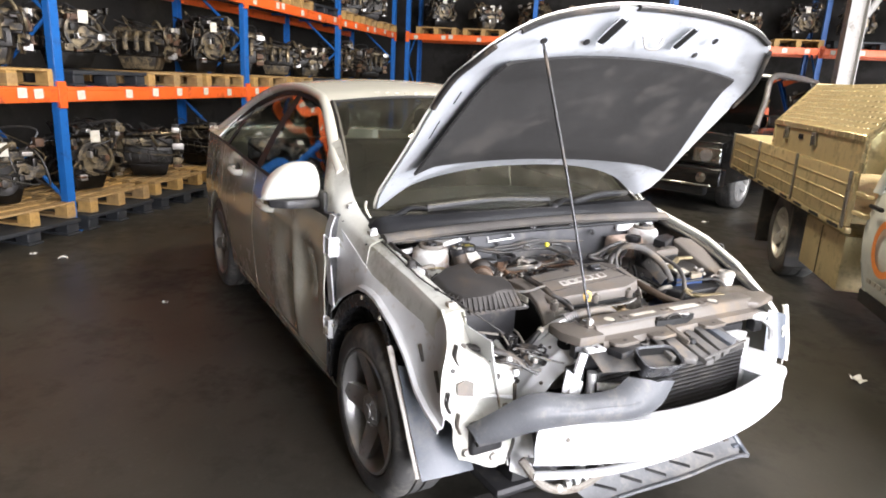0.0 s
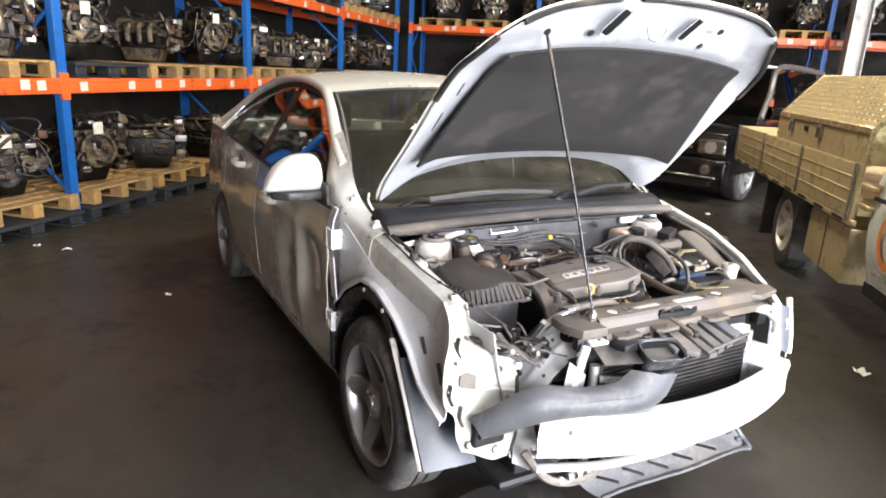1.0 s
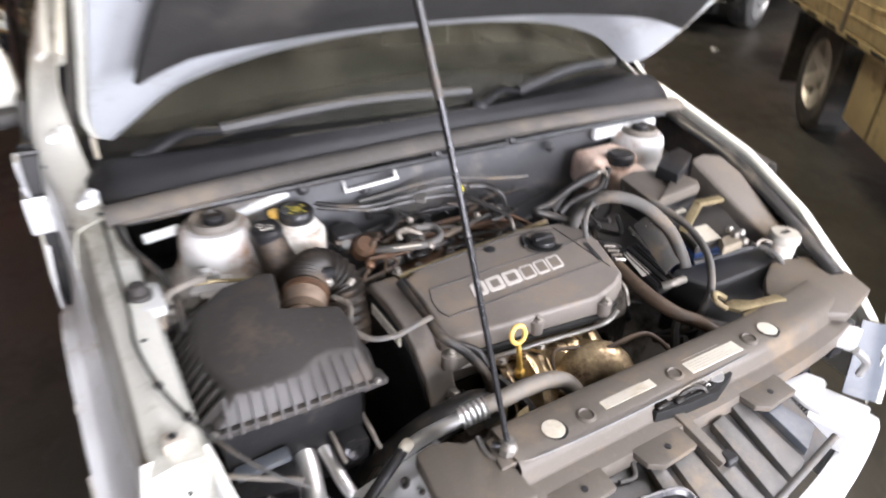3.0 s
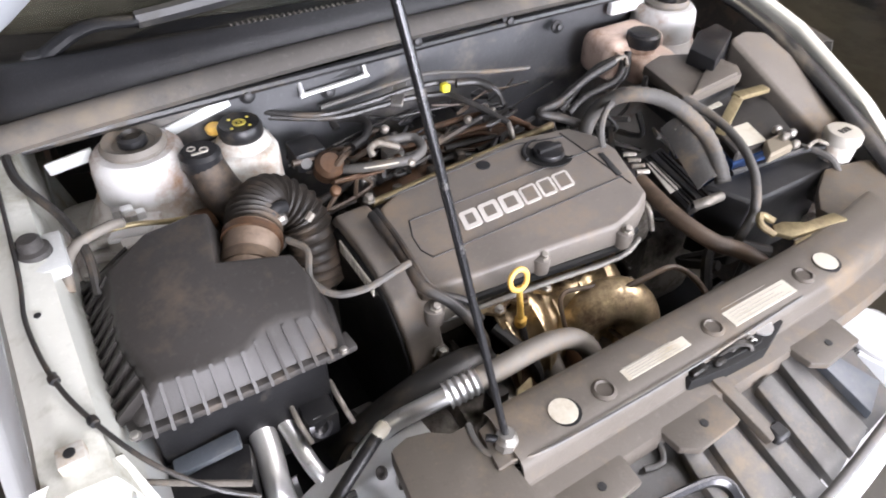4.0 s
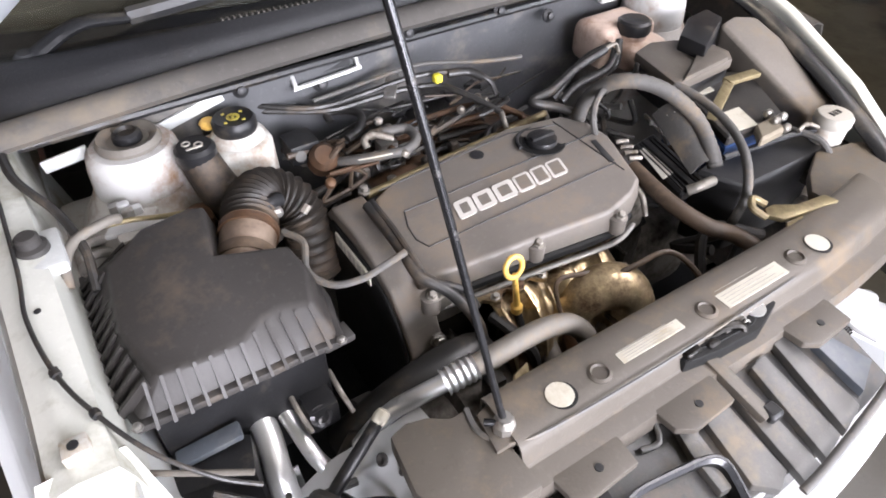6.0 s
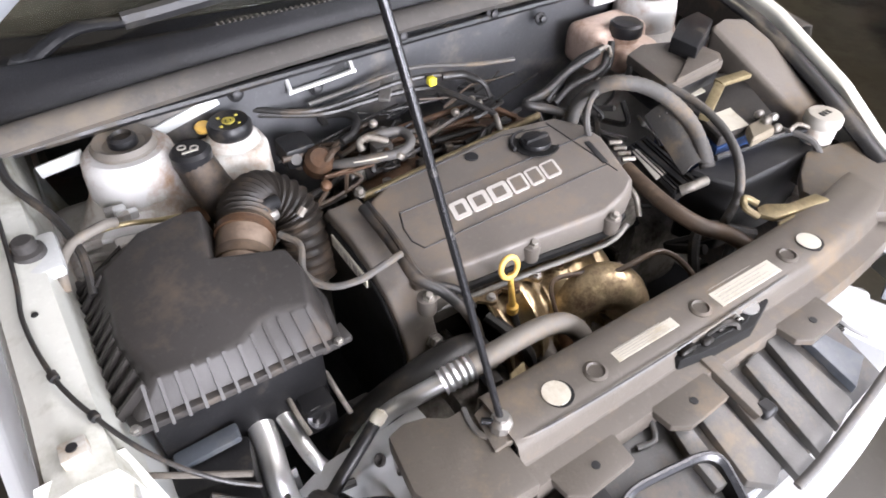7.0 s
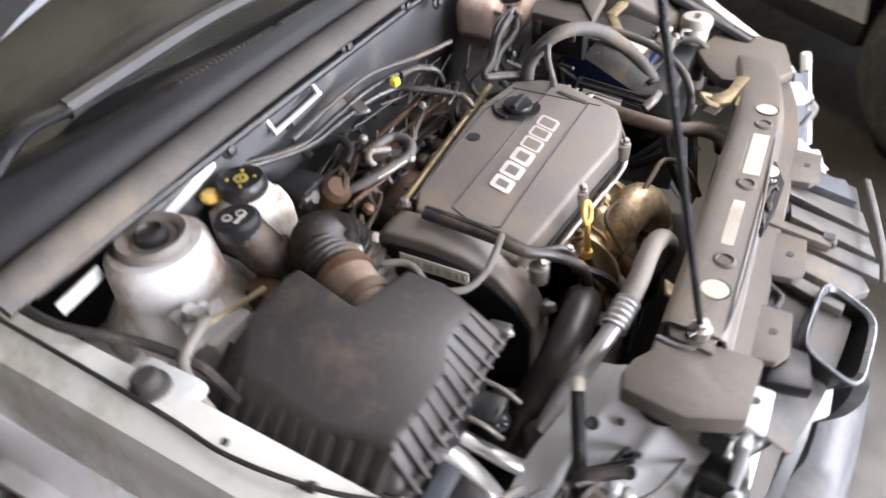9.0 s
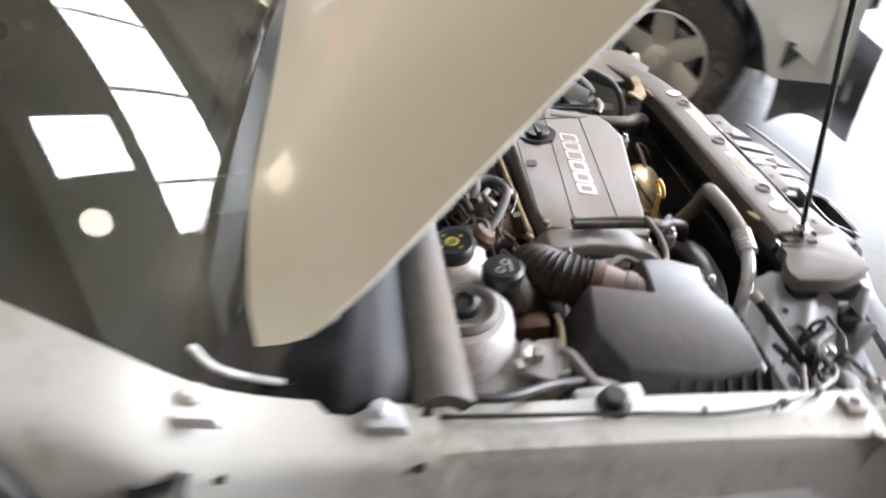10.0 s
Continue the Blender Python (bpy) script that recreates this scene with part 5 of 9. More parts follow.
# lid: a sloping top with a notch for the intake neck, over a wider rim
LID = [(-0.668, -0.122, 0.868), (-0.612, -0.090, 0.885), (-0.547, -0.098, 0.898), (-0.527, -0.104, 0.897), (-0.547, -0.198, 0.889), (-0.452, -0.214, 0.871), (-0.446, -0.262, 0.862),
       (-0.462, -0.311, 0.851), (-0.500, -0.300, 0.855), (-0.528, -0.304, 0.854), (-0.556, -0.320, 0.849), (-0.610, -0.322, 0.848), (-0.661, -0.314, 0.848), (-0.681, -0.236, 0.853)]
RIM = [(-0.706, -0.050), (-0.610, -0.052), (-0.522, -0.070), (-0.508, -0.082), (-0.528, -0.180), (-0.437, -0.195), (-0.430, -0.262),
       (-0.447, -0.346), (-0.500, -0.343), (-0.530, -0.343), (-0.556, -0.343), (-0.612, -0.341), (-0.697, -0.337), (-0.715, -0.236)]
RIM_Z = 0.806
lid_bm = bmesh.new()
low = [lid_bm.verts.new((x, y, RIM_Z)) for x, y in RIM]
high = [lid_bm.verts.new(p) for p in LID]
lid_bm.faces.new(high)
lid_bm.faces.new(low[::-1])
for i in range(len(low)):
    j = (i + 1) % len(low)
    lid_bm.faces.new((low[i], low[j], high[j], high[i]))
bmesh.ops.recalc_face_normals(lid_bm, faces=lid_bm.faces)
bmesh.ops.triangulate(lid_bm, faces=[f for f in lid_bm.faces if len(f.verts) > 4])
bevel(lid_bm, 0.007, 3, 24)
lid = part("air_box_lid", lid_bm, air_black, air, "dusty black ribbed air box lid", 45)


def fin(base_out, base_in, crest, width, bm):
    """A thin three-sided stiffening rib from a rim up to an edge."""
    base_out, base_in, crest = Vector(base_out), Vector(base_in), Vector(crest)
    side = (base_out - base_in).cross(crest - base_in).normalized() * width / 2
    one = bmesh.new()
    a = [one.verts.new(p + side) for p in (base_out, base_in, crest)]
    b = [one.verts.new(p - side) for p in (base_out, base_in, crest)]
    one.faces.new(a), one.faces.new(b[::-1])
    for i in range(3):
        one.faces.new((a[i], b[i], b[(i + 1) % 3], a[(i + 1) % 3]))
    return join(bm, one)


ribs = bmesh.new()
for k in range(12):
    q = (k + 0.5) / 12
    x = lerp(-0.690, -0.452, q)
    edge_y = along([(-0.69, -0.315), (-0.556, -0.320), (-0.528, -0.304), (-0.45, -0.308)], x)
    fin((x, -0.354, RIM_Z - 0.004), (x, edge_y, RIM_Z - 0.004), (lerp(x, -0.57, 0.05), edge_y - 0.005, 0.850), 0.0042, ribs)
for k in range(12):
    y = lerp(-0.325, -0.065, (k + 0.5) / 12)
    edge_x = along([(-0.33, -0.664), (-0.236, -0.681), (-0.12, -0.668), (-0.06, -0.62)], y)
    fin((-0.728, y, RIM_Z - 0.006), (edge_x, y, RIM_Z - 0.006), (edge_x - 0.006, y - 0.004, 0.854 if y < -0.12 else 0.864), 0.0055, ribs)
tagged(part("lid_ribs", ribs, air_black, lid), kind="stuff")
part("lid_flange", prism([(x + (0.006 if x > -0.56 else -0.006), y + (-0.006 if y < -0.2 else 0.006)) for x, y in RIM], 0.794, 0.8055, 0.003, 2), dusty_plastic, air)
for x, y in ((-0.70, -0.342), (-0.446, -0.352), (-0.436, -0.19), (-0.70, -0.045)):
    part("lid_screw", bolt((x, y, 0.806), (0, 0, 1), 0.005, 0.006), steel, air)
part("lid_ear", prism([(-0.470, -0.352), (-0.425, -0.350), (-0.428, -0.318), (-0.47, -0.335)], 0.792, 0.804, 0.004, 2), dusty_plastic, air)
part("resonator_lip", bar((-0.682, -0.338, 0.712), (-0.598, -0.345, 0.725), 0.026, 0.012, 0.004), guard_grey, air)
part("resonator", prism([(-0.70, -0.38), (-0.60, -0.40), (-0.585, -0.34), (-0.69, -0.31)], 0.55, 0.70, 0.012, 2), black_plastic, air)
# corrugated intake hose, clamp and sensor
intake = part("intake_hose", tube([(-0.478, -0.125, 0.848), (-0.460, -0.085, 0.852), (-0.428, -0.056, 0.845), (-0.392, -0.062, 0.815), (-0.380, -0.085, 0.765), (-0.378, -0.10, 0.69)], 0.038, 24, 14, 1.0, 0.0045, 3), intake_rubber, car, "dusty brown-black corrugated intake hose")
part("intake_neck", tube([(-0.522, -0.222, 0.826), (-0.503, -0.176, 0.840), (-0.478, -0.125, 0.848)], (0.034, 0.041), 24, 6), neck_brown, intake, "dusty brown intake neck")
part("hose_clamp", tube([(-0.4850, -0.139, 0.846), (-0.4795, -0.128, 0.848)], 0.0435, 24, 2), rusty, intake)
part("hose_collar", tube([(-0.506, -0.183, 0.838), (-0.499, -0.168, 0.841)], 0.041, 24, 2), brown_hose, intake)
part("clamp_screw", box((-0.447, -0.128, 0.846), (-0.424, -0.104, 0.862), 0.004, 1), steel, intake)
part("sensor_body", tube([(-0.462, -0.125, 0.862), (-0.440, -0.112, 0.868), (-0.420, -0.103, 0.862)], 0.011, 10, 4), black_plastic, intake)
part("sensor_body", tube([(-0.395, -0.122, 0.838), (-0.384, -0.118, 0.846)], 0.007, 8, 2), dull_alloy, intake)
part("vacuum_hose", tube([(-0.442, -0.167, 0.855), (-0.426, -0.200, 0.852), (-0.440, -0.241, 0.838), (-0.421, -0.276, 0.830), (-0.382, -0.290, 0.832), (-0.341, -0.288, 0.838), (-0.309, -0.283, 0.840)], 0.0052, 8, 8), loom_grey, car)

# ---- reservoirs beside the right tower ----
brake = part("brake_reservoir", prism([(-0.470, 0.030), (-0.385, 0.018), (-0.362, 0.060), (-0.365, 0.122), (-0.470, 0.124)], 0.79, 0.872, 0.016, 3, 0.96), tank_white, car, "stained white brake fluid reservoir")
part("reservoir_neck", lathe([(0.046, 0.0), (0.042, 0.012), (0.034, 0.018), (0.034, 0.026)], 24, Matrix.Translation((-0.418, 0.08, 0.868))), tank_white, brake)
cap_bm = lathe([(0.034, 0.886), (0.036, 0.89), (0.036, 0.904), (0.032, 0.910), (0.02, 0.908), (0, 0.908)], 24, Matrix.Translation((-0.418, 0.08, 0)))
part("reservoir_cap", cap_bm, black_plastic, brake, "ribbed black filler cap")
part("cap_mark", lathe([(0.011, 0.9082), (0.011, 0.9098), (0.006, 0.9098), (0.006, 0.9085)], 16, Matrix.Translation((-0.418, 0.08, 0)), ring=True), faded_yellow, brake)
part("cap_mark", lathe([(0.003, 0.908), (0.003, 0.9098), (0.0, 0.9098)], 10, Matrix.Translation((-0.418, 0.08, 0))), faded_yellow, brake)
for a in (0.6, 2.2, 3.8, 5.4):
    part("cap_mark", box((-0.418 + 0.020 * math.cos(a) - 0.0025, 0.08 + 0.020 * math.sin(a) - 0.002, 0.908), (-0.418 + 0.020 * math.cos(a) + 0.0025, 0.08 + 0.020 * math.sin(a) + 0.002, 0.9098)), faded_yellow, brake)
part("amber_tab", lathe([(0.013, 0), (0.015, 0.008), (0.010, 0.013), (0, 0.013)], 16, Matrix.Translation((-0.452, 0.115, 0.884))), yellow_plastic, brake)
part("reservoir_foot", prism([(-0.458, 0.030), (-0.39, 0.022), (-0.375, 0.065), (-0.44, 0.10)], 0.745, 0.792, 0.008, 2), tank_brown, brake)
part("brake_body", lathe([(0.05, -0.18), (0.055, 0.0), (0.04, 0.03)], 20, turn_x((-0.42, 0.10, 0.72), (0, -1, 0.1))), rusty, car)
steer = part("steering_reservoir", tube([(-0.440, -0.075, 0.755), (-0.463, -0.035, 0.80), (-0.485, -0.002, 0.850), (-0.497, 0.014, 0.895)], (0.038, 0.030), 18, 6), intake_rubber, car, "dusty black power steering reservoir")
part("reservoir_cap", lathe([(0.028, 0.890), (0.031, 0.894), (0.031, 0.914), (0.026, 0.920), (0, 0.920)], 22, Matrix.Translation((-0.498, 0.016, 0))), black_plastic, steer)
for k in range(2):
    part("cap_mark", lathe([(0.007, 0.9202), (0.007, 0.9216), (0.0045, 0.9216), (0.0045, 0.9205)], 14, Matrix.Translation((-0.508 + 0.016 * k, 0.022 - 0.010 * k, 0)), ring=True), print_grey, steer)
part("cap_mark", box((-0.512, 0.004, 0.9198), (-0.488, 0.008, 0.9214)), print_grey, steer)
for k in range(3):
    part("reservoir_band", tube([(-0.500 + 0.02 * k, 0.0 - 0.02 * k, 0.868 - 0.03 * k), (-0.478 + 0.02 * k, -0.026 - 0.018 * k, 0.862 - 0.03 * k), (-0.455 + 0.016 * k, -0.016 - 0.016 * k, 0.858 - 0.03 * k)], 0.006, 8, 5), intake_rubber, steer)
part("rusty_bracket", box((-0.545, -0.055, 0.74), (-0.505, 0.0, 0.835), 0.016, 2), rusty, car)
part("steering_hose", tube([(-0.505, 0.01, 0.80), (-0.47, -0.02, 0.80), (-0.46, -0.08, 0.76), (-0.43, -0.10, 0.68)], 0.013, 10, 6), brown_hose, car)

# ---- engine ----
def cover_z(x, y):
    return 0.826 + 0.10 * (x + 0.05) + 0.08 * (y + 0.22)


COVER = [(-0.273, -0.120), (-0.230, -0.102), (0.007, -0.101), (0.104, -0.129), (0.131, -0.174), (0.136, -0.219), (0.104, -0.329), (0.073, -0.346), (0.018, -0.358), (-0.113, -0.335), (-0.227, -0.317), (-0.303, -0.302), (-0.304, -0.261), (-0.296, -0.203)]
mid_x, mid_y = sum(p[0] for p in COVER) / len(COVER), sum(p[1] for p in COVER) / len(COVER)
cover_bm = bmesh.new()
hi = [cover_bm.verts.new((x, y, cover_z(x, y))) for x, y in COVER]
lo = [cover_bm.verts.new((mid_x + (x - mid_x) * 1.012, mid_y + (y - mid_y) * 1.05, cover_z(x, y) - 0.040)) for x, y in COVER]
cover_bm.faces.new(hi)
cover_bm.faces.new(lo[::-1])
for i in range(len(lo)):
    j = (i + 1) % len(lo)
    cover_bm.faces.new((lo[i], lo[j], hi[j], hi[i]))
bmesh.ops.recalc_face_normals(cover_bm, faces=cover_bm.faces)
bevel(cover_bm, 0.007, 3, 25)
cover = part("engine_cover", cover_bm, cover_grey, car, "grey dusty plastic engine cover")


def groove(points, r=0.0013):
    pts = [(x, y, cover_z(x, y) + 0.0002) for x, y in points]
    bm = bmesh.new()
    for a, b in zip(pts, pts[1:]):
        rod(a, b, r, 6, bm)
    return part("cover_groove", bm, trim_black, cover)


groove([(0.115, -0.200), (-0.248, -0.172), (-0.260, -0.203), (-0.263, -0.234), (-0.254, -0.257), (0.098, -0.279)])
groove([(0.081, -0.134), (0.097, -0.300)])
groove([(-0.258, -0.108), (-0.004, -0.115), (0.079, -0.144)])
# a row of pale raised marks along the panel: three heavy, three light
row_a, row_b, row_up = Vector((-0.185, -0.239, 0.811)), Vector((0.025, -0.252, 0.831)), Vector((-0.177, -0.202, 0.815))
along_row, up_row = (row_b - row_a), (row_up - row_a)
ax, ay = along_row.normalized(), up_row.normalized()
tilt = Matrix((ax, ay, ax.cross(ay))).transposed().to_4x4()
tall = up_row.length
mx = 0.0
for k, wide in enumerate((0.150, 0.165, 0.175, 0.150, 0.135, 0.145)):
    w = along_row.length * wide
    rim_w = 0.0085 if k < 3 else 0.0048
    m = Matrix.Translation(row_a + ax * mx + Vector((0, 0, 0.0002))) @ tilt
    bm = bmesh.new()
    prism([(0.004, 0), (w - 0.004, 0), (w, 0.004), (w, tall - 0.004), (w - 0.004, tall), (0.004, tall), (0, tall - 0.004), (0, 0.004)], -0.001, 0.0014, 0, 1, 1, bm, m)
    mark = part("raised_mark", bm, letter_grey, cover, "pale grey raised mark")
    prism([(rim_w, rim_w), (w - rim_w, rim_w), (w - rim_w, tall - rim_w), (rim_w, tall - rim_w)], 0.0005, 0.0018, 0, 1, 1, bm := bmesh.new(), m)
    part("mark_counter", bm, cover_grey, cover)
    mx += w + along_row.length * 0.012
OIL = Vector((0.031, -0.166, 0.8384))
# flat black disc on the cover paints the dark of the filler recess
oil_cap = part("oil_recess", lathe([(0.042, 0.0), (0.041, 0.0012), (0.036, 0.0006), (0.0, 0.0006)], 30, Matrix.Translation(OIL)), deep_black, cover, "near-black disc as recess shade round the oil filler")
part("recess_wall", tube([OIL + Vector((0.043 * math.cos(a), 0.043 * math.sin(a), 0.001)) for a in [0.2 + k * 0.36 for k in range(9)]], 0.0035, 8, 4), trim_black, cover)
cap_bm = lathe([(0.027, 0.0), (0.028, 0.004), (0.026, 0.009), (0.012, 0.010), (0, 0.010)], 26, Matrix.Translation(OIL))
box((OIL.x - 0.024, OIL.y - 0.006, OIL.z + 0.008), (OIL.x + 0.024, OIL.y + 0.006, OIL.z + 0.016), 0.003, 2, cap_bm)
part("oil_cap", cap_bm, black_plastic, oil_cap, "dusty black oil filler cap")
part("cover_clip", lathe([(0.012, 0), (0.012, 0.002), (0, 0.002)], 18, Matrix.Translation((-0.079, -0.129, cover_z(-0.079, -0.129) - 0.0004))), trim_black, cover)
part("cover_slot", bar((0.105, -0.215, cover_z(0.105, -0.215) + 0.0012), (0.095, -0.274, cover_z(0.095, -0.274) + 0.0012), 0.011, 0.006, 0.001), trim_black, cover)
for x, y, z in [(-0.110, -0.334, 0.799), (0.030, -0.363, 0.811), (-0.302, -0.338, 0.797)]:
    part("cover_lug", lathe([(0.014, -0.03), (0.015, -0.002), (0.010, 0.0)], 14, Matrix.Translation((x, y, z))), cover_grey, cover)
    part("cover_bolt", bolt((x, y - 0.004, z), (0, -0.3, 1), 0.006, 0.009), dull_alloy, cover)
# black tube below the front edge stands for the shaded gap there
part("cover_gasket", tube([(x, y - 0.004, cover_z(x, y) - 0.046) for x, y in COVER[7:12]], 0.006, 8, 4, 1.3), deep_black, cover)
part("head_lip", tube([(x + 0.004, y - 0.013, cover_z(x, y) - 0.060) for x, y in COVER[7:12]], 0.005, 8, 4, 0.8), steel, cover)

# timing cover at the right end of the engine
TIMING = [(-0.105, 0.813), (-0.18, 0.817), (-0.240, 0.808), (-0.292, 0.786), (-0.328, 0.750), (-0.352, 0.70), (-0.360, 0.62), (-0.34, 0.40), (-0.06, 0.40), (-0.075, 0.78)]
bm = bmesh.new()
a = [bm.verts.new((-0.344, y, z)) for y, z in TIMING]
b = [bm.verts.new((-0.288, y * 0.99 - 0.002, z + 0.004)) for y, z in TIMING]
bm.faces.new(a), bm.faces.new(b[::-1])
for i in range(len(a)):
    j = (i + 1) % len(a)
    bm.faces.new((a[i], b[i], b[j], a[j]))
bmesh.ops.recalc_face_normals(bm, faces=bm.faces)
bevel(bm, 0.006, 3, 18)
timing = part("timing_cover", bm, cover_grey, car, "dusty grey plastic timing cover", 45)
# near-black plate over the outer side face
part("timing_side", prism([(-0.355, 0.42), (-0.346, 0.70), (-0.322, 0.742), (-0.286, 0.772), (-0.236, 0.792), (-0.18, 0.798), (-0.11, 0.795), (-0.085, 0.76), (-0.075, 0.42)], 0.0, 0.006, 0.002, 1, 0.99, None, Matrix(((0, 0, -1, -0.3445), (1, 0, 0, 0), (0, 1, 0, 0), (0, 0, 0, 1)))), deep_black, timing, "near-black plate on the side face")
tag = part("barcode_label", box((-0.3540, -0.250, 0.766), (-0.3512, -0.135, 0.789)), label_white, timing, "white printed label with bars")
for k in range(10):
    part("printed_bar", box((-0.3550, -0.245 + 0.0105 * k, 0.770), (-0.3538, -0.245 + 0.0105 * k + 0.003 + 0.003 * (k % 3), 0.785)), print_grey, tag)
part("timing_bolt", bolt((-0.285, -0.108, 0.822), (0, 0, 1), 0.007, 0.012), dull_alloy, timing)
part("timing_bolt", bolt((-0.300, -0.352, 0.712), (0, -1, 0.4), 0.009, 0.014), steel, timing)
part("coil_hose", tube([(-0.302, -0.153, 0.832), (-0.303, -0.217, 0.828), (-0.306, -0.271, 0.826), (-0.308, -0.316, 0.820), (-0.279, -0.350, 0.800), (-0.262, -0.390, 0.775), (-0.249, -0.400, 0.720)], 0.0085, 10, 7), rubber, car)
part("breather_hose", tube([(-0.294, -0.152, 0.836), (-0.296, -0.223, 0.834), (-0.301, -0.281, 0.832), (-0.295, -0.325, 0.815), (-0.259, -0.356, 0.800), (-0.244, -0.372, 0.770)], 0.0055, 8, 7), rubber, car)

block = box((-0.285, -0.32, 0.36), (0.17, -0.10, 0.70), 0.02, 2)
for k in range(5):
    box((-0.27 + 0.09 * k, -0.345, 0.45), (-0.255 + 0.09 * k, -0.315, 0.68), 0.004, 1, block)
part("engine_block", block, engine_dark, car, "dark oily cast engine block")
part("cylinder_head", box((-0.285, -0.325, 0.705), (0.150, -0.11, 0.762), 0.012, 2), cast_alu, car)
part("oil_sump", box((-0.26, -0.30, 0.22), (0.12, -0.08, 0.355), 0.03, 2), engine_dark, car)


# stamped shield: bulges over the runners, a scalloped flange on top
def shield_f(u, v):
    x = lerp(-0.205, 0.035, u)
    a = v * 2.15
    bulge = 0.010 * math.cos(2 * math.pi * 3.2 * u + 0.6) + 0.012 * max(0.0, u - 0.55) + 0.0035 * math.sin(31 * u + 9 * v) * math.sin(13 * v + 5 * u)
    r = 0.074 + bulge + 0.016 * math.exp(-((u - 0.80) / 0.18) ** 2)
    shear = 0.03 * v * (u - 0.3)
    return (x - shear, -0.338 - r * math.sin(a) - 0.010 * v, 0.655 + r * math.cos(a) - 0.035 * v)


part("heat_shield", sheet(shield_f, 60, 26, -0.003), heat_shield, car, "tarnished gold stamped heat shield", 32)
scallop = [(-0.222 + 0.0075 * k, -0.352 - 0.009 * math.cos(2 * math.pi * (k * 0.0075 - 0.027) / 0.045)) for k in range(34)]
part("shield_flange", prism(scallop + [(0.026, -0.328), (-0.222, -0.328)], 0.734, 0.741), heat_shield, car)
for k in range(6):
    part("shield_bolt", bolt((-0.195 + 0.045 * k, -0.350, 0.741), (0, -0.2, 1), 0.0055, 0.008), rusty if k % 2 else steel, car)
for k in range(5):
    u = 0.06 + 0.2 * k
    part("shield_crease", tube([Vector(shield_f(u, v)) + Vector((0, -0.002, 0.002)) for v in (0.12, 0.3, 0.5, 0.7)], 0.0035, 6, 4, 0.7), heat_shield, car)
part("exhaust_elbow", tube([(-0.075, -0.385, 0.665), (-0.050, -0.395, 0.700), (-0.012, -0.405, 0.712), (0.018, -0.420, 0.695), (0.024, -0.432, 0.64), (0.015, -0.43, 0.50)], (0.034, 0.046), 20, 10), heat_shield, car, "tarnished exhaust elbow")
for k in range(4):
    x = -0.185 + 0.052 * k
    part("exhaust_runner", tube([(x, -0.400, 0.655), (x + 0.006, -0.438, 0.605), (x * 0.8, -0.445, 0.53), (x * 0.6, -0.44, 0.42)], 0.019, 12, 6), cast_alu if k % 2 else rusty, car)
for k in range(3):
    part("elbow_band", lathe([(0.046, -0.004), (0.049, 0), (0.046, 0.004)], 24, turn_x((0.022 - 0.002 * k, -0.428 - 0.002 * k, 0.665 - 0.035 * k), (0.05, -0.1, 1))), rusty, car)
dip_tube = part("dipstick_tube", tube([(-0.168, -0.372, 0.715), (-0.160, -0.402, 0.64), (-0.150, -0.43, 0.5)], 0.006, 8, 4), trim_black, car)
RING = [(-0.180 + 0.0150 * math.cos(k * math.pi / 8), -0.368 + 0.004 * math.sin(k * math.pi / 8), 0.812 + 0.0165 * math.sin(k * math.pi / 8)) for k in range(17)]
ring_bm = tube(RING, 0.0042, 10, 2, cap=False)
tube([(-0.178, -0.369, 0.797), (-0.173, -0.371, 0.755), (-0.170, -0.372, 0.728)], (0.0042, 0.0062), 10, 4, bm=ring_bm)
lathe([(0.008, 0.714), (0.0095, 0.718), (0.0095, 0.728), (0.006, 0.732)], 14, Matrix.Translation((-0.1695, -0.372, 0)), ring_bm)
part("dipstick_handle", ring_bm, yellow_plastic, dip_tube, "yellow ring dipstick handle")

# pipes at the front right of the engine
cool = part("air_con_pipe", tube([(-0.466, -0.415, 0.660), (-0.446, -0.425, 0.700), (-0.422, -0.440, 0.742), (-0.392, -0.455, 0.768), (-0.353, -0.466, 0.785), (-0.330, -0.469, 0.790)], 0.0125, 12, 8), bright_alloy, car, "dull silver air-conditioning pipe")
part("pipe_ferrule", tube([(-0.361, -0.465, 0.783), (-0.339, -0.468, 0.789), (-0.318, -0.471, 0.793)], 0.0158, 14, 5, 1.0, 0.0028, 2), bright_alloy, cool)
part("air_con_hose", tube([(-0.324, -0.470, 0.792), (-0.285, -0.473, 0.798), (-0.240, -0.473, 0.801), (-0.198, -0.474, 0.798), (-0.166, -0.480, 0.788), (-0.142, -0.489, 0.760), (-0.116, -0.483, 0.700), (-0.073, -0.452, 0.600)], 0.0150, 14, 7), hose_grey, cool)
part("lower_hose", tube([(-0.47, -0.36, 0.60), (-0.40, -0.40, 0.70), (-0.33, -0.405, 0.725), (-0.27, -0.40, 0.715), (-0.24, -0.38, 0.66)], 0.028, 14, 6), rubber, car)
part("black_pipe", tube([(-0.55, -0.47, 0.55), (-0.49, -0.42, 0.63), (-0.43, -0.385, 0.63), (-0.36, -0.37, 0.56)], 0.022, 12, 6), rubber, car)
part("compressor", lathe([(0.02, 0), (0.055, 0.01), (0.06, 0.03), (0.06, 0.06), (0.05, 0.065), (0.065, 0.075), (0.065, 0.17), (0.04, 0.19)], 22, turn_x((-0.37, -0.40, 0.56), (1, 0, 0))), cast_alu, car)
part("drive_belt_pulley", lathe([(0.07, 0), (0.07, 0.03), (0.055, 0.032), (0.03, 0.02), (0, 0.02)], 24, turn_x((-0.40, -0.36, 0.56), (-1, 0, 0))), steel, car)
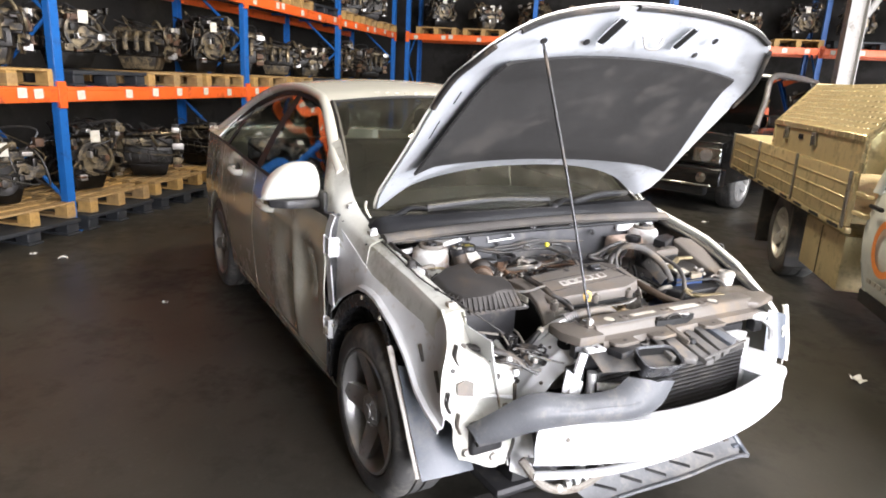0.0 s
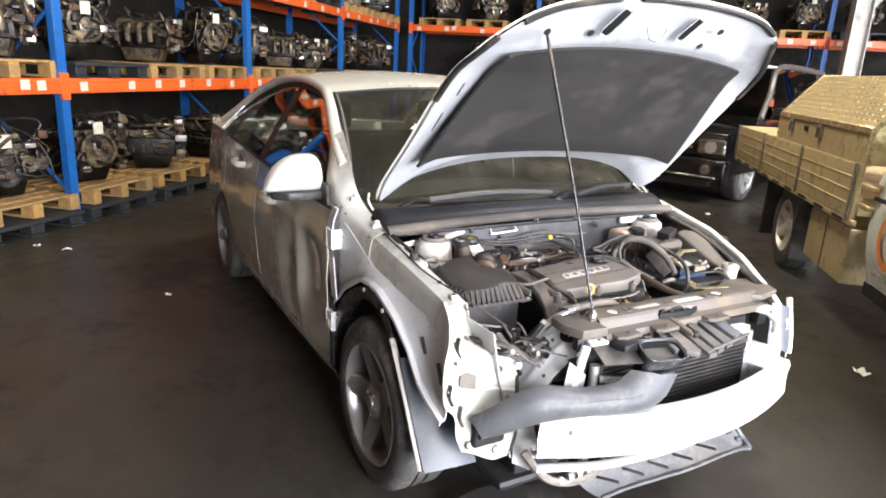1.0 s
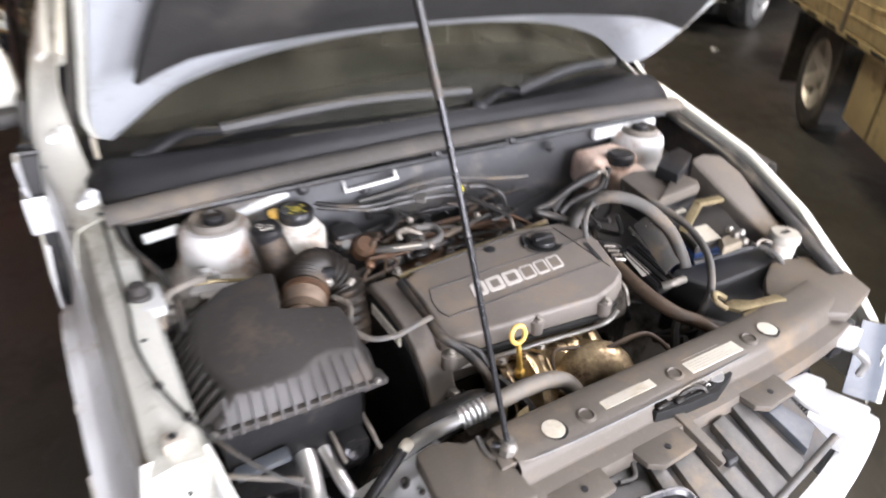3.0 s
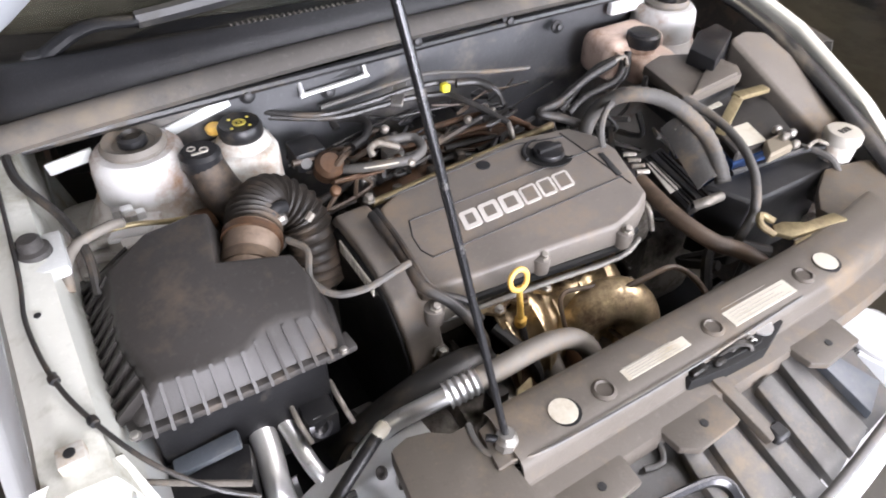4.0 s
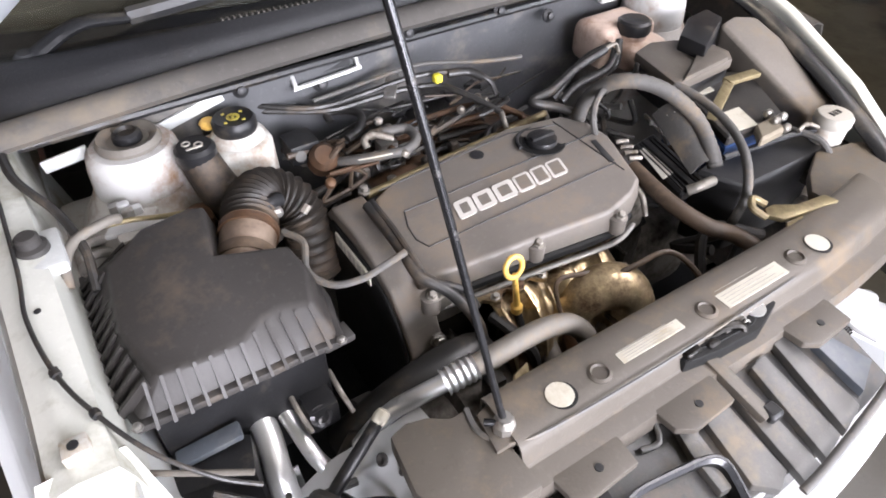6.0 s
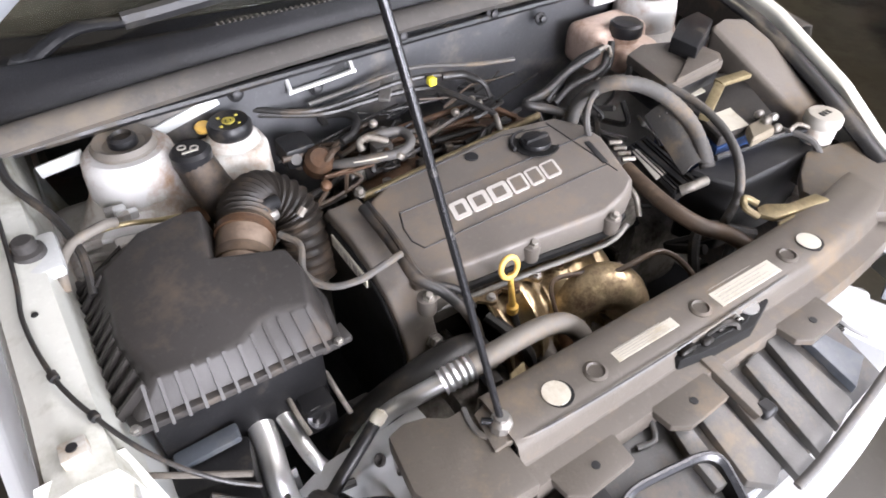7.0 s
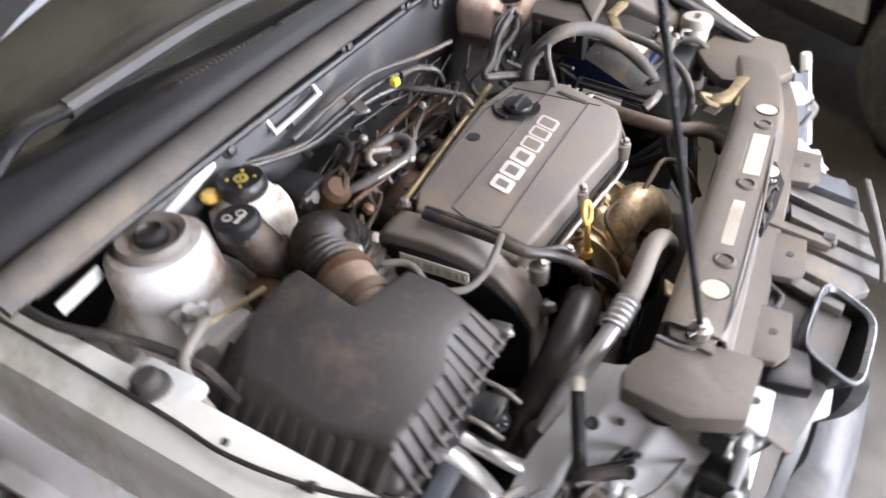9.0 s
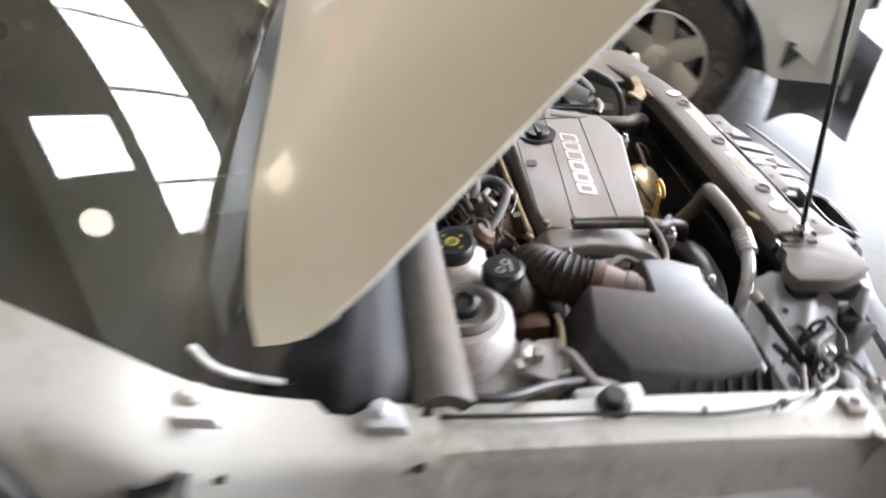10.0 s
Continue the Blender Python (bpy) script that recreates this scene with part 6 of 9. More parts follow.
for k, (x, y, z) in enumerate(((-0.262, -0.385, 0.70), (-0.235, -0.40, 0.675), (-0.285, -0.40, 0.68), (-0.25, -0.43, 0.65))):
    part("sensor_plug", box((x - 0.016, y - 0.012, z - 0.02), (x + 0.016, y + 0.012, z + 0.022), 0.006, 2), (steel, gold, cast_alu, black_plastic)[k], car)
part("sensor_pipe", tube([(-0.21, -0.36, 0.72), (-0.19, -0.40, 0.70), (-0.17, -0.425, 0.66), (-0.165, -0.43, 0.58)], 0.010, 8, 5), rubber, car)
part("oxygen_wire", tube([(-0.07, -0.40, 0.72), (0.02, -0.42, 0.75), (0.09, -0.43, 0.755), (0.125, -0.47, 0.72), (0.14, -0.50, 0.66)], 0.005, 8, 8), brown_hose, car)
part("oxygen_wire", tube([(-0.11, -0.42, 0.69), (-0.10, -0.38, 0.745), (-0.04, -0.385, 0.74), (0.03, -0.40, 0.735)], 0.004, 8, 8), brown_hose, car)

# behind the cover: rail, looms and hoses
RND = random.Random(11)
part("intake_manifold", box((-0.28, -0.05, 0.56), (0.13, 0.10, 0.68), 0.04, 3), dusty_plastic, car)
for k in range(4):
    part("intake_runner", tube([(-0.235 + 0.10 * k, -0.09, 0.70), (-0.235 + 0.10 * k, -0.04, 0.745), (-0.235 + 0.10 * k, 0.03, 0.735), (-0.235 + 0.10 * k, 0.07, 0.66)], 0.026, 10, 5), brown_hose if k % 2 else dusty_plastic, car)
    part("injector", lathe([(0.009, 0), (0.012, 0.02), (0.008, 0.04), (0.008, 0.05)], 10, turn_x((-0.215 + 0.10 * k, -0.085, 0.755), (0, 0.3, 1))), steel, car)
part("fuel_rail", tube([(-0.27, -0.085, 0.795), (-0.10, -0.078, 0.805), (0.12, -0.07, 0.818)], 0.007, 10, 4), gold, car)
part("brake_pipe", tube([(-0.373, 0.143, 0.885), (-0.276, 0.091, 0.875), (-0.179, 0.088, 0.875), (-0.106, 0.071, 0.890), (-0.043, 0.055, 0.893), (0.004, 0.032, 0.890), (0.036, 0.004, 0.880), (0.051, -0.004, 0.850)], 0.0052, 8, 8), rubber, car)
part("fuel_pipe", tube([(-0.366, 0.143, 0.872), (-0.254, 0.096, 0.860), (-0.169, 0.086, 0.862), (-0.105, 0.074, 0.868), (-0.047, 0.049, 0.872), (-0.024, 0.018, 0.868), (0.006, -0.022, 0.855), (0.027, -0.056, 0.842)], 0.0058, 8, 8), rubber, car)
part("fuel_pipe", tube([(-0.268, 0.108, 0.878), (-0.177, 0.113, 0.880), (-0.113, 0.099, 0.893), (-0.049, 0.084, 0.900), (0.044, 0.036, 0.900), (0.118, 0.011, 0.900)], 0.0042, 8, 8), loom_grey, car)
part("pipe_sleeve", tube([(-0.026, 0.043, 0.891), (0.010, 0.031, 0.890), (0.031, 0.012, 0.882)], 0.0085, 10, 5), rubber, car)
part("fuel_coupling", tube([(0.027, -0.052, 0.842), (0.020, -0.072, 0.838), (0.019, -0.082, 0.825)], 0.0055, 10, 4), dull_alloy, car)
part("pipe_bracket", prism([(-0.115, 0.118), (-0.095, 0.106), (-0.144, 0.033), (-0.160, 0.048)], 0.878, 0.884, 0.002, 1), steel, car)
part("yellow_clip", box((-0.053 - 0.008, 0.038 - 0.008, 0.884), (-0.053 + 0.008, 0.038 + 0.008, 0.900), 0.003, 1), bright_yellow, car, "bright yellow pipe clip")
part("vacuum_pipe", tube([(-0.247, 0.095, 0.835), (-0.245, 0.109, 0.845), (-0.214, 0.091, 0.850), (-0.201, 0.060, 0.850), (-0.221, 0.031, 0.845), (-0.249, 0.022, 0.840)], 0.0075, 10, 8), rubber, car)
part("heater_hose", tube([(-0.306, 0.036, 0.800), (-0.268, -0.012, 0.820), (-0.218, -0.044, 0.832), (-0.176, -0.056, 0.835), (-0.146, -0.039, 0.838), (-0.146, -0.006, 0.840), (-0.181, 0.003, 0.842), (-0.210, 0.012, 0.838)], 0.0088, 10, 8), loom_grey, car)
part("hose_print", tube([(-0.263, -0.049, 0.842), (-0.238, -0.062, 0.846), (-0.210, -0.071, 0.848)], 0.0012, 6, 4), label_white, car)
part("silver_elbow", tube([(-0.233, -0.023, 0.840), (-0.233, -0.013, 0.850), (-0.216, -0.006, 0.852), (-0.200, -0.013, 0.848), (-0.182, -0.020, 0.840)], 0.0062, 10, 6), dull_alloy, car)
part("valve_body", box((-0.204, -0.017, 0.790), (-0.168, 0.011, 0.830), 0.006, 2), steel, car)
for x0, z0, dz in ((0.0, 0.80, 0.02), (0.02, 0.785, 0.0), (-0.03, 0.77, 0.015)):
    part("rusty_pipe", tube([(x0 - 0.20, 0.055, z0), (x0 - 0.08, 0.02 + dz, z0 + 0.015), (x0 + 0.04, 0.0 + dz, z0 + 0.02), (x0 + 0.10, -0.03, z0)], 0.0065, 10, 6), rusty, car)
part("intake_casting", sheet(lambda u, v: (lerp(-0.24, 0.12, u), lerp(-0.085, 0.06, v), 0.765 + 0.018 * math.sin(9 * u) * math.sin(5 * v) + 0.02 * v), 30, 12, 0.01), rusty, car, "rust-brown intake casting")
part("purge_valve", lathe([(0.018, 0), (0.026, 0.01), (0.026, 0.035), (0.018, 0.045)], 16, turn_x((-0.30, 0.03, 0.80), (0, -0.6, 0.8))), rusty, car)
part("map_sensor", box((-0.35, 0.03, 0.81), (-0.295, 0.085, 0.85), 0.008, 2), black_plastic, car)
part("sensor_eye", lathe([(0.010, 0), (0.010, 0.004), (0, 0.004)], 14, turn_x((-0.335, 0.028, 0.832), (0, -1, 0.3))), loom_grey, car)
part("red_plug", box((-0.30, 0.035, 0.795), (-0.275, 0.06, 0.825), 0.005, 1), red_plastic, car)
for k in range(14):
    x, y = RND.uniform(-0.30, 0.12), RND.uniform(-0.07, 0.09)
    pts = [(x + RND.uniform(-0.1, 0.1), y + RND.uniform(-0.05, 0.05), RND.uniform(0.72, 0.82)) for _ in range(4)]
    part("loom", tube(pts, RND.choice((0.003, 0.0045, 0.006)), 7, 6), RND.choice((rubber, brown_hose, rubber, rusty)), car)
for k in range(18):
    x, y, z = RND.uniform(-0.29, 0.11), RND.uniform(-0.08, 0.08), RND.uniform(0.74, 0.80)
    s = RND.uniform(0.01, 0.022)
    part("connector", box((x - s, y - s * 0.7, z - s), (x + s, y + s * 0.7, z + s), 0.004, 1), RND.choice((black_plastic, dusty_plastic, rusty, steel)), car)

for k in range(26):
    x, y, z = RND.uniform(-0.36, 0.13), RND.uniform(-0.07, 0.10), RND.uniform(0.795, 0.845)
    turn, size = RND.uniform(0, 6.28), RND.uniform(0.02, 0.055)
    pts = [(x + size * (0.9 * j - 1.4) * math.cos(turn) + size * math.sin(2.1 * j + turn), y + 0.5 * size * math.cos(1.7 * j + turn), z + RND.uniform(-0.018, 0.008)) for j in range(5)]
    part("thin_wire", tube(pts, RND.choice((0.0025, 0.004, 0.0055)), 6, 7), RND.choice((rubber, rubber, rubber, black_plastic, brown_hose)), car)
for k in range(14):
    x, y, z = RND.uniform(-0.36, 0.12), RND.uniform(-0.08, 0.09), RND.uniform(0.79, 0.845)
    r = RND.uniform(0.006, 0.011)
    part("hose_clip", lathe([(r, 0), (r * 1.1, 0.004), (r, 0.009), (r * 0.5, 0.012)], 10, turn_x((x, y, z), (RND.uniform(-1, 1), RND.uniform(-1, 0), 1))), RND.choice((dull_alloy, steel, cast_alu, rusty)), car)
for k in range(10):
    x, y = RND.uniform(0.16, 0.34), RND.uniform(-0.16, 0.06)
    pts = [(x + RND.uniform(-0.05, 0.05), y + RND.uniform(-0.05, 0.05), 0.70 + 0.035 * j + RND.uniform(-0.01, 0.01)) for j in range(4)]
    part("thin_wire", tube(pts, RND.choice((0.004, 0.006)), 6, 6), RND.choice((rubber, rubber, loom_grey)), car)

# ---- left half of the bay ----
tank = part("coolant_tank", box((0.345, 0.020, 0.795), (0.505, 0.125, 0.885), 0.030, 4), tank_brown, car, "browned translucent coolant tank")
box_bm = box((0.375, -0.030, 0.805), (0.49, 0.03, 0.862), 0.022, 3)
part("tank_lobe", box_bm, tank_brown, tank)
for k in range(3):
    part("tank_ridge", tube([(0.36 + 0.045 * k, 0.004, 0.81), (0.36 + 0.045 * k, -0.002, 0.83), (0.36 + 0.045 * k, 0.01, 0.862), (0.36 + 0.045 * k, 0.09, 0.868)], 0.005, 8, 4), tank_brown, tank)
part("tank_neck", lathe([(0.032, 0.85), (0.030, 0.875)], 20, Matrix.Translation((0.425, 0.02, 0))), tank_brown, tank)
cap_bm = lathe([(0.034, 0.872), (0.036, 0.877), (0.036, 0.896), (0.03, 0.90), (0.012, 0.897), (0, 0.897)], 12, Matrix.Translation((0.425, 0.02, 0)))
part("tank_cap", cap_bm, black_plastic, tank)
for pts in ([(0.311, -0.029, 0.890), (0.256, -0.027, 0.880), (0.198, -0.041, 0.860), (0.152, -0.051, 0.830)], [(0.313, -0.041, 0.885), (0.286, -0.055, 0.860), (0.217, -0.048, 0.840), (0.172, -0.055, 0.820)], [(0.352, -0.012, 0.885), (0.333, -0.033, 0.850), (0.316, -0.025, 0.820), (0.311, -0.033, 0.780)]):
    part("tank_hose", tube(pts, 0.0075, 10, 7), rubber, car)
part("tank_clip", tube([(0.278, -0.044, 0.895), (0.314, -0.038, 0.895), (0.306, -0.057, 0.885)], 0.004, 8, 4), dull_alloy, tank)
fuse = part("fuse_box", prism([(0.339, -0.069), (0.397, -0.053), (0.495, -0.090), (0.500, -0.165), (0.479, -0.191), (0.309, -0.204)], 0.862, 0.885, 0.006, 2), support_grey, car, "dusty black fuse box")
part("fuse_box_side", prism([(0.366, -0.060), (0.419, -0.046), (0.514, -0.082), (0.521, -0.152), (0.506, -0.171), (0.337, -0.193)], 0.79, 0.861, 0.006, 1, 1.0), trim_black, fuse)
for x, y, z in [(0.335, -0.087, 0.870), (0.334, -0.126, 0.868), (0.331, -0.166, 0.866)]:
    part("fuse_clip", box((x - 0.006, y - 0.006, z - 0.03), (x + 0.006, y + 0.006, z), 0.002, 1), dusty_plastic, fuse)
part("fuse_lid_step", prism([(0.450, -0.133), (0.477, -0.173), (0.462, -0.192), (0.326, -0.206)], 0.884, 0.893, 0.003, 2), support_grey, fuse)
# long relay box falling away to the front
bm = bmesh.new()
RELAY = [(0.543, -0.099, 0.905), (0.595, -0.090, 0.909), (0.647, -0.108, 0.902), (0.684, -0.303, 0.822), (0.663, -0.327, 0.812), (0.551, -0.335, 0.809), (0.548, -0.315, 0.817)]
top_ring = [bm.verts.new(p) for p in RELAY]
low_ring = [bm.verts.new((p[0] + 0.004, p[1], p[2] - 0.075)) for p in RELAY]
bm.faces.new(top_ring), bm.faces.new(low_ring[::-1])
for i in range(len(top_ring)):
    j = (i + 1) % len(top_ring)
    bm.faces.new((low_ring[i], low_ring[j], top_ring[j], top_ring[i]))
bmesh.ops.recalc_face_normals(bm, faces=bm.faces)
bevel(bm, 0.012, 3, 30)
duct = part("relay_box", bm, support_grey, car, "long dusty grey relay box")
part("relay_box_base", prism([(0.60, -0.26), (0.68, -0.28), (0.72, -0.12), (0.69, -0.06), (0.63, -0.06)], 0.64, 0.80, 0.01, 2, 1.0), black_plastic, duct)
part("relay_cap", prism([(0.414, -0.105), (0.494, -0.055), (0.563, -0.045), (0.556, -0.094), (0.417, -0.170)], 0.85, 0.915, 0.006, 2, 0.97), black_plastic, duct)
battery = part("battery", prism([(0.404, -0.133), (0.587, -0.158), (0.489, -0.326), (0.335, -0.321)], 0.62, 0.803, 0.006, 2), blue_plastic, car, "blue cased car battery")
part("battery_top", prism([(0.404, -0.133), (0.587, -0.158), (0.489, -0.326), (0.335, -0.321)], 0.8035, 0.824, 0.004, 1), dusty_plastic, battery)
part("battery_label", prism([(0.417, -0.145), (0.460, -0.148), (0.449, -0.192), (0.400, -0.193)], 0.8245, 0.8262, 0), label_white, battery)
part("battery_label", prism([(0.376, -0.258), (0.436, -0.261), (0.414, -0.321), (0.351, -0.313)], 0.8245, 0.8262, 0), label_white, battery)
part("battery_strap", bar((0.342, -0.272, 0.845), (0.458, -0.212, 0.855), 0.020, 0.012, 0.003), gold, battery, "tan metal hold-down strap")
part("battery_strap", bar((0.450, -0.211, 0.857), (0.530, -0.219, 0.857), 0.022, 0.010, 0.003), gold, battery)
part("terminal_cover", prism([(0.402, -0.323), (0.458, -0.320), (0.439, -0.360), (0.367, -0.362)], 0.812, 0.832, 0.004, 1), tan_lip, battery)
for k, (x, y, z) in enumerate([(0.445, -0.316, 0.840), (0.437, -0.338, 0.840), (0.454, -0.339, 0.842), (0.444, -0.358, 0.832)]):
    part("battery_clamp", box((x - 0.009, y - 0.007, z - 0.012), (x + 0.009, y + 0.007, z + 0.004), 0.004, 1), dull_alloy if k % 2 else steel, battery)
part("battery_tray", prism([(0.272, -0.316), (0.378, -0.302), (0.591, -0.351), (0.539, -0.403), (0.307, -0.397)], 0.62, 0.776, 0.006, 1), trim_black, car)
part("tray_edge", tube([(0.319, -0.333, 0.795), (0.392, -0.346, 0.800), (0.476, -0.355, 0.800), (0.533, -0.369, 0.800)], 0.006, 8, 4), black_plastic, car)
ecu = part("control_unit", prism([(0.218, -0.210), (0.282, -0.201), (0.250, -0.354), (0.181, -0.362)], 0.765, 0.79, 0.004, 1), black_plastic, car, "dark grey control unit with a label")
part("unit_rib", bar((0.239, -0.218, 0.797), (0.210, -0.362, 0.797), 0.012, 0.010, 0.002), black_plastic, ecu)
for k in range(6):
    part("unit_fin", bar((0.222 + 0.009 * k, -0.215, 0.793), (0.190 + 0.009 * k, -0.355, 0.793), 0.0025, 0.008, 0.0008), black_plastic, ecu)
part("unit_label", prism([(0.214, -0.231), (0.243, -0.228), (0.221, -0.312), (0.184, -0.317)], 0.790, 0.7916, 0), print_grey, ecu)
for x, y, z in [(0.198, -0.202, 0.800), (0.192, -0.220, 0.800), (0.186, -0.237, 0.800), (0.180, -0.254, 0.800)]:
    part("unit_pin", rod((x - 0.012, y + 0.006, z), (x + 0.010, y - 0.004, z), 0.0045, 8), dull_alloy, ecu)
part("unit_plug", tube([(0.196, -0.361, 0.790), (0.213, -0.372, 0.800), (0.243, -0.373, 0.800)], 0.009, 10, 4), dull_alloy, ecu)
part("gearbox", box((0.18, -0.28, 0.40), (0.42, 0.0, 0.60), 0.05, 3), cast_alu, car, "dirty aluminium gearbox")
part("gear_linkage", tube([(0.22, -0.05, 0.62), (0.28, -0.10, 0.66), (0.27, -0.18, 0.64), (0.25, -0.25, 0.61)], 0.012, 8, 6), black_plastic, car)
part("big_loom", tube([(0.134, -0.142, 0.830), (0.143, -0.144, 0.870), (0.155, -0.165, 0.905), (0.174, -0.193, 0.925), (0.210, -0.223, 0.922), (0.239, -0.259, 0.905), (0.263, -0.297, 0.872), (0.259, -0.341, 0.838), (0.257, -0.360, 0.815)], 0.0125, 14, 8, 1.0, 0.0012, 2), loom_grey, car, "thick dusty wiring loom")
FLAP = [Vector(p) for p in [(0.243, -0.220, 0.850), (0.262, -0.257, 0.885), (0.258, -0.356, 0.822), (0.224, -0.341, 0.800)]]
part("loom_flap", sheet(lambda u, v: tuple(FLAP[0].lerp(FLAP[1], u).lerp(FLAP[3].lerp(FLAP[2], u), v) + Vector((0, 0, 0.012 * math.sin(math.pi * u)))), 8, 10, 0.004), loom_grey, car, "grey loom cover flap")
for k in range(2):
    part("flap_crease", rod(tuple(FLAP[0].lerp(FLAP[1], 0.3 + 0.3 * k).lerp(FLAP[3], 0.15) + Vector((0, 0, 0.013))), tuple(FLAP[0].lerp(FLAP[1], 0.5).lerp(FLAP[3].lerp(FLAP[2], 0.4 + 0.3 * k), 0.75) + Vector((0, 0, 0.013))), 0.002, 6), letter_grey, car)
part("battery_cable", tube([(0.298, -0.209, 0.890), (0.310, -0.266, 0.880), (0.304, -0.330, 0.868), (0.285, -0.382, 0.852), (0.262, -0.417, 0.832), (0.247, -0.435, 0.800), (0.231, -0.437, 0.760), (0.256, -0.414, 0.700)], 0.0078, 10, 8), loom_grey, car)
part("battery_cable", tube([(0.163, -0.173, 0.915), (0.131, -0.183, 0.895), (0.114, -0.199, 0.870), (0.129, -0.204, 0.830), (0.167, -0.208, 0.790)], 0.0060, 8, 7), loom_grey, car)
part("radiator_hose", tube([(0.155, -0.271, 0.800), (0.146, -0.326, 0.797), (0.146, -0.386, 0.790), (0.165, -0.436, 0.778), (0.197, -0.467, 0.768), (0.232, -0.501, 0.740), (0.287, -0.510, 0.680)], 0.0140, 14, 7), brown_hose, car, "brown dusty radiator hose")
part("breather_pipe", tube([(0.118, -0.309, 0.800), (0.120, -0.331, 0.790), (0.119, -0.348, 0.760)], 0.005, 8, 6), dull_alloy, car)
part("loom", tube([(0.149, -0.141, 0.840), (0.113, -0.103, 0.850), (0.079, -0.078, 0.860), (0.129, -0.072, 0.865), (0.206, -0.051, 0.880), (0.280, -0.045, 0.895)], 0.0085, 10, 7), rubber, car)
wash = part("washer_bottle", box((0.515, -0.421, 0.60), (0.605, -0.337, 0.72), 0.02, 3), tank_white, car, "white washer fluid bottle")
part("washer_neck", lathe([(0.026, 0.70), (0.029, 0.745), (0.031, 0.814)], 24, Matrix.Translation((0.560, -0.379, 0))), tank_white, wash)
part("washer_cap", lathe([(0.033, 0.810), (0.0345, 0.814), (0.0345, 0.826), (0.030, 0.832), (0.018, 0.8335), (0, 0.8335)], 26, Matrix.Translation((0.560, -0.379, 0))), print_grey, wash, "pale grey washer filler cap")
for k in range(3):
    part("cap_mark", box((0.560 - 0.016 + 0.010 * k, -0.379 - 0.006, 0.8325), (0.560 - 0.010 + 0.010 * k, -0.379 + 0.006, 0.8345)), black_plastic, wash)
part("washer_hose", tube([(0.495, -0.344, 0.800), (0.506, -0.370, 0.800), (0.514, -0.399, 0.795), (0.521, -0.424, 0.770)], 0.0065, 8, 7), loom_grey, car)
part("washer_hose", tube([(0.484, -0.363, 0.810), (0.511, -0.360, 0.815), (0.529, -0.375, 0.810)], 0.004, 8, 5), dull_alloy, car)
for k in range(9):
    x, y = RND.uniform(0.20, 0.52), RND.uniform(-0.46, -0.08)
    pts = [(x + RND.uniform(-0.08, 0.08), y + RND.uniform(-0.06, 0.06), RND.uniform(0.60, 0.74)) for _ in range(4)]
    part("loom", tube(pts, RND.choice((0.005, 0.007, 0.010)), 7, 6), RND.choice((rubber, rubber, brown_hose)), car)
for k in range(8):
    x, y, z = RND.uniform(0.46, 0.58), RND.uniform(-0.46, -0.40), RND.uniform(0.62, 0.74)
    s = RND.uniform(0.010, 0.020)
    part("connector", box((x - s, y - s, z - s), (x + s, y + s, z + s), 0.004, 1), RND.choice((black_plastic, trim_black, steel, dusty_plastic)), car)
part("small_tag", prism([(0.375, -0.475), (0.415, -0.485), (0.425, -0.46), (0.385, -0.45)], 0.70, 0.703, 0), label_white, car)
part("bay_floor", box((-0.62, -0.52, 0.20), (0.62, 0.12, 0.24), 0.02, 2), trim_black, car)

# ---- stripped nose ----
def bar_y(x):
    return -0.795 + 0.20 * (x / 0.8) ** 2


def support_f(u, v):
    x = lerp(-0.345, 0.50, u)
    prof = [(-0.522, 0.770), (-0.524, 0.803), (-0.530, 0.806), (-0.590, 0.803), (-0.596, 0.799), (-0.605, 0.773), (-0.609, 0.769), (-0.634, 0.765), (-0.638, 0.745)]
    k = v * (len(prof) - 1)
    i = min(int(k), len(prof) - 2)
    y, z = lerp(prof[i][0], prof[i + 1][0], k - i), lerp(prof[i][1], prof[i + 1][1], k - i)
    bend = 0.05 * max(0.0, (x - 0.15) / 0.35) ** 2
    return (x, y + bend * 0.8, z - bend * 0.5)


support = part("radiator_support", sheet(support_f, 34, 24, 0.004), support_grey, car, "dusty brown-grey radiator support panel")
END = [(-0.470, -0.578), (-0.460, -0.502), (-0.436, -0.496), (-0.410, -0.503), (-0.388, -0.519), (-0.364, -0.518), (-0.368, -0.545), (-0.362, -0.566), (-0.348, -0.572), (-0.348, -0.645), (-0.445, -0.640)]
part("support_end", prism(END, 0.768, 0.798, 0.006, 2), support_grey, support)
part("end_lip", tube([(-0.366, -0.520, 0.799), (-0.371, -0.545, 0.799), (-0.366, -0.565, 0.799), (-0.350, -0.575, 0.800), (-0.338, -0.570, 0.803)], 0.004, 8, 5, 0.7), slat_grey, support)
# solid black block stands for the dark opening below the end
part("end_recess", prism([(-0.455, -0.632), (-0.385, -0.635), (-0.39, -0.60), (-0.45, -0.60)], 0.725, 0.769, 0.006, 2), trim_black, support)
part("rod_seat", prism([(-0.370, -0.588), (-0.318, -0.588), (-0.312, -0.530), (-0.330, -0.525), (-0.362, -0.535)], 0.790, 0.803, 0.004, 2), support_grey, support)
part("end_crease", tube([(-0.352, -0.585, 0.801), (-0.30, -0.598, 0.806), (-0.10, -0.602, 0.806), (0.15, -0.595, 0.804)], 0.0022, 6, 4), slat_grey, support)
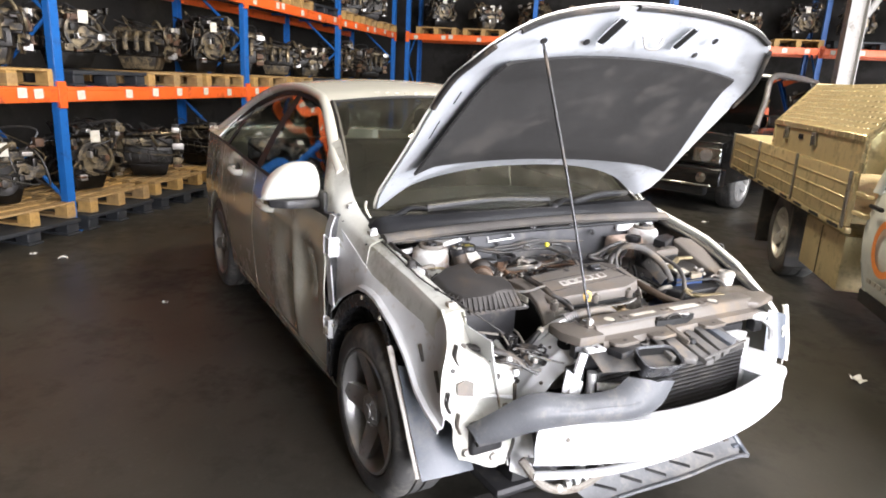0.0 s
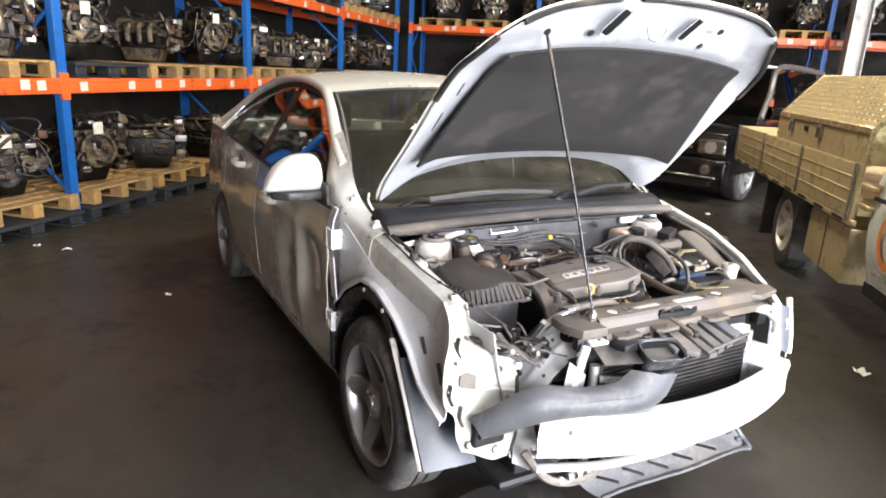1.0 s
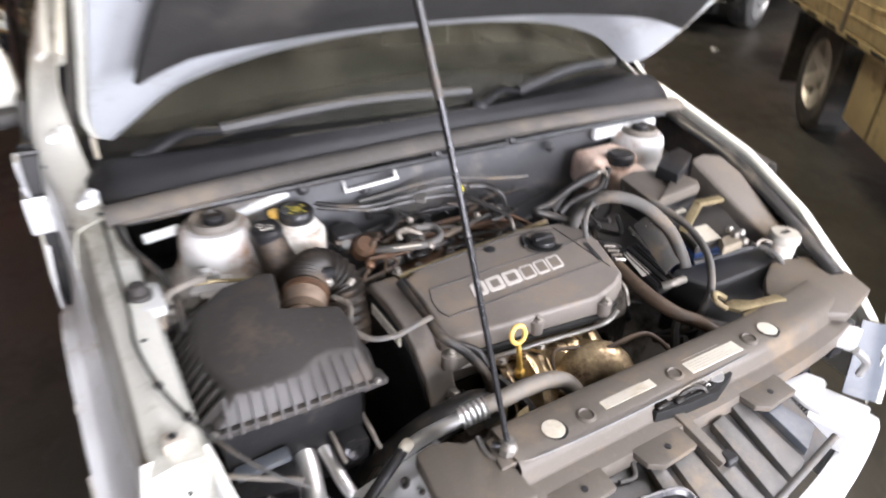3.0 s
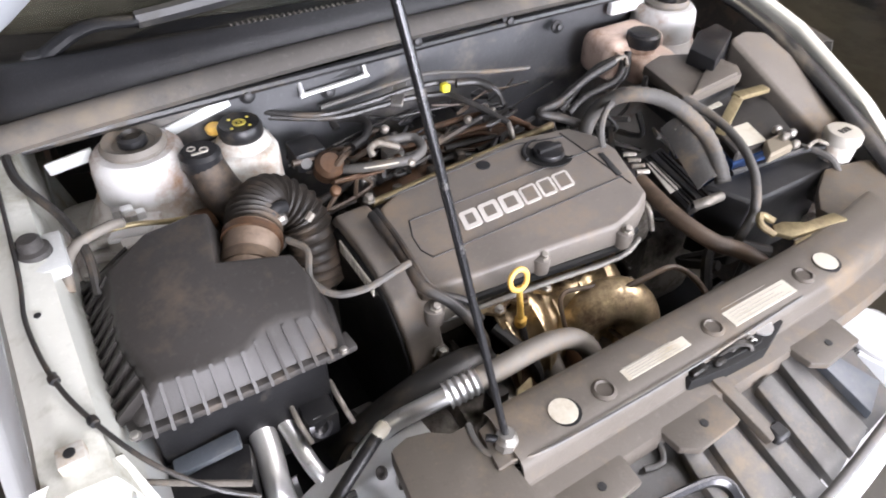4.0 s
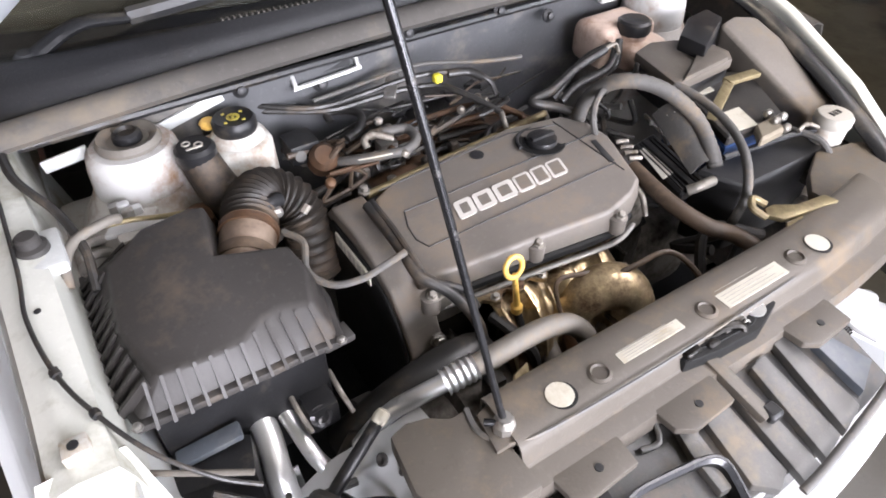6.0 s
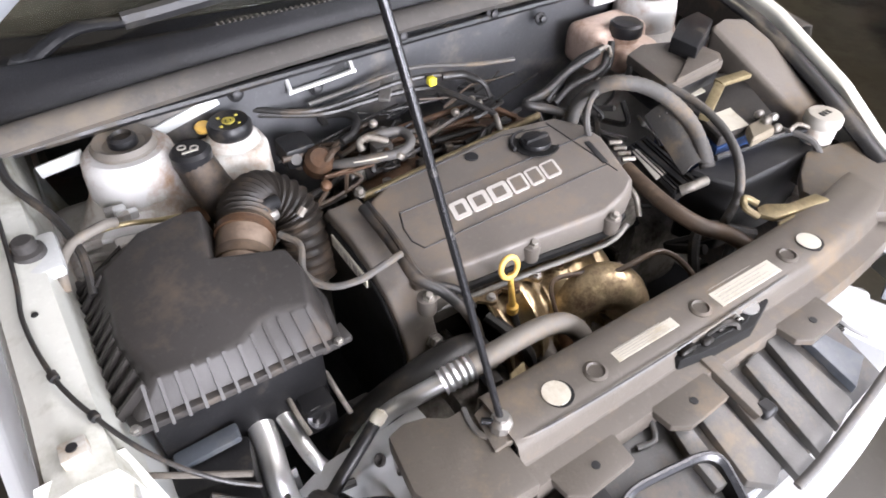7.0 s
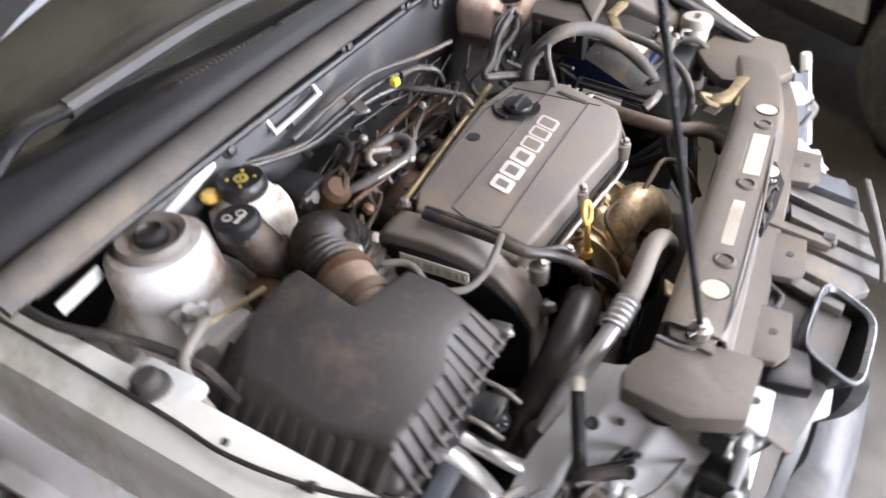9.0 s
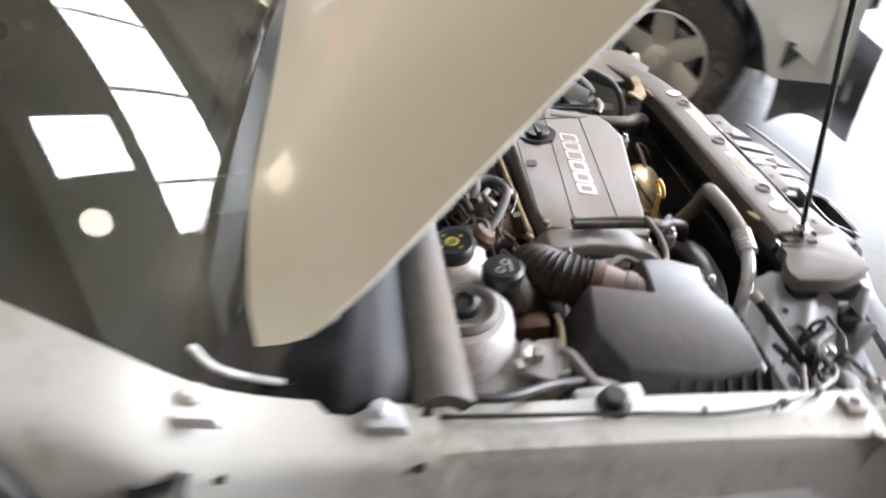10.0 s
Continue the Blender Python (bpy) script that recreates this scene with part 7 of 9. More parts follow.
# labels: white with grey bars
for x0, x1, y0, y1, rows in ((-0.166, -0.056, -0.577, -0.556, 5), (0.021, 0.149, -0.586, -0.545, 7)):
    lab = part("warning_label", box((x0, y0, 0.8065), (x1, y1, 0.8085)), label_white, support, "white printed warning label")
    for k in range(rows):
        y = lerp(y0, y1, (k + 0.7) / (rows + 0.5))
        part("printed_bar", box((x0 + 0.006, y - 0.0004, 0.8086), (x1 - 0.008 - 0.012 * (k % 3), y + 0.0004, 0.8090)), tan_lip if rows > 5 and k == rows - 1 else print_grey, lab)
# black disc below an offset pale one paints the hole's shaded crescent
for x in (-0.262, 0.24):
    part("locating_hole", lathe([(0.0192, 0.8035), (0.0192, 0.8092), (0.0, 0.8094)], 26, Matrix.Translation((x, -0.571, 0))), deep_black, support, "black disc as the shaded rim of a round locating hole")
    part("hole_back", lathe([(0.0178, 0.809), (0.0178, 0.8102), (0.0, 0.8104)], 24, Matrix.Translation((x - 0.0024, -0.5692, 0))), label_white, support)
for x in (-0.202, -0.009, 0.183):
    part("support_stud", lathe([(0.016, 0.804), (0.016, 0.809), (0.012, 0.8115), (0.010, 0.8085), (0, 0.8085)], 20, Matrix.Translation((x, -0.571, 0))), support_grey, support)
# latch: black block and sheet, the cut-out's dark put into their colour
latch = part("bonnet_latch", prism([(-0.092, -0.587), (-0.04, -0.584), (0.06, -0.585), (0.101, -0.587), (0.101, -0.607), (0.043, -0.626), (-0.028, -0.622), (-0.088, -0.612)], 0.758, 0.8045, 0.004, 2), deep_black, car, "near-black bonnet latch with the notch's shade in its colour")
part("latch_cavity", prism([(-0.085, -0.600), (-0.05, -0.590), (0.05, -0.592), (0.092, -0.596), (0.04, -0.618), (-0.03, -0.614)], 0.800, 0.8055, 0.003, 1), deep_black, latch)
for lx, ly, ls in ((-0.07, -0.612, 0.014), (-0.035, -0.618, 0.010), (0.0, -0.612, 0.009), (-0.05, -0.60, 0.010), (-0.085, -0.605, 0.008)):
    part("latch_lever", box((lx - ls, ly - ls * 0.5 + 0.008, 0.803), (lx + ls, ly + ls * 0.5 + 0.008, 0.806 + ls * 0.5), 0.003, 1), steel if ls < 0.009 else engine_dark, latch)
part("latch_claw", tube([(-0.03, -0.598, 0.803), (0.0, -0.602, 0.812), (0.02, -0.61, 0.808), (0.018, -0.62, 0.795)], 0.006, 8, 5), engine_dark, latch)
part("latch_spring", tube([(0.03 + 0.004 * math.cos(k * 1.3), -0.612 + 0.0012 * k, 0.809 + 0.004 * math.sin(k * 1.3)) for k in range(18)], 0.0014, 6, 2), steel, latch)
part("latch_washer", lathe([(0.016, 0), (0.016, 0.003), (0, 0.003)], 18, Matrix.Translation((0.062, -0.598, 0.806))), bright_alloy, latch)
stay = part("hinge_stay", prism([(0.236, -0.484), (0.25, -0.505), (0.285, -0.512), (0.368, -0.524), (0.362, -0.500), (0.30, -0.492), (0.268, -0.472), (0.248, -0.470)], 0.795, 0.805, 0.004, 2), gold, car, "gold plated bracket")
part("stay_foot", prism([(0.222, -0.532), (0.245, -0.512), (0.285, -0.514), (0.27, -0.536)], 0.800, 0.8045, 0.002, 1), gold, stay)
part("stay_loop", tube([(0.235, -0.485, 0.80), (0.222, -0.465, 0.812), (0.238, -0.452, 0.815), (0.252, -0.468, 0.808)], 0.006, 8, 5), gold, stay)
part("gold_tab", prism([(-0.312, -0.545), (-0.29, -0.512), (-0.262, -0.505), (-0.275, -0.53)], 0.797, 0.803, 0.002, 1), gold, support)
# lower shelf with slats and the snorkel mouth
def shelf_edge(x):
    return -0.765 + 0.10 * (x / 0.5) ** 2


shelf = part("grille_shelf", sheet(lambda u, v: (lerp(-0.40, 0.205, u), lerp(-0.637, shelf_edge(lerp(-0.40, 0.205, u)), v), 0.737 - 0.035 * v), 26, 12, 0.004), shelf_grey, car, "grey plastic shelf, shade in its colour, with raised grey slats")
SLATS = [
    [(0.069, -0.640), (0.094, -0.639), (0.112, -0.747), (0.112, -0.758), (0.064, -0.771)],
    [(0.011, -0.649), (0.043, -0.645), (0.053, -0.770), (0.009, -0.782)],
    [(-0.043, -0.660), (-0.015, -0.656), (-0.003, -0.788), (-0.040, -0.789)],
    [(-0.101, -0.664), (-0.058, -0.663), (-0.051, -0.764), (-0.075, -0.776), (-0.105, -0.754)],
    [(-0.140, -0.637), (-0.104, -0.645), (-0.120, -0.670), (-0.122, -0.744), (-0.146, -0.741), (-0.148, -0.691)],
    [(0.123, -0.646), (0.157, -0.670), (0.186, -0.725), (0.134, -0.748)],
]


def slat_z(x, y):
    return 0.757 + 0.30 * (y + 0.64)


for k, outline in enumerate(SLATS):
    bm = bmesh.new()
    a = [bm.verts.new((x, y, slat_z(x, y))) for x, y in outline]
    b = [bm.verts.new((x, y, slat_z(x, y) - 0.016)) for x, y in outline]
    bm.faces.new(a), bm.faces.new(b[::-1])
    for i in range(len(a)):
        j = (i + 1) % len(a)
        bm.faces.new((b[i], b[j], a[j], a[i]))
    bmesh.ops.recalc_face_normals(bm, faces=bm.faces)
    bevel(bm, 0.0025, 2, 30)
    part("slat", bm, slat_grey if k < 5 else guard_grey, shelf)
part("shelf_lip", tube([(0.190, -0.757, 0.735), (0.131, -0.767, 0.735), (0.053, -0.779, 0.733), (-0.021, -0.789, 0.730), (-0.064, -0.792, 0.727)], 0.006, 10, 4, 0.5), slat_grey, shelf, "dusty lip along the slats")
for pts in ([(-0.156, -0.634, 0.755), (-0.136, -0.638, 0.757), (-0.141, -0.666, 0.748)], [(-0.185, -0.631, 0.750), (-0.160, -0.634, 0.752), (-0.169, -0.658, 0.742), (-0.197, -0.654, 0.742)]):
    part("shelf_frame", tube(pts, 0.004, 8, 3), slat_grey, shelf)
latch.location.z -= 0.012
part("latch_strut", bar((-0.042, -0.607, 0.780), (-0.030, -0.711, 0.752), 0.020, 0.014, 0.003), support_grey, shelf)
part("strut_tip", box((-0.032, -0.718, 0.738), (-0.008, -0.694, 0.756), 0.004, 1), trim_black, shelf)
for x, y in [(-0.269, -0.652), (-0.104, -0.655), (0.144, -0.656)]:
    tab = part("support_tab", prism([(x - 0.058, -0.606), (x + 0.050, -0.606), (x + 0.044, y - 0.020), (x - 0.030, y - 0.024), (x - 0.052, y - 0.010)], 0.757, 0.769, 0.003, 2), support_grey, support)
    part("tab_hole", lathe([(0.0055, 0.769), (0.0055, 0.7702), (0, 0.7702)], 10, Matrix.Translation((x, y, 0))), trim_black, tab)
part("corner_plate", prism([(0.260, -0.610), (0.342, -0.618), (0.354, -0.649), (0.262, -0.705), (0.255, -0.675)], 0.692, 0.70, 0.003, 1), bare_white, support, "bare white bracket plate")
part("side_block", prism([(-0.345, -0.655), (-0.27, -0.655), (-0.275, -0.70), (-0.335, -0.71)], 0.735, 0.757, 0.006, 2), black_plastic, shelf)
# snorkel mouth: a rounded open frame that faces up and forward
MOUTH = Matrix.Translation((-0.200, -0.738, 0.736)) @ Matrix.Rotation(radians(24), 4, "X") @ Matrix.Rotation(radians(-8), 4, "Z")
def mouth_ring(w, h, z, n=28):
    pts = []
    for k in range(n):
        a = 2 * math.pi * k / n
        c, d = math.cos(a), math.sin(a)
        pts.append((w * math.copysign(abs(c) ** 0.45, c), h * math.copysign(abs(d) ** 0.45, d), z))
    return pts
mouth_bm = bmesh.new()
rings = [[mouth_bm.verts.new(q) for q in mouth_ring(w, h, z)] for w, h, z in ((0.066, 0.034, -0.055), (0.078, 0.044, -0.012), (0.080, 0.046, 0.0), (0.077, 0.043, 0.003), (0.071, 0.038, -0.001))]
for ra, rb in zip(rings, rings[1:]):
    for k in range(len(ra)):
        mouth_bm.faces.new((ra[k], ra[(k + 1) % len(ra)], rb[(k + 1) % len(ra)], rb[k]))
inner_bm = bmesh.new()
well = [[inner_bm.verts.new(q) for q in mouth_ring(w, h, z)] for w, h, z in ((0.071, 0.038, -0.001), (0.066, 0.034, -0.03), (0.058, 0.028, -0.10))]
for ra, rb in zip(well, well[1:]):
    for k in range(len(ra)):
        inner_bm.faces.new((ra[k], ra[(k + 1) % len(ra)], rb[(k + 1) % len(ra)], rb[k]))
inner_bm.faces.new(well[-1])
mouth = part("intake_mouth", join(None, mouth_bm, MOUTH), arch_black, car, "rounded black intake snorkel mouth")
# well walls near black: the dark inside is put into their colour
part("mouth_well", join(None, inner_bm, MOUTH), deep_black, mouth)
part("mouth_rim", join(None, tube(mouth_ring(0.079, 0.045, 0.001) + mouth_ring(0.079, 0.045, 0.001)[:1], 0.003, 6, 1, cap=False), MOUTH), arch_black, mouth)
side_clip = part("side_clip", prism([(-0.428, -0.665), (-0.360, -0.668), (-0.358, -0.628), (-0.425, -0.625)], 0.752, 0.763, 0.003, 1), bare_white, car, "small white bracket")
part("clip_hole", lathe([(0.006, 0.763), (0.006, 0.7645), (0, 0.7645)], 10, Matrix.Translation((-0.385, -0.648, 0))), trim_black, side_clip)
part("clip_leg", bar((-0.435, -0.655, 0.752), (-0.475, -0.66, 0.62), 0.03, 0.012, 0.003, up=(0, -1, 0)), bare_white, side_clip)
part("clip_block", box((-0.47, -0.655, 0.66), (-0.43, -0.61, 0.70), 0.006, 2), trim_black, side_clip)

# radiator, condenser and fan behind the bar
cond = part("condenser", box((-0.36, -0.645, 0.30), (0.36, -0.62, 0.67), 0.004, 1), trim_black, car, "black condenser core")
fins = bmesh.new()
for k in range(24):
    box((-0.35, -0.649, 0.305 + 0.015 * k), (0.35, -0.6445, 0.309 + 0.015 * k), 0, 1, fins)
tagged(part("fin_pack", fins, engine_dark, cond), kind="stuff")
for x in (-0.375, 0.375):
    part("condenser_tank", tube([(x, -0.632, 0.30), (x, -0.632, 0.67)], 0.016, 10), bright_alloy, cond)
part("radiator", box((-0.38, -0.60, 0.28), (0.40, -0.56, 0.72), 0.008, 1), trim_black, car)
part("fan_shroud", box((-0.36, -0.555, 0.28), (0.38, -0.515, 0.70), 0.02, 2), black_plastic, car)
part("condenser_pipe", tube([(-0.37, -0.655, 0.63), (-0.33, -0.685, 0.635), (-0.27, -0.685, 0.628), (-0.245, -0.67, 0.60), (-0.29, -0.66, 0.56)], 0.013, 10, 7), bright_alloy, car, "silver condenser pipe")
part("condenser_pipe", tube([(-0.40, -0.65, 0.60), (-0.405, -0.675, 0.56), (-0.37, -0.685, 0.53), (-0.32, -0.675, 0.54)], 0.010, 10, 7), bright_alloy, car)

# white bumper beam
def beam_f(u, v):
    x = lerp(-0.615, 0.545, u)
    prof = [(0.035, -0.07), (0.0, -0.072), (-0.006, -0.055), (-0.002, -0.01), (-0.002, 0.02), (-0.008, 0.052), (0.0, 0.068), (0.04, 0.066)]
    k = v * (len(prof) - 1)
    i = min(int(k), len(prof) - 2)
    return (x, bar_y(x) + lerp(prof[i][0], prof[i + 1][0], k - i), lerp(0.50, 0.475, u) + 0.014 * math.sin(math.pi * u) * -1 + lerp(prof[i][1], prof[i + 1][1], k - i) * (0.93 + 0.1 * u))


beam = part("bumper_beam", sheet(beam_f, 40, 21, -0.004), bare_white, car, "bare white steel bumper beam")
part("beam_hole", lathe([(0.010, 0), (0.010, 0.002), (0, 0.002)], 12, turn_x((-0.52, bar_y(-0.52) - 0.006, 0.515), (0, -1, 0))), support_grey, beam)
for x in (-0.50, 0.46):
    part("crash_box", prism([(x - 0.055, bar_y(x) + 0.03), (x + 0.055, bar_y(x) + 0.03), (x + 0.06, -0.50), (x - 0.06, -0.50)], 0.44, 0.55, 0.006, 1), bare_white, beam)
part("beam_plate", prism([(0.33, -0.575), (0.445, -0.575), (0.49, -0.70), (0.375, -0.725)], 0.552, 0.606, 0.005, 1), bare_white, beam)
# grey foam absorber torn across the right side
FOAM_UP = glide([(-0.785, -0.575, 0.535), (-0.735, -0.615, 0.585), (-0.636, -0.665, 0.650), (-0.50, -0.70, 0.632), (-0.39, -0.72, 0.632), (-0.345, -0.728, 0.655), (-0.315, -0.73, 0.675)], 6)
FOAM_LOW = glide([(-0.765, -0.58, 0.495), (-0.715, -0.625, 0.525), (-0.62, -0.69, 0.575), (-0.456, -0.74, 0.588), (-0.32, -0.765, 0.582), (-0.229, -0.768, 0.60), (-0.165, -0.755, 0.665)], 6)


def foam_f(u, v):
    k = u * (len(FOAM_UP) - 1)
    i = min(int(k), len(FOAM_UP) - 2)
    p = FOAM_UP[i].lerp(FOAM_UP[i + 1], k - i).lerp(FOAM_LOW[i].lerp(FOAM_LOW[i + 1], k - i), v)
    swell = math.sin(math.pi * v) ** 0.6
    return (p.x, p.y - 0.030 * swell, p.z + 0.012 * swell - 0.006 * math.exp(-((v - 0.45) / 0.08) ** 2))


part("foam_absorber", sheet(foam_f, 44, 14, 0.018), grey_plastic, car, "torn grey duct sweeping across the bumper beam")
# right front corner: bare white panel curving forward and down from the rail
CORNER_OUT = [(-0.800, -0.552, 0.425), (-0.822, -0.553, 0.48), (-0.828, -0.548, 0.545), (-0.858, -0.535, 0.585), (-0.858, -0.522, 0.69), (-0.834, -0.50, 0.765), (-0.812, -0.455, 0.815), (-0.797, -0.39, 0.850)]
CORNER_IN = [(-0.630, -0.556, 0.365), (-0.607, -0.556, 0.42), (-0.606, -0.553, 0.50), (-0.610, -0.550, 0.56), (-0.612, -0.546, 0.64), (-0.616, -0.540, 0.693), (-0.680, -0.438, 0.712), (-0.712, -0.385, 0.835)]
corner_out, corner_in = glide(CORNER_OUT, 5), glide(CORNER_IN, 5)


def corner_f(u, v):
    k = v * (len(corner_out) - 1)
    i = min(int(k), len(corner_out) - 2)
    p = corner_out[i].lerp(corner_out[i + 1], k - i).lerp(corner_in[i].lerp(corner_in[i + 1], k - i), u)
    press = 0.014 * math.exp(-((u - 0.5) / 0.16) ** 2 - ((v - 0.55) / 0.2) ** 2)
    return (p.x, p.y - 0.022 * math.sin(math.pi * u) * (1 - v) + press + 0.003 * math.sin(9 * u + 5 * v), p.z + 0.003 * math.sin(7 * u + 8 * v))


corner = part("lamp_carrier", sheet(corner_f, 30, 34, 0.004), shell_paint_shaded, car, "bare white lamp carrier panel", 60)
for u, v in ((0.16, 0.09), (0.60, 0.10)):
    part("carrier_nut", lathe([(0.014, 0), (0.014, 0.004), (0.009, 0.010), (0, 0.010)], 8, turn_x(corner_f(u, v), (0, -1, 0.2))), steel, corner)
for u, v, r in ((0.12, 0.62, 0.007), (0.30, 0.78, 0.009), (0.72, 0.62, 0.012), (0.45, 0.33, 0.006), (0.86, 0.45, 0.010)):
    part("carrier_hole", lathe([(r, 0), (r, 0.004), (r * 0.6, 0.0045), (0, 0.0045)], 12, turn_x(corner_f(u, v), (-0.1, -0.8, 0.5))), dusty_plastic, corner)
part("carrier_seam", tube([Vector(corner_f(1.0, v)) + Vector((0.002, 0, 0.004)) for v in (0.60, 0.66, 0.72, 0.78, 0.84, 0.89)], 0.0075, 8, 8), rubber, corner, "dark torn seam along the upper edge")
part("carrier_tab", prism([(-0.66, -0.50), (-0.612, -0.555), (-0.585, -0.545), (-0.60, -0.47)], 0.690, 0.706, 0.004, 2), steel, corner)
part("carrier_fold", sheet(lambda u, v: (lerp(-0.606, -0.560, u) + 0.006 * math.sin(6 * v), lerp(-0.556, -0.60, u) + 0.012 * math.sin(4 * v + 2 * u), lerp(0.335, 0.50, v) - 0.02 * u), 8, 10, 0.004), bare_white, corner, "bent white bracket", 45)
part("carrier_rib", tube([Vector(corner_f(u, 0.50)) + Vector((0, -0.002, 0)) for u in (0.05, 0.3, 0.6, 0.95)], 0.010, 8, 5, 0.6), bare_white, corner)
# solid black box stands for the shaded socket of the duct
part("carrier_opening", box((-0.778, -0.586, 0.445), (-0.662, -0.555, 0.552), 0.014, 3), trim_black, corner)


def side_f(u, v):
    y = lerp(-0.62, -0.455, u)
    x = lerp(-0.395, -0.60, v) - 0.02 * u * v
    press = 0.008 * math.exp(-((u - 0.35) / 0.06) ** 2) + 0.006 * math.exp(-((u - 0.75) / 0.05) ** 2)
    return (x, y + 0.05 * v * u + 0.035 * v - 0.005 * math.sin(9 * v), lerp(0.748, 0.52, v ** 1.2) + 0.012 * math.sin(math.pi * u) + press)


part("carrier_side", sheet(side_f, 22, 18, 0.004), bare_white, corner, "pale pressed radiator side panel")
part("carrier_ear", sheet(lambda u, v: (lerp(-0.50, -0.42, u), lerp(-0.62, -0.655, v) - 0.01 * math.sin(5 * u), lerp(0.50, 0.71, v) - 0.06 * u), 8, 8, 0.004), bare_white, corner)
for u, v, r in ((0.35, 0.45, 0.010), (0.55, 0.72, 0.008), (0.75, 0.3, 0.009), (0.15, 0.6, 0.006), (0.6, 0.25, 0.005)):
    part("carrier_hole", lathe([(r, 0), (r, 0.003), (r * 0.7, 0.004), (0, 0.001)], 14, turn_x(side_f(u, v), (-0.75, -0.1, 0.65))), dusty_plastic, corner)
stay = part("lamp_stay", tube([(-0.605, -0.515, 0.672), (-0.52, -0.478, 0.715), (-0.445, -0.447, 0.752)], 0.009, 10, 4), black_plastic, car, "black stay rod with pale ends")
for q in ((-0.605, -0.515, 0.672), (-0.445, -0.447, 0.752)):
    part("stay_end", lathe([(0.0, -0.012), (0.009, -0.009), (0.0105, 0.0), (0.009, 0.009), (0, 0.012)], 12, turn_x(q, (0.86, 0.3, 0.4))), label_white, stay)
part("carrier_rod", tube([(-0.715, -0.37, 0.762), (-0.66, -0.405, 0.762), (-0.605, -0.436, 0.758)], 0.004, 8, 3), hose_grey, car)
LAMP_PIPE = [((-0.572, -0.285, 0.695), (-0.568, -0.335, 0.672), (-0.575, -0.385, 0.635), (-0.575, -0.415, 0.58)), ((-0.542, -0.285, 0.695), (-0.533, -0.335, 0.672), (-0.522, -0.39, 0.64), (-0.500, -0.42, 0.605))]
for pts, r in zip(LAMP_PIPE, (0.019, 0.012)):
    part("silver_pipe", tube(pts, r, 12, 6, 0.8), bright_alloy, car, "pale grey pipe below the air box")
part("leg_panel", sheet(lambda u, v: (lerp(-0.60, -0.545, u), lerp(-0.36, -0.45, v), lerp(0.60, 0.44, v)), 6, 8, 0.004), bay_white_dimmed, car)
plug_block = part("plug_block", box((-0.514, -0.365, 0.655), (-0.468, -0.312, 0.705), 0.008, 2), black_plastic, car)
part("plug_face", lathe([(0.016, 0), (0.016, 0.006), (0.010, 0.007), (0.004, 0.003), (0, 0.003)], 16, turn_x((-0.497, -0.362, 0.690), (0, -0.8, 0.6))), rod_black, plug_block)
for x in (-0.522, -0.460):
    part("plug_bail", tube([(x, -0.315, 0.71), (x, -0.35, 0.705), (x + 0.006, -0.375, 0.68)], 0.004, 8, 4), dull_alloy, plug_block)
# black disc laid on the side panel paints its dark opening
part("panel_mouth", lathe([(0.034, -0.004), (0.036, 0.002), (0.030, 0.003), (0, 0.003)], 22, turn_x(side_f(0.42, 0.09), (-0.6, -0.05, 0.8))), deep_black, corner)
for k in range(4):
    pts = [(-0.60 + 0.03 * k + RND.uniform(-0.02, 0.02), -0.50 + RND.uniform(-0.05, 0.03), 0.70 + RND.uniform(-0.04, 0.05)) for _ in range(4)]
    part("loom", tube(pts, RND.choice((0.004, 0.006, 0.009)), 7, 6), RND.choice((rubber, rubber, black_plastic, loom_grey)), car)

# looms and clips draped over the bare lamp carrier
nose = random.Random(31)
for k in range(9):
    x0, y0 = nose.uniform(-0.70, -0.56), nose.uniform(-0.56, -0.42)
    pts = [(x0 + 0.05 * q + nose.uniform(-0.02, 0.02), y0 - 0.018 * q + nose.uniform(-0.02, 0.02), 0.735 - 0.018 * q + nose.uniform(-0.012, 0.02)) for q in range(4)]
    part("nose_wire", tube(pts, nose.choice((0.003, 0.0045, 0.006)), 7, 6), nose.choice((rubber, rubber, loom_grey, black_plastic)), corner)
part("lamp_duct", tube([(-0.735, -0.445, 0.742), (-0.70, -0.475, 0.742), (-0.655, -0.50, 0.735), (-0.61, -0.52, 0.718), (-0.575, -0.545, 0.69)], 0.016, 10, 6, 0.6), dusty_plastic, corner, "dark torn lamp duct")
for k in range(8):
    x0, y0, z0 = nose.uniform(-0.66, -0.52), nose.uniform(-0.58, -0.46), nose.uniform(0.66, 0.73)
    part("nose_clip", box((x0 - 0.010, y0 - 0.008, z0 - 0.010), (x0 + 0.010, y0 + 0.008, z0 + 0.010), 0.004, 1), nose.choice((black_plastic, bare_white, steel, bright_alloy)), corner)
for k, (u0, v0) in enumerate(((0.07, 0.30), (0.06, 0.48), (0.1, 0.70))):
    p = Vector(corner_f(u0, v0))
    part("carrier_slot", tube([p + Vector((0.004, -0.004, 0.035)), p + Vector((0.0, -0.004, 0.0)), p + Vector((0.012, -0.004, -0.03))], 0.011, 8, 3, 0.45), dusty_plastic if k else support_grey, corner)
part("carrier_window", prism([(0, 0), (0.05, -0.01), (0.055, 0.03), (0.03, 0.042), (0.0, 0.034)], 0, 0.003, 0, 1, 1, None, turn_x(tuple(Vector(corner_f(0.22, 0.52)) + Vector((-0.01, -0.006, 0))), (-0.1, -0.95, 0.2))), support_grey, corner)
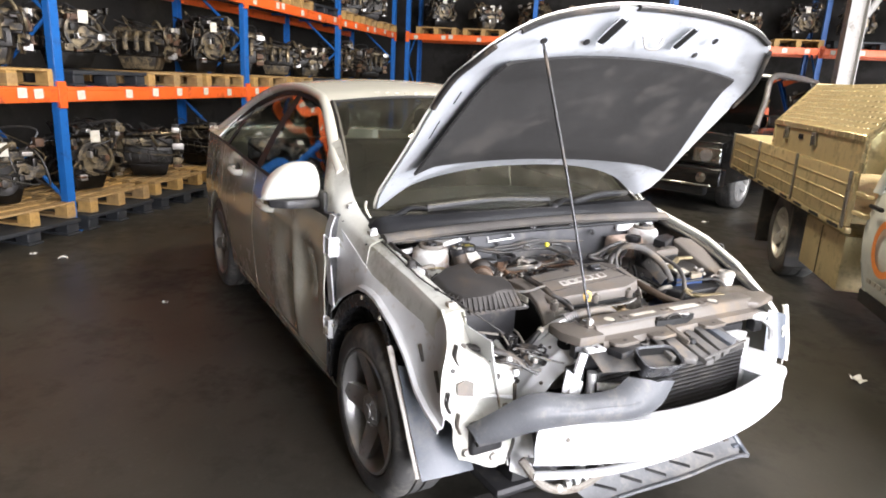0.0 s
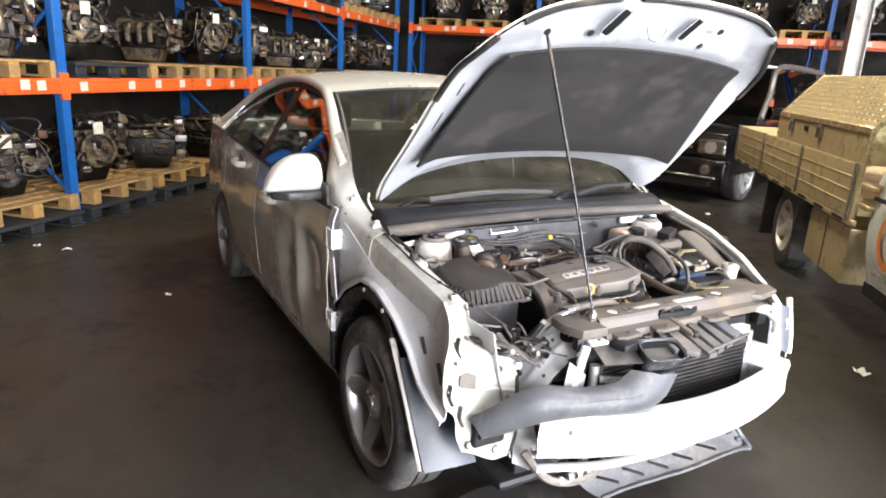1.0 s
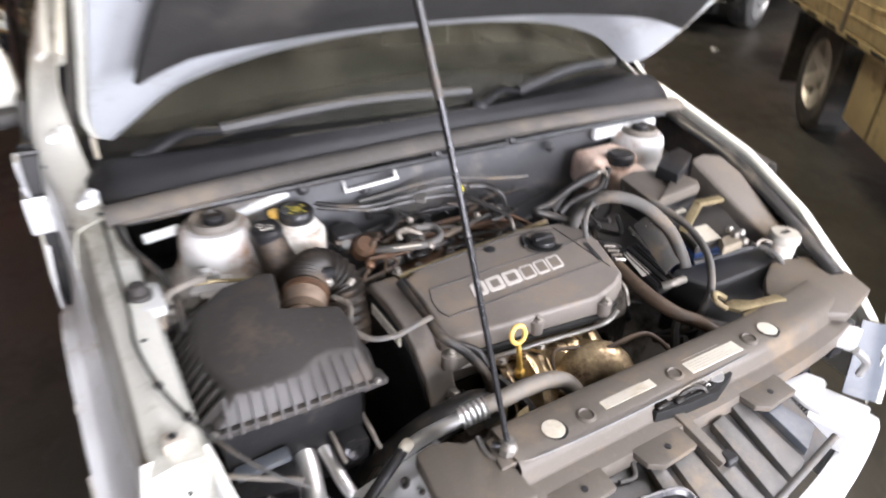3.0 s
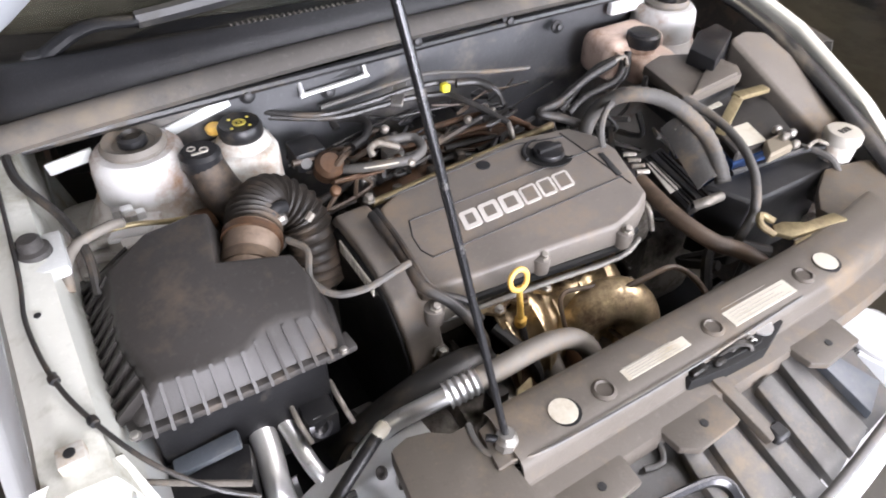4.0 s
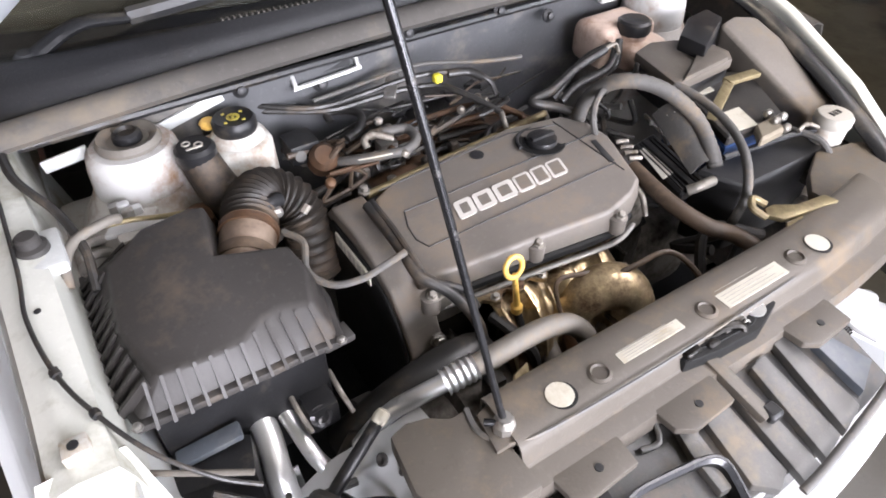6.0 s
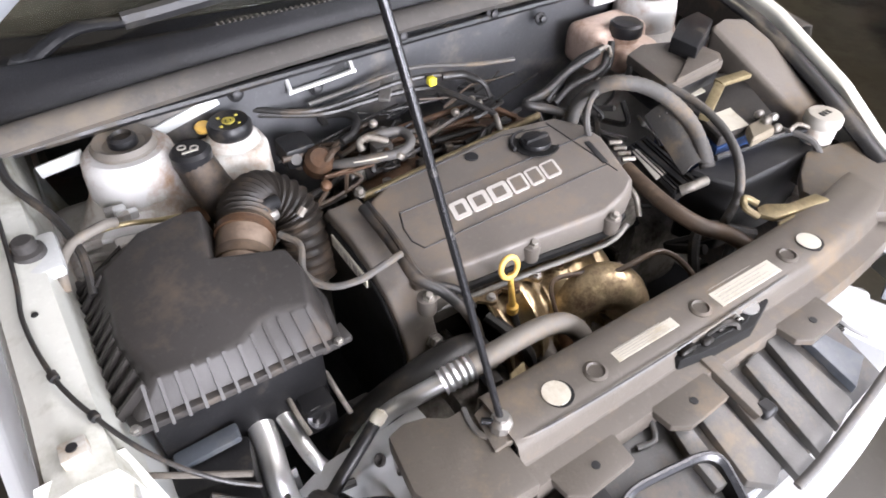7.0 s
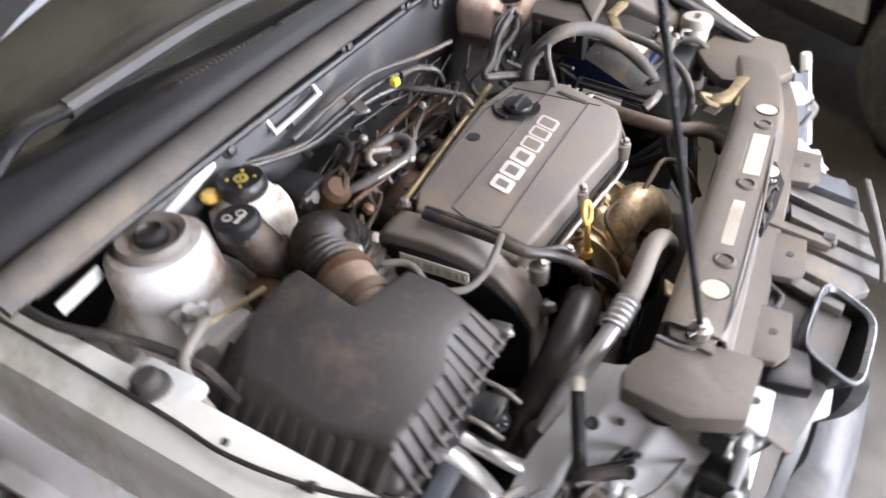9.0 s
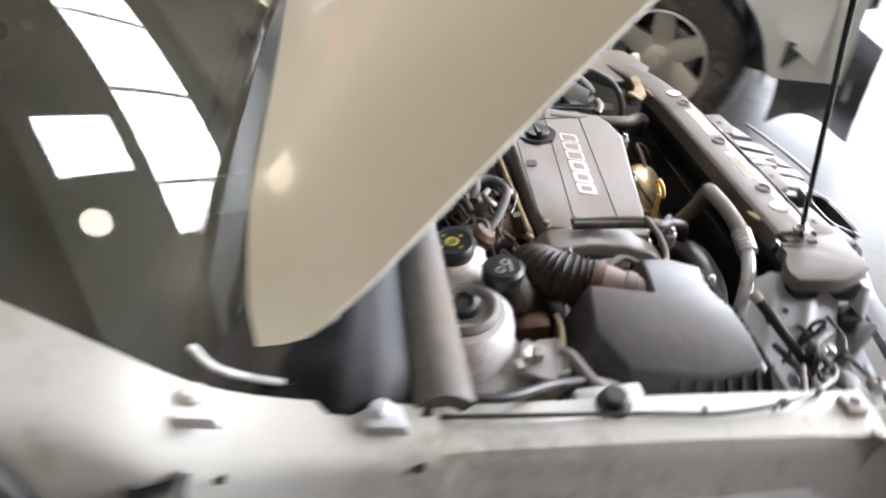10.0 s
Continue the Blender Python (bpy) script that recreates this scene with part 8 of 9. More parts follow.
part("carrier_edge", tube([Vector(corner_f(1.0, v0)) + Vector((0.0, -0.003, 0)) for v0 in (0.05, 0.2, 0.35, 0.5, 0.58)], 0.006, 8, 4), dusty_plastic, corner)
for k in range(5):
    a = Vector((-0.555 + 0.02 * k, -0.585, 0.47 - 0.012 * k))
    part("bracket_leaf", bar(tuple(a), tuple(a + Vector((nose.uniform(-0.03, 0.03), -0.02, -0.09))), 0.022, 0.004, 0.001, up=(0, -1, 0.2)), bare_white if k % 2 else guard_grey, corner)
part("drain_hose", tube([(-0.575, -0.60, 0.53), (-0.565, -0.625, 0.46), (-0.53, -0.64, 0.39), (-0.47, -0.65, 0.34)], 0.007, 8, 6), rubber, corner)
for k in range(6):
    x0 = -0.50 + 0.035 * k
    part("pipe_clip", lathe([(0.012, -0.008), (0.014, 0), (0.012, 0.008)], 12, turn_x((x0, -0.675, 0.315 + 0.004 * k), (1, -0.1, 0.1))), bright_alloy if k % 2 else bare_white, corner)

# wheel arch liners
EDGE = [(0.445, 0.39), (0.40, 0.49), (0.327, 0.602), (0.245, 0.68), (0.149, 0.735), (0.07, 0.764), (-0.009, 0.771), (-0.09, 0.75), (-0.158, 0.70), (-0.233, 0.597), (-0.306, 0.497), (-0.364, 0.405), (-0.433, 0.305)]
edge_line = glide([(0, y, z) for y, z in EDGE], 5)


def edge_at(u):
    k = u * (len(edge_line) - 1)
    i = min(int(k), len(edge_line) - 2)
    return edge_line[i].lerp(edge_line[i + 1], k - i)


for side in (-1, 1):
    def liner_f(u, v):
        p = edge_at(u)
        d = Vector((0, -p.y, 0.325 - p.z)).normalized()
        w = lerp(0.045, 0.012, max(0.0, (u - 0.55) / 0.45))
        q = p + d * w * min(1.0, v * 2.5)
        return (side * lerp(0.868, 0.866 if v < 0.4 else 0.60, min(1.0, max(0.0, v * 1.7 - 0.7))), q.y, q.z)
    arch_liner = part("arch_liner", sheet(liner_f, 44, 10, 0.004 * side), arch_black if side < 0 else trim_black, car, "black plastic wheel arch liner")
    if side < 0:
        for u in (0.12, 0.42, 0.60, 0.74, 0.86, 0.96):
            p = edge_at(u) + (Vector((0, 0, 0.325)) - edge_at(u)).normalized() * 0.012
            part("liner_clip", lathe([(0.008, 0), (0.007, 0.005), (0, 0.006)], 10, turn_x((-0.868, p.y, p.z), (-1, 0, 0))), label_white, arch_liner)
        part("liner_lip", tube([(-0.869, *edge_at(u).yz) for u in (0.70, 0.78, 0.86, 0.93, 1.0)], 0.011, 8, 5, 0.6), letter_grey, arch_liner, "pale strip along the liner's front edge")


def splash_f(u, v):
    z = lerp(0.62, 0.305, v)
    y = along([(0.255, -0.465), (0.31, -0.435), (0.405, -0.368), (0.5, -0.31), (0.6, -0.25), (0.62, -0.24)], z)
    return (lerp(-0.868, -0.70, u), y - 0.04 * u * v - 0.05 * math.sin(math.pi * u) * (1 - v) - 0.012, z + 0.02 * u * v)


part("splash_guard", sheet(splash_f, 12, 14, 0.004), guard_grey, car, "pale grey plastic splash guard ahead of the wheel")


# shell side below the rail, with its white arch flange
def arch_flange(y):
    return along([(-0.53, 0.53), (-0.446, 0.555), (-0.375, 0.59), (-0.295, 0.67), (-0.188, 0.735), (-0.045, 0.785), (0.03, 0.792), (0.11, 0.782), (0.28, 0.69), (0.42, 0.57)], y)


def apron_f(u, v):
    y = lerp(0.40, -0.53, u)
    low = arch_flange(y)
    high = max(low + 0.03, along([(-0.53, 0.71), (-0.50, 0.765), (-0.455, 0.813), (-0.40, 0.843), (-0.36, 0.775), (-0.15, 0.797), (0.1, 0.83), (0.4, 0.96)], y))
    out = along([(-0.53, 0.842), (-0.50, 0.832), (-0.455, 0.812), (-0.40, 0.798), (-0.36, 0.808), (-0.3, 0.812), (0.1, 0.822), (0.4, 0.842)], y)
    path = [(out, high), (lerp(out, 0.85, 0.30), lerp(high, low, 0.30)), (lerp(out, 0.85, 0.62), lerp(high, low, 0.62)), (lerp(out, 0.85, 0.90), lerp(high, low, 0.88)), (0.852, low + 0.004), (0.868, low), (0.869, low - 0.012)]
    k = v * (len(path) - 1)
    i = min(int(k), len(path) - 2)
    return (-max(lerp(path[i][0], path[i + 1][0], k - i), 0.0), y, lerp(path[i][1], path[i + 1][1], k - i))


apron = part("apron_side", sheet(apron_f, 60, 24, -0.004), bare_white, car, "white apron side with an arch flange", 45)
for u, v, h in ((0.80, 0.28, 0.05), (0.93, 0.32, 0.06)):
    p = Vector(apron_f(u, v)) + Vector((-0.002, 0, 0))
    part("apron_slot", tube([p + Vector((0, h * 0.25, h * 0.5)), p - Vector((0, h * 0.25, h * 0.5))], 0.012, 8, 2, 0.3, up=(1, 0, 0)), loom_grey, apron)
part("door_tab", lathe([(0.016, -0.006), (0.02, 0.0), (0.016, 0.006)], 14, turn_x((-0.885, 0.40, 0.50), (-1, 0, 0))), label_white, car, "small white plastic clip")

# left front wing, still in place
def wing_left(u, v):
    y = lerp(0.44, -0.655, u)
    inner = along([(-0.66, 0.575), (-0.55, 0.60), (-0.45, 0.63), (-0.35, 0.66), (-0.13, 0.72), (0.2, 0.775), (0.44, 0.80)], y)
    top = along([(-0.66, 0.665), (-0.60, 0.72), (-0.55, 0.755), (-0.45, 0.80), (-0.35, 0.845), (-0.13, 0.905), (0.2, 0.955), (0.44, 0.985)], y)
    outer = along([(-0.66, 0.60), (-0.63, 0.625), (-0.55, 0.675), (-0.45, 0.72), (-0.3, 0.775), (0, 0.855), (0.44, 0.885)], y)
    low = max(along([(-0.66, 0.54), (-0.5, 0.50), (0.44, 0.30)], y), arch(y, 0.0, 0.40))
    pts = [(inner, top - 0.03), (inner, top - 0.002), (inner + 0.010, top + 0.003), (lerp(inner, outer, 0.5), top - 0.036), (outer - 0.015, top - 0.10), (outer, top - 0.15), (outer, lerp(top, low, 0.6)), (outer - 0.005, low)]
    k = v * (len(pts) - 1)
    i = min(int(k), len(pts) - 2)
    return (lerp(pts[i][0], pts[i + 1][0], k - i), y, lerp(pts[i][1], pts[i + 1][1], k - i))


part("front_wing", sheet(wing_left, 40, 28, -0.005), paint, car, "white front wing", 50)
part("wing_seal", tube([(along([(-0.6, 0.59), (-0.35, 0.665), (-0.13, 0.715), (0.3, 0.77)], y) - 0.03, y, along([(-0.6, 0.755), (-0.35, 0.835), (-0.13, 0.895), (0.3, 0.955)], y) - 0.01) for y in (0.3, 0.1, -0.1, -0.3, -0.5)], 0.022, 10, 6, 0.5), black_plastic, car)
part("corner_cover", prism([(0.385, -0.470), (0.43, -0.435), (0.50, -0.40), (0.60, -0.42), (0.64, -0.47), (0.60, -0.57), (0.47, -0.60), (0.385, -0.54)], 0.758, 0.782, 0.008, 2), support_grey, car, "dusty plastic corner cover")
part("wing_flange", sheet(lambda u, v: (lerp(lerp(0.535, 0.606, u), lerp(0.505, 0.575, u), v), lerp(lerp(-0.60, -0.628, u), lerp(-0.632, -0.675, u), v) - 0.008 * math.sin(math.pi * u), lerp(lerp(0.745, 0.725, u), lerp(0.585, 0.560, u), v)), 10, 14, 0.005), guard_grey, car, "grey-white folded wing flange")
part("wing_edge", tube([(0.615, -0.615, 0.76), (0.612, -0.632, 0.70), (0.598, -0.658, 0.62), (0.578, -0.676, 0.558)], 0.011, 8, 5), paint, car)
part("lamp_bracket", box((0.47, -0.60, 0.66), (0.52, -0.56, 0.745), 0.008, 2), trim_black, car)
part("lamp_bracket", tube([(0.44, -0.645, 0.735), (0.475, -0.66, 0.70), (0.50, -0.65, 0.65)], 0.008, 8, 5), bright_alloy, car)
part("lamp_bracket", prism([(0.42, -0.60), (0.50, -0.585), (0.51, -0.62), (0.44, -0.645)], 0.725, 0.742, 0.004, 2), bare_white, car)

# torn undertray hanging below the nose
TRAY = [Vector(p) for p in ((-0.375, -0.567, 0.240), (0.331, -0.644, 0.310), (0.378, -0.742, 0.250), (-0.294, -0.657, 0.170))]


def tray_f(u, v):
    p = TRAY[0].lerp(TRAY[1], u).lerp(TRAY[3].lerp(TRAY[2], u), v)
    rim = max(0.0, u - 0.86) / 0.14
    return (p.x - 0.03 * rim * abs(v - 0.5) * 2, p.y, p.z + 0.006 * math.sin(9 * u) - 0.012 * math.sin(math.pi * v) + 0.018 * rim * math.sin(5 * v + 0.4))


tray = part("undertray", sheet(tray_f, 36, 14, 0.005), tray_grey, car, "torn dusty grey plastic undertray")
for k in range(5):
    u0 = 0.10 + 0.155 * k
    part("tray_slot", tube([Vector(tray_f(u0, 0.34)) + Vector((0, 0, 0.003)), Vector(tray_f(u0 + 0.06, 0.70)) + Vector((0, 0, 0.003))], 0.011, 8, 2, 0.4), trim_black, tray)
part("tray_rim", tube([Vector(tray_f(u0, 1.0)) + Vector((0, 0, 0.004)) for u0 in (0, 0.15, 0.35, 0.55, 0.75, 0.9, 1)], 0.009, 8, 4, 0.8), grey_plastic, tray)
part("tray_rim", tube([Vector(tray_f(1.0, v0)) + Vector((0, 0, 0.004)) for v0 in (0, 0.3, 0.6, 1)], 0.014, 8, 4, 0.8), guard_grey, tray)
part("tray_rib", tube([Vector(tray_f(u0, 0.16)) + Vector((0, 0, 0.003)) for u0 in (0.02, 0.3, 0.6, 0.84)], 0.006, 8, 4), grey_plastic, tray)
for k in range(4):
    p = Vector(tray_f(0.90 + 0.03 * k, 0.15 + 0.22 * k))
    part("tray_tab", box((p.x - 0.016, p.y - 0.013, p.z), (p.x + 0.014, p.y + 0.011, p.z + 0.012), 0.004, 1), dusty_plastic if k % 2 else guard_grey, tray)
part("tray_stay", tube([Vector(tray_f(0.95, 0.1)), (0.40, -0.60, 0.36), (0.44, -0.56, 0.42)], 0.008, 8, 4), bright_alloy, tray)


def flap_f(u, v):
    return (lerp(-0.70, -0.30, u), lerp(-0.34, -0.55, v) - 0.06 * u, 0.06 + 0.03 * math.sin(5 * u) + 0.04 * u)


flap = part("undertray_flap", sheet(flap_f, 14, 8, 0.005), dusty_plastic, car, "broken flap of grey undertray")
for k in range(4):
    part("flap_hole", tube([Vector(flap_f(0.2 + 0.2 * k, 0.4)) + Vector((0, 0, 0.003)), Vector(flap_f(0.27 + 0.2 * k, 0.55)) + Vector((0, 0, 0.003))], 0.012, 8, 2, 0.35), trim_black, flap)
part("tow_pipe", tube([(-0.60, -0.60, 0.40), (-0.55, -0.66, 0.33), (-0.44, -0.68, 0.30), (-0.30, -0.68, 0.33), (-0.1, -0.66, 0.36)], 0.014, 8, 7), dull_alloy, car)
part("lower_rail", tube([(-0.58, -0.64, 0.36), (-0.3, -0.70, 0.34), (0.1, -0.71, 0.34), (0.5, -0.62, 0.36)], 0.016, 8, 6, 0.8), bare_white, car)
part("subframe", box((-0.55, -0.50, 0.20), (0.55, -0.40, 0.30), 0.02, 2), trim_black, car)

# ---- tray-back ute beside the sedan ----
UTE = math.radians(42)
uf, uv = Vector((-math.sin(UTE), -math.cos(UTE), 0)), Vector((-math.cos(UTE), math.sin(UTE), 0))
# local x forward from the rear axle, local y into the body, z up
ute_m = Matrix(((uf.x, -uv.x, 0, 3.66), (uf.y, -uv.y, 0, 1.36), (0, 0, 1, 0), (0, 0, 0, 1)))
ute = thing("tray_ute", ute_m, "white tray-back ute with an aluminium canopy and broken nose", "ute")
for x in (0.0, 3.29):
    for y, s in ((0.0, -1), (1.56, 1)):
        car_wheel(Matrix.Translation((x, y, 0.37)) @ Vector((0, s, 0)).to_track_quat("Z", "Y").to_matrix().to_4x4(), 0.37, 0.25, 6, ute_alloy, ute, q=0.86)
tray_top, tray_low = 1.10, 0.76
part("tray_side", box((-1.95, -0.10, tray_low), (1.62, -0.065, tray_top), 0.006, 2), tray_alu, ute, "dull aluminium drop side")
part("tray_side", box((-1.95, 1.62, tray_low), (1.62, 1.655, tray_top), 0.006, 2), tray_alu, ute)
part("tray_tail", box((-1.99, -0.10, tray_low), (-1.955, 1.655, tray_top), 0.006, 2), tray_alu, ute)
part("tray_floor", box((-1.95, -0.06, tray_low + 0.02), (1.62, 1.615, tray_low + 0.07), 0.004, 1), tray_alu, ute)
part("tray_rail", box((-1.97, -0.100, tray_low - 0.045), (1.64, -0.06, tray_low - 0.004), 0.006, 2), tray_alu, ute)
for k in range(9):
    part("rail_slot", box((-1.80 + 0.39 * k, -0.1035, tray_low - 0.035), (-1.60 + 0.39 * k, -0.1005, tray_low - 0.015)), trim_black, ute)
for z in (0.845, 0.93, 1.015):
    part("side_rib", box((-1.94, -0.1045, z - 0.006), (1.61, -0.0995, z + 0.006), 0.002, 1), tray_alu, ute)
for x in (-1.93, -0.75, 0.45, 1.58):
    part("side_strap", box((x - 0.02, -0.112, tray_low - 0.02), (x + 0.02, -0.1005, tray_top + 0.01), 0.002, 1), steel, ute)
# canopy box with a sloping checker plate lid
CAN = [(-0.085, tray_top + 0.004), (-0.085, 1.32), (0.19, 1.655), (1.36, 1.655), (1.64, 1.32), (1.64, tray_top + 0.004)]
bm = bmesh.new()
a = [bm.verts.new((-0.38, y, z)) for y, z in CAN]
b = [bm.verts.new((1.66, y, z)) for y, z in CAN]
bm.faces.new(a), bm.faces.new(b[::-1])
for i in range(len(a)):
    j = (i + 1) % len(a)
    bm.faces.new((a[i], b[i], b[j], a[j]))
bevel(bm, 0.012, 2)
canopy = part("canopy", bm, tray_alu, ute, "aluminium canopy box")
tread = bmesh.new()
slope = Vector((0, 0.275, 0.335))
for i in range(46):
    for j in range(10):
        m = Matrix.Translation(Vector((-0.34 + 0.0435 * i, -0.085, 1.32)) + slope * ((j + 0.5) / 10)) @ Matrix.Rotation(math.atan2(slope.z, slope.y), 4, "X") @ Matrix.Rotation(radians(45 if (i + j) % 2 else -45), 4, "Z")
        prism([(-0.016, 0), (0, -0.0045), (0.016, 0), (0, 0.0045)], 0.0, 0.004, 0, 1, 0.5, tread, m)
tagged(part("checker_tread", tread, checker_alu, canopy, "raised checker plate tread"), kind="stuff")
part("canopy_lip", box((-0.40, -0.098, 1.295), (1.68, -0.080, 1.335), 0.004, 1), checker_alu, canopy)
for x in (0.0, 0.72):
    lock = part("canopy_lock", box((x - 0.05, -0.104, 1.20), (x + 0.05, -0.086, 1.29), 0.006, 2), steel, canopy)
    part("lock_lever", box((x - 0.015, -0.114, 1.19), (x + 0.015, -0.1045, 1.27), 0.004, 1), chrome, lock)
part("canopy_trim", tube([(1.668, y, z) for y, z in CAN[:4]], 0.02, 8, 1), checker_alu, canopy)
part("canopy_trim", tube([(-0.388, y, z) for y, z in CAN[:4]], 0.014, 8, 1), checker_alu, canopy)
for z in (0.86, 0.98):
    part("step_bar", box((1.645, -0.085, z - 0.012), (1.83, -0.045, z + 0.012), 0.004, 1), tray_alu, ute)
part("keyhole_plate", box((0.33, -0.094, 1.22), (0.43, -0.0855, 1.26), 0.004, 1), black_plastic, canopy)
# rails, flaps and toolbox below
part("chassis_rail", box((-1.85, 0.35, 0.50), (3.9, 0.45, 0.64), 0.01, 1), trim_black, ute)
part("chassis_rail", box((-1.85, 1.10, 0.50), (3.9, 1.20, 0.64), 0.01, 1), trim_black, ute)
for x in (-0.50, 0.47):
    part("mud_flap", box((x - 0.012, -0.07, 0.18), (x + 0.012, 0.22, tray_low - 0.08), 0.004, 1), dusty_plastic, ute)
part("wheel_guard", box((-0.46, -0.02, 0.74 - 0.06), (0.44, 0.24, 0.70), 0.006, 1), dusty_plastic, ute)
toolbox = part("toolbox", box((0.72, -0.04, 0.30), (1.52, 0.34, 0.675), 0.012, 2), tray_alu, ute, "aluminium under-tray toolbox")
part("toolbox_seam", box((1.10, -0.045, 0.31), (1.106, -0.0405, 0.665)), trim_black, toolbox)
# cab
def cab_side(y, s):
    def f(u, v):
        x = lerp(1.80, 2.92, u)
        z = lerp(0.42, 1.02, v)
        return (x + 0.10 * (1 - v) ** 2 * (u < 0.02), y - s * 0.05 * math.sin(math.pi * v), z)
    return f


for y, s in ((-0.01, 1), (1.57, -1)):
    door_ob = part("cab_door", sheet(cab_side(y, s), 24, 14, 0.006 * s), ute_white, ute, "white cab door with an orange ring mark")
    if s > 0:
        ring = lathe([(0.165, 0), (0.165, 0.002), (0.125, 0.002), (0.125, 0)], 36, turn_x((2.17, y - 0.062, 0.74), (0, -1, 0)), ring=True)
        part("ring_mark", ring, orange_mark, door_ob, "orange ring mark")
        for k in range(6):
            part("printed_bar", box((2.0 + 0.07 * k, y - 0.052, 0.505), (2.05 + 0.07 * k, y - 0.047, 0.53)), print_grey, door_ob)
    part("door_handle", box((1.90, y - s * 0.075 - 0.012, 0.93), (2.06, y - s * 0.075 + 0.012, 0.955), 0.008, 2), trim_black, door_ob)
    part("cab_window", sheet(lambda u, v: (lerp(1.84, 2.85 - 0.35 * v, u), y + s * 0.14 * v, lerp(1.03, 1.48, v)), 10, 6, 0.004 * s), car_glass, ute)
    part("cab_sill", box((1.80, min(y, y + s * 0.1), 0.33), (2.92, max(y, y + s * 0.1), 0.415), 0.012, 2), trim_black, ute)
    part("cab_pillar", tube([(2.92, y + s * 0.01, 1.02), (2.75, y + s * 0.08, 1.25), (2.50, y + s * 0.15, 1.50), (2.1, y + s * 0.17, 1.56), (1.82, y + s * 0.16, 1.54)], 0.035, 10, 6), ute_white, ute)
    part("cab_pillar", tube([(1.80, y + s * 0.0, 1.0), (1.80, y + s * 0.08, 1.28), (1.82, y + s * 0.16, 1.54)], 0.04, 10, 5), ute_white, ute)
    # torn front wing round the wheel
    def wing_ute(u, v):
        x = lerp(2.94, 4.02, u)
        low = 0.36 + max(0.0, 0.47 ** 2 - (x - 3.29) ** 2) ** 0.5 if abs(x - 3.29) < 0.47 else 0.42 + 0.1 * max(0, x - 3.76)
        return (x, y - s * 0.045 + s * 0.08 * max(0.0, x - 3.6), lerp(low, 1.0 - 0.10 * max(0, x - 3.2), v))
    part("front_wing", sheet(wing_ute, 40, 8, 0.006 * s), ute_white, ute)
    part("wing_liner", sheet(lambda u, v: (3.29 - 0.45 * math.cos(math.pi * u), y + s * (0.0 + 0.3 * v), 0.37 + 0.45 * math.sin(math.pi * u)), 24, 4, 0.004), trim_black, ute)
part("cab_roof", sheet(lambda u, v: (lerp(1.78, 2.52, u), lerp(0.15, 1.41, v), 1.555 + 0.05 * math.sin(math.pi * v)), 8, 10, 0.01), ute_white, ute)
part("cab_back", box((1.76, 0.05, 0.60), (1.80, 1.51, 1.54), 0.01, 2), ute_white, ute)
part("cab_screen", sheet(lambda u, v: (lerp(2.95, 2.52, v), lerp(0.06, 1.50, u), lerp(1.03, 1.53, v)), 10, 8, 0.005), car_glass, ute)
part("ute_bonnet", sheet(lambda u, v: (lerp(2.95, 4.0, v), lerp(0.02, 1.54, u), 1.02 - 0.12 * v * v + 0.03 * math.sin(math.pi * u)), 12, 12, 0.006), ute_white, ute)
part("cab_floor", box((1.80, 0.06, 0.40), (3.9, 1.50, 0.46), 0.01, 1), trim_black, ute)
part("cab_seat", box((2.0, 0.15, 0.5), (2.3, 1.4, 1.05), 0.06, 2), cabin_dark, ute)
# broken nose: hanging bumper shards
def shard_f(u, v):
    return (3.80 + 0.32 * u, -0.02 + 0.10 * u + 0.04 * math.sin(6 * v), lerp(0.22, 0.62, v) + 0.06 * math.sin(4 * u))


part("bumper_shard", sheet(shard_f, 10, 12, 0.005), grey_plastic, ute, "broken grey bumper end")
part("bumper_shard", sheet(lambda u, v: (4.05 + 0.10 * math.sin(3 * u), lerp(0.05, 1.5, u), lerp(0.35, 0.75, v) + 0.05 * math.sin(7 * u)), 16, 8, 0.005), ute_white, ute, "cracked white front bumper")
part("bumper_shard", sheet(lambda u, v: (3.76 + 0.16 * u, -0.05 + 0.02 * v, lerp(0.60, 0.86, v) - 0.10 * u), 8, 6, 0.004), ute_white, ute)
part("lamp_socket", lathe([(0.09, 0), (0.10, 0.05), (0.08, 0.09), (0.05, 0.06), (0, 0.06)], 20, turn_x((3.98, 0.18, 0.78), (1, -0.3, 0))), trim_black, ute)

# ---- black four-wheel drive at the far side ----
suv = thing("four_wheel_drive", pose(5.15, 4.21, 0, 0, 0, 18), "black four-wheel drive parked nose out", "car")
W = 0.93


def body_f(u, v):
    """Body sides and bonnet as one shell across, from the nose (u 0) back."""
    x = lerp(0.05, 4.5, u)
    top = along([(0.0, 0.92), (0.25, 1.02), (1.15, 1.10), (1.3, 1.12), (4.5, 1.12)], x)
    s = v * 2 - 1
    half = W * along([(0, 0.90), (0.3, 0.98), (1, 1), (4.5, 0.98)], x)
    k = abs(s)
    if k > 0.55:
        t = (k - 0.55) / 0.45
        return (x, math.copysign(half * (0.97 + 0.03 * math.sin(math.pi * t)), s), lerp(top - 0.03, 0.40, t))
    return (x, half * 0.97 * s / 0.55, top + 0.03 * (1 - (k / 0.55) ** 2) - 0.03 * (k / 0.55) ** 4)


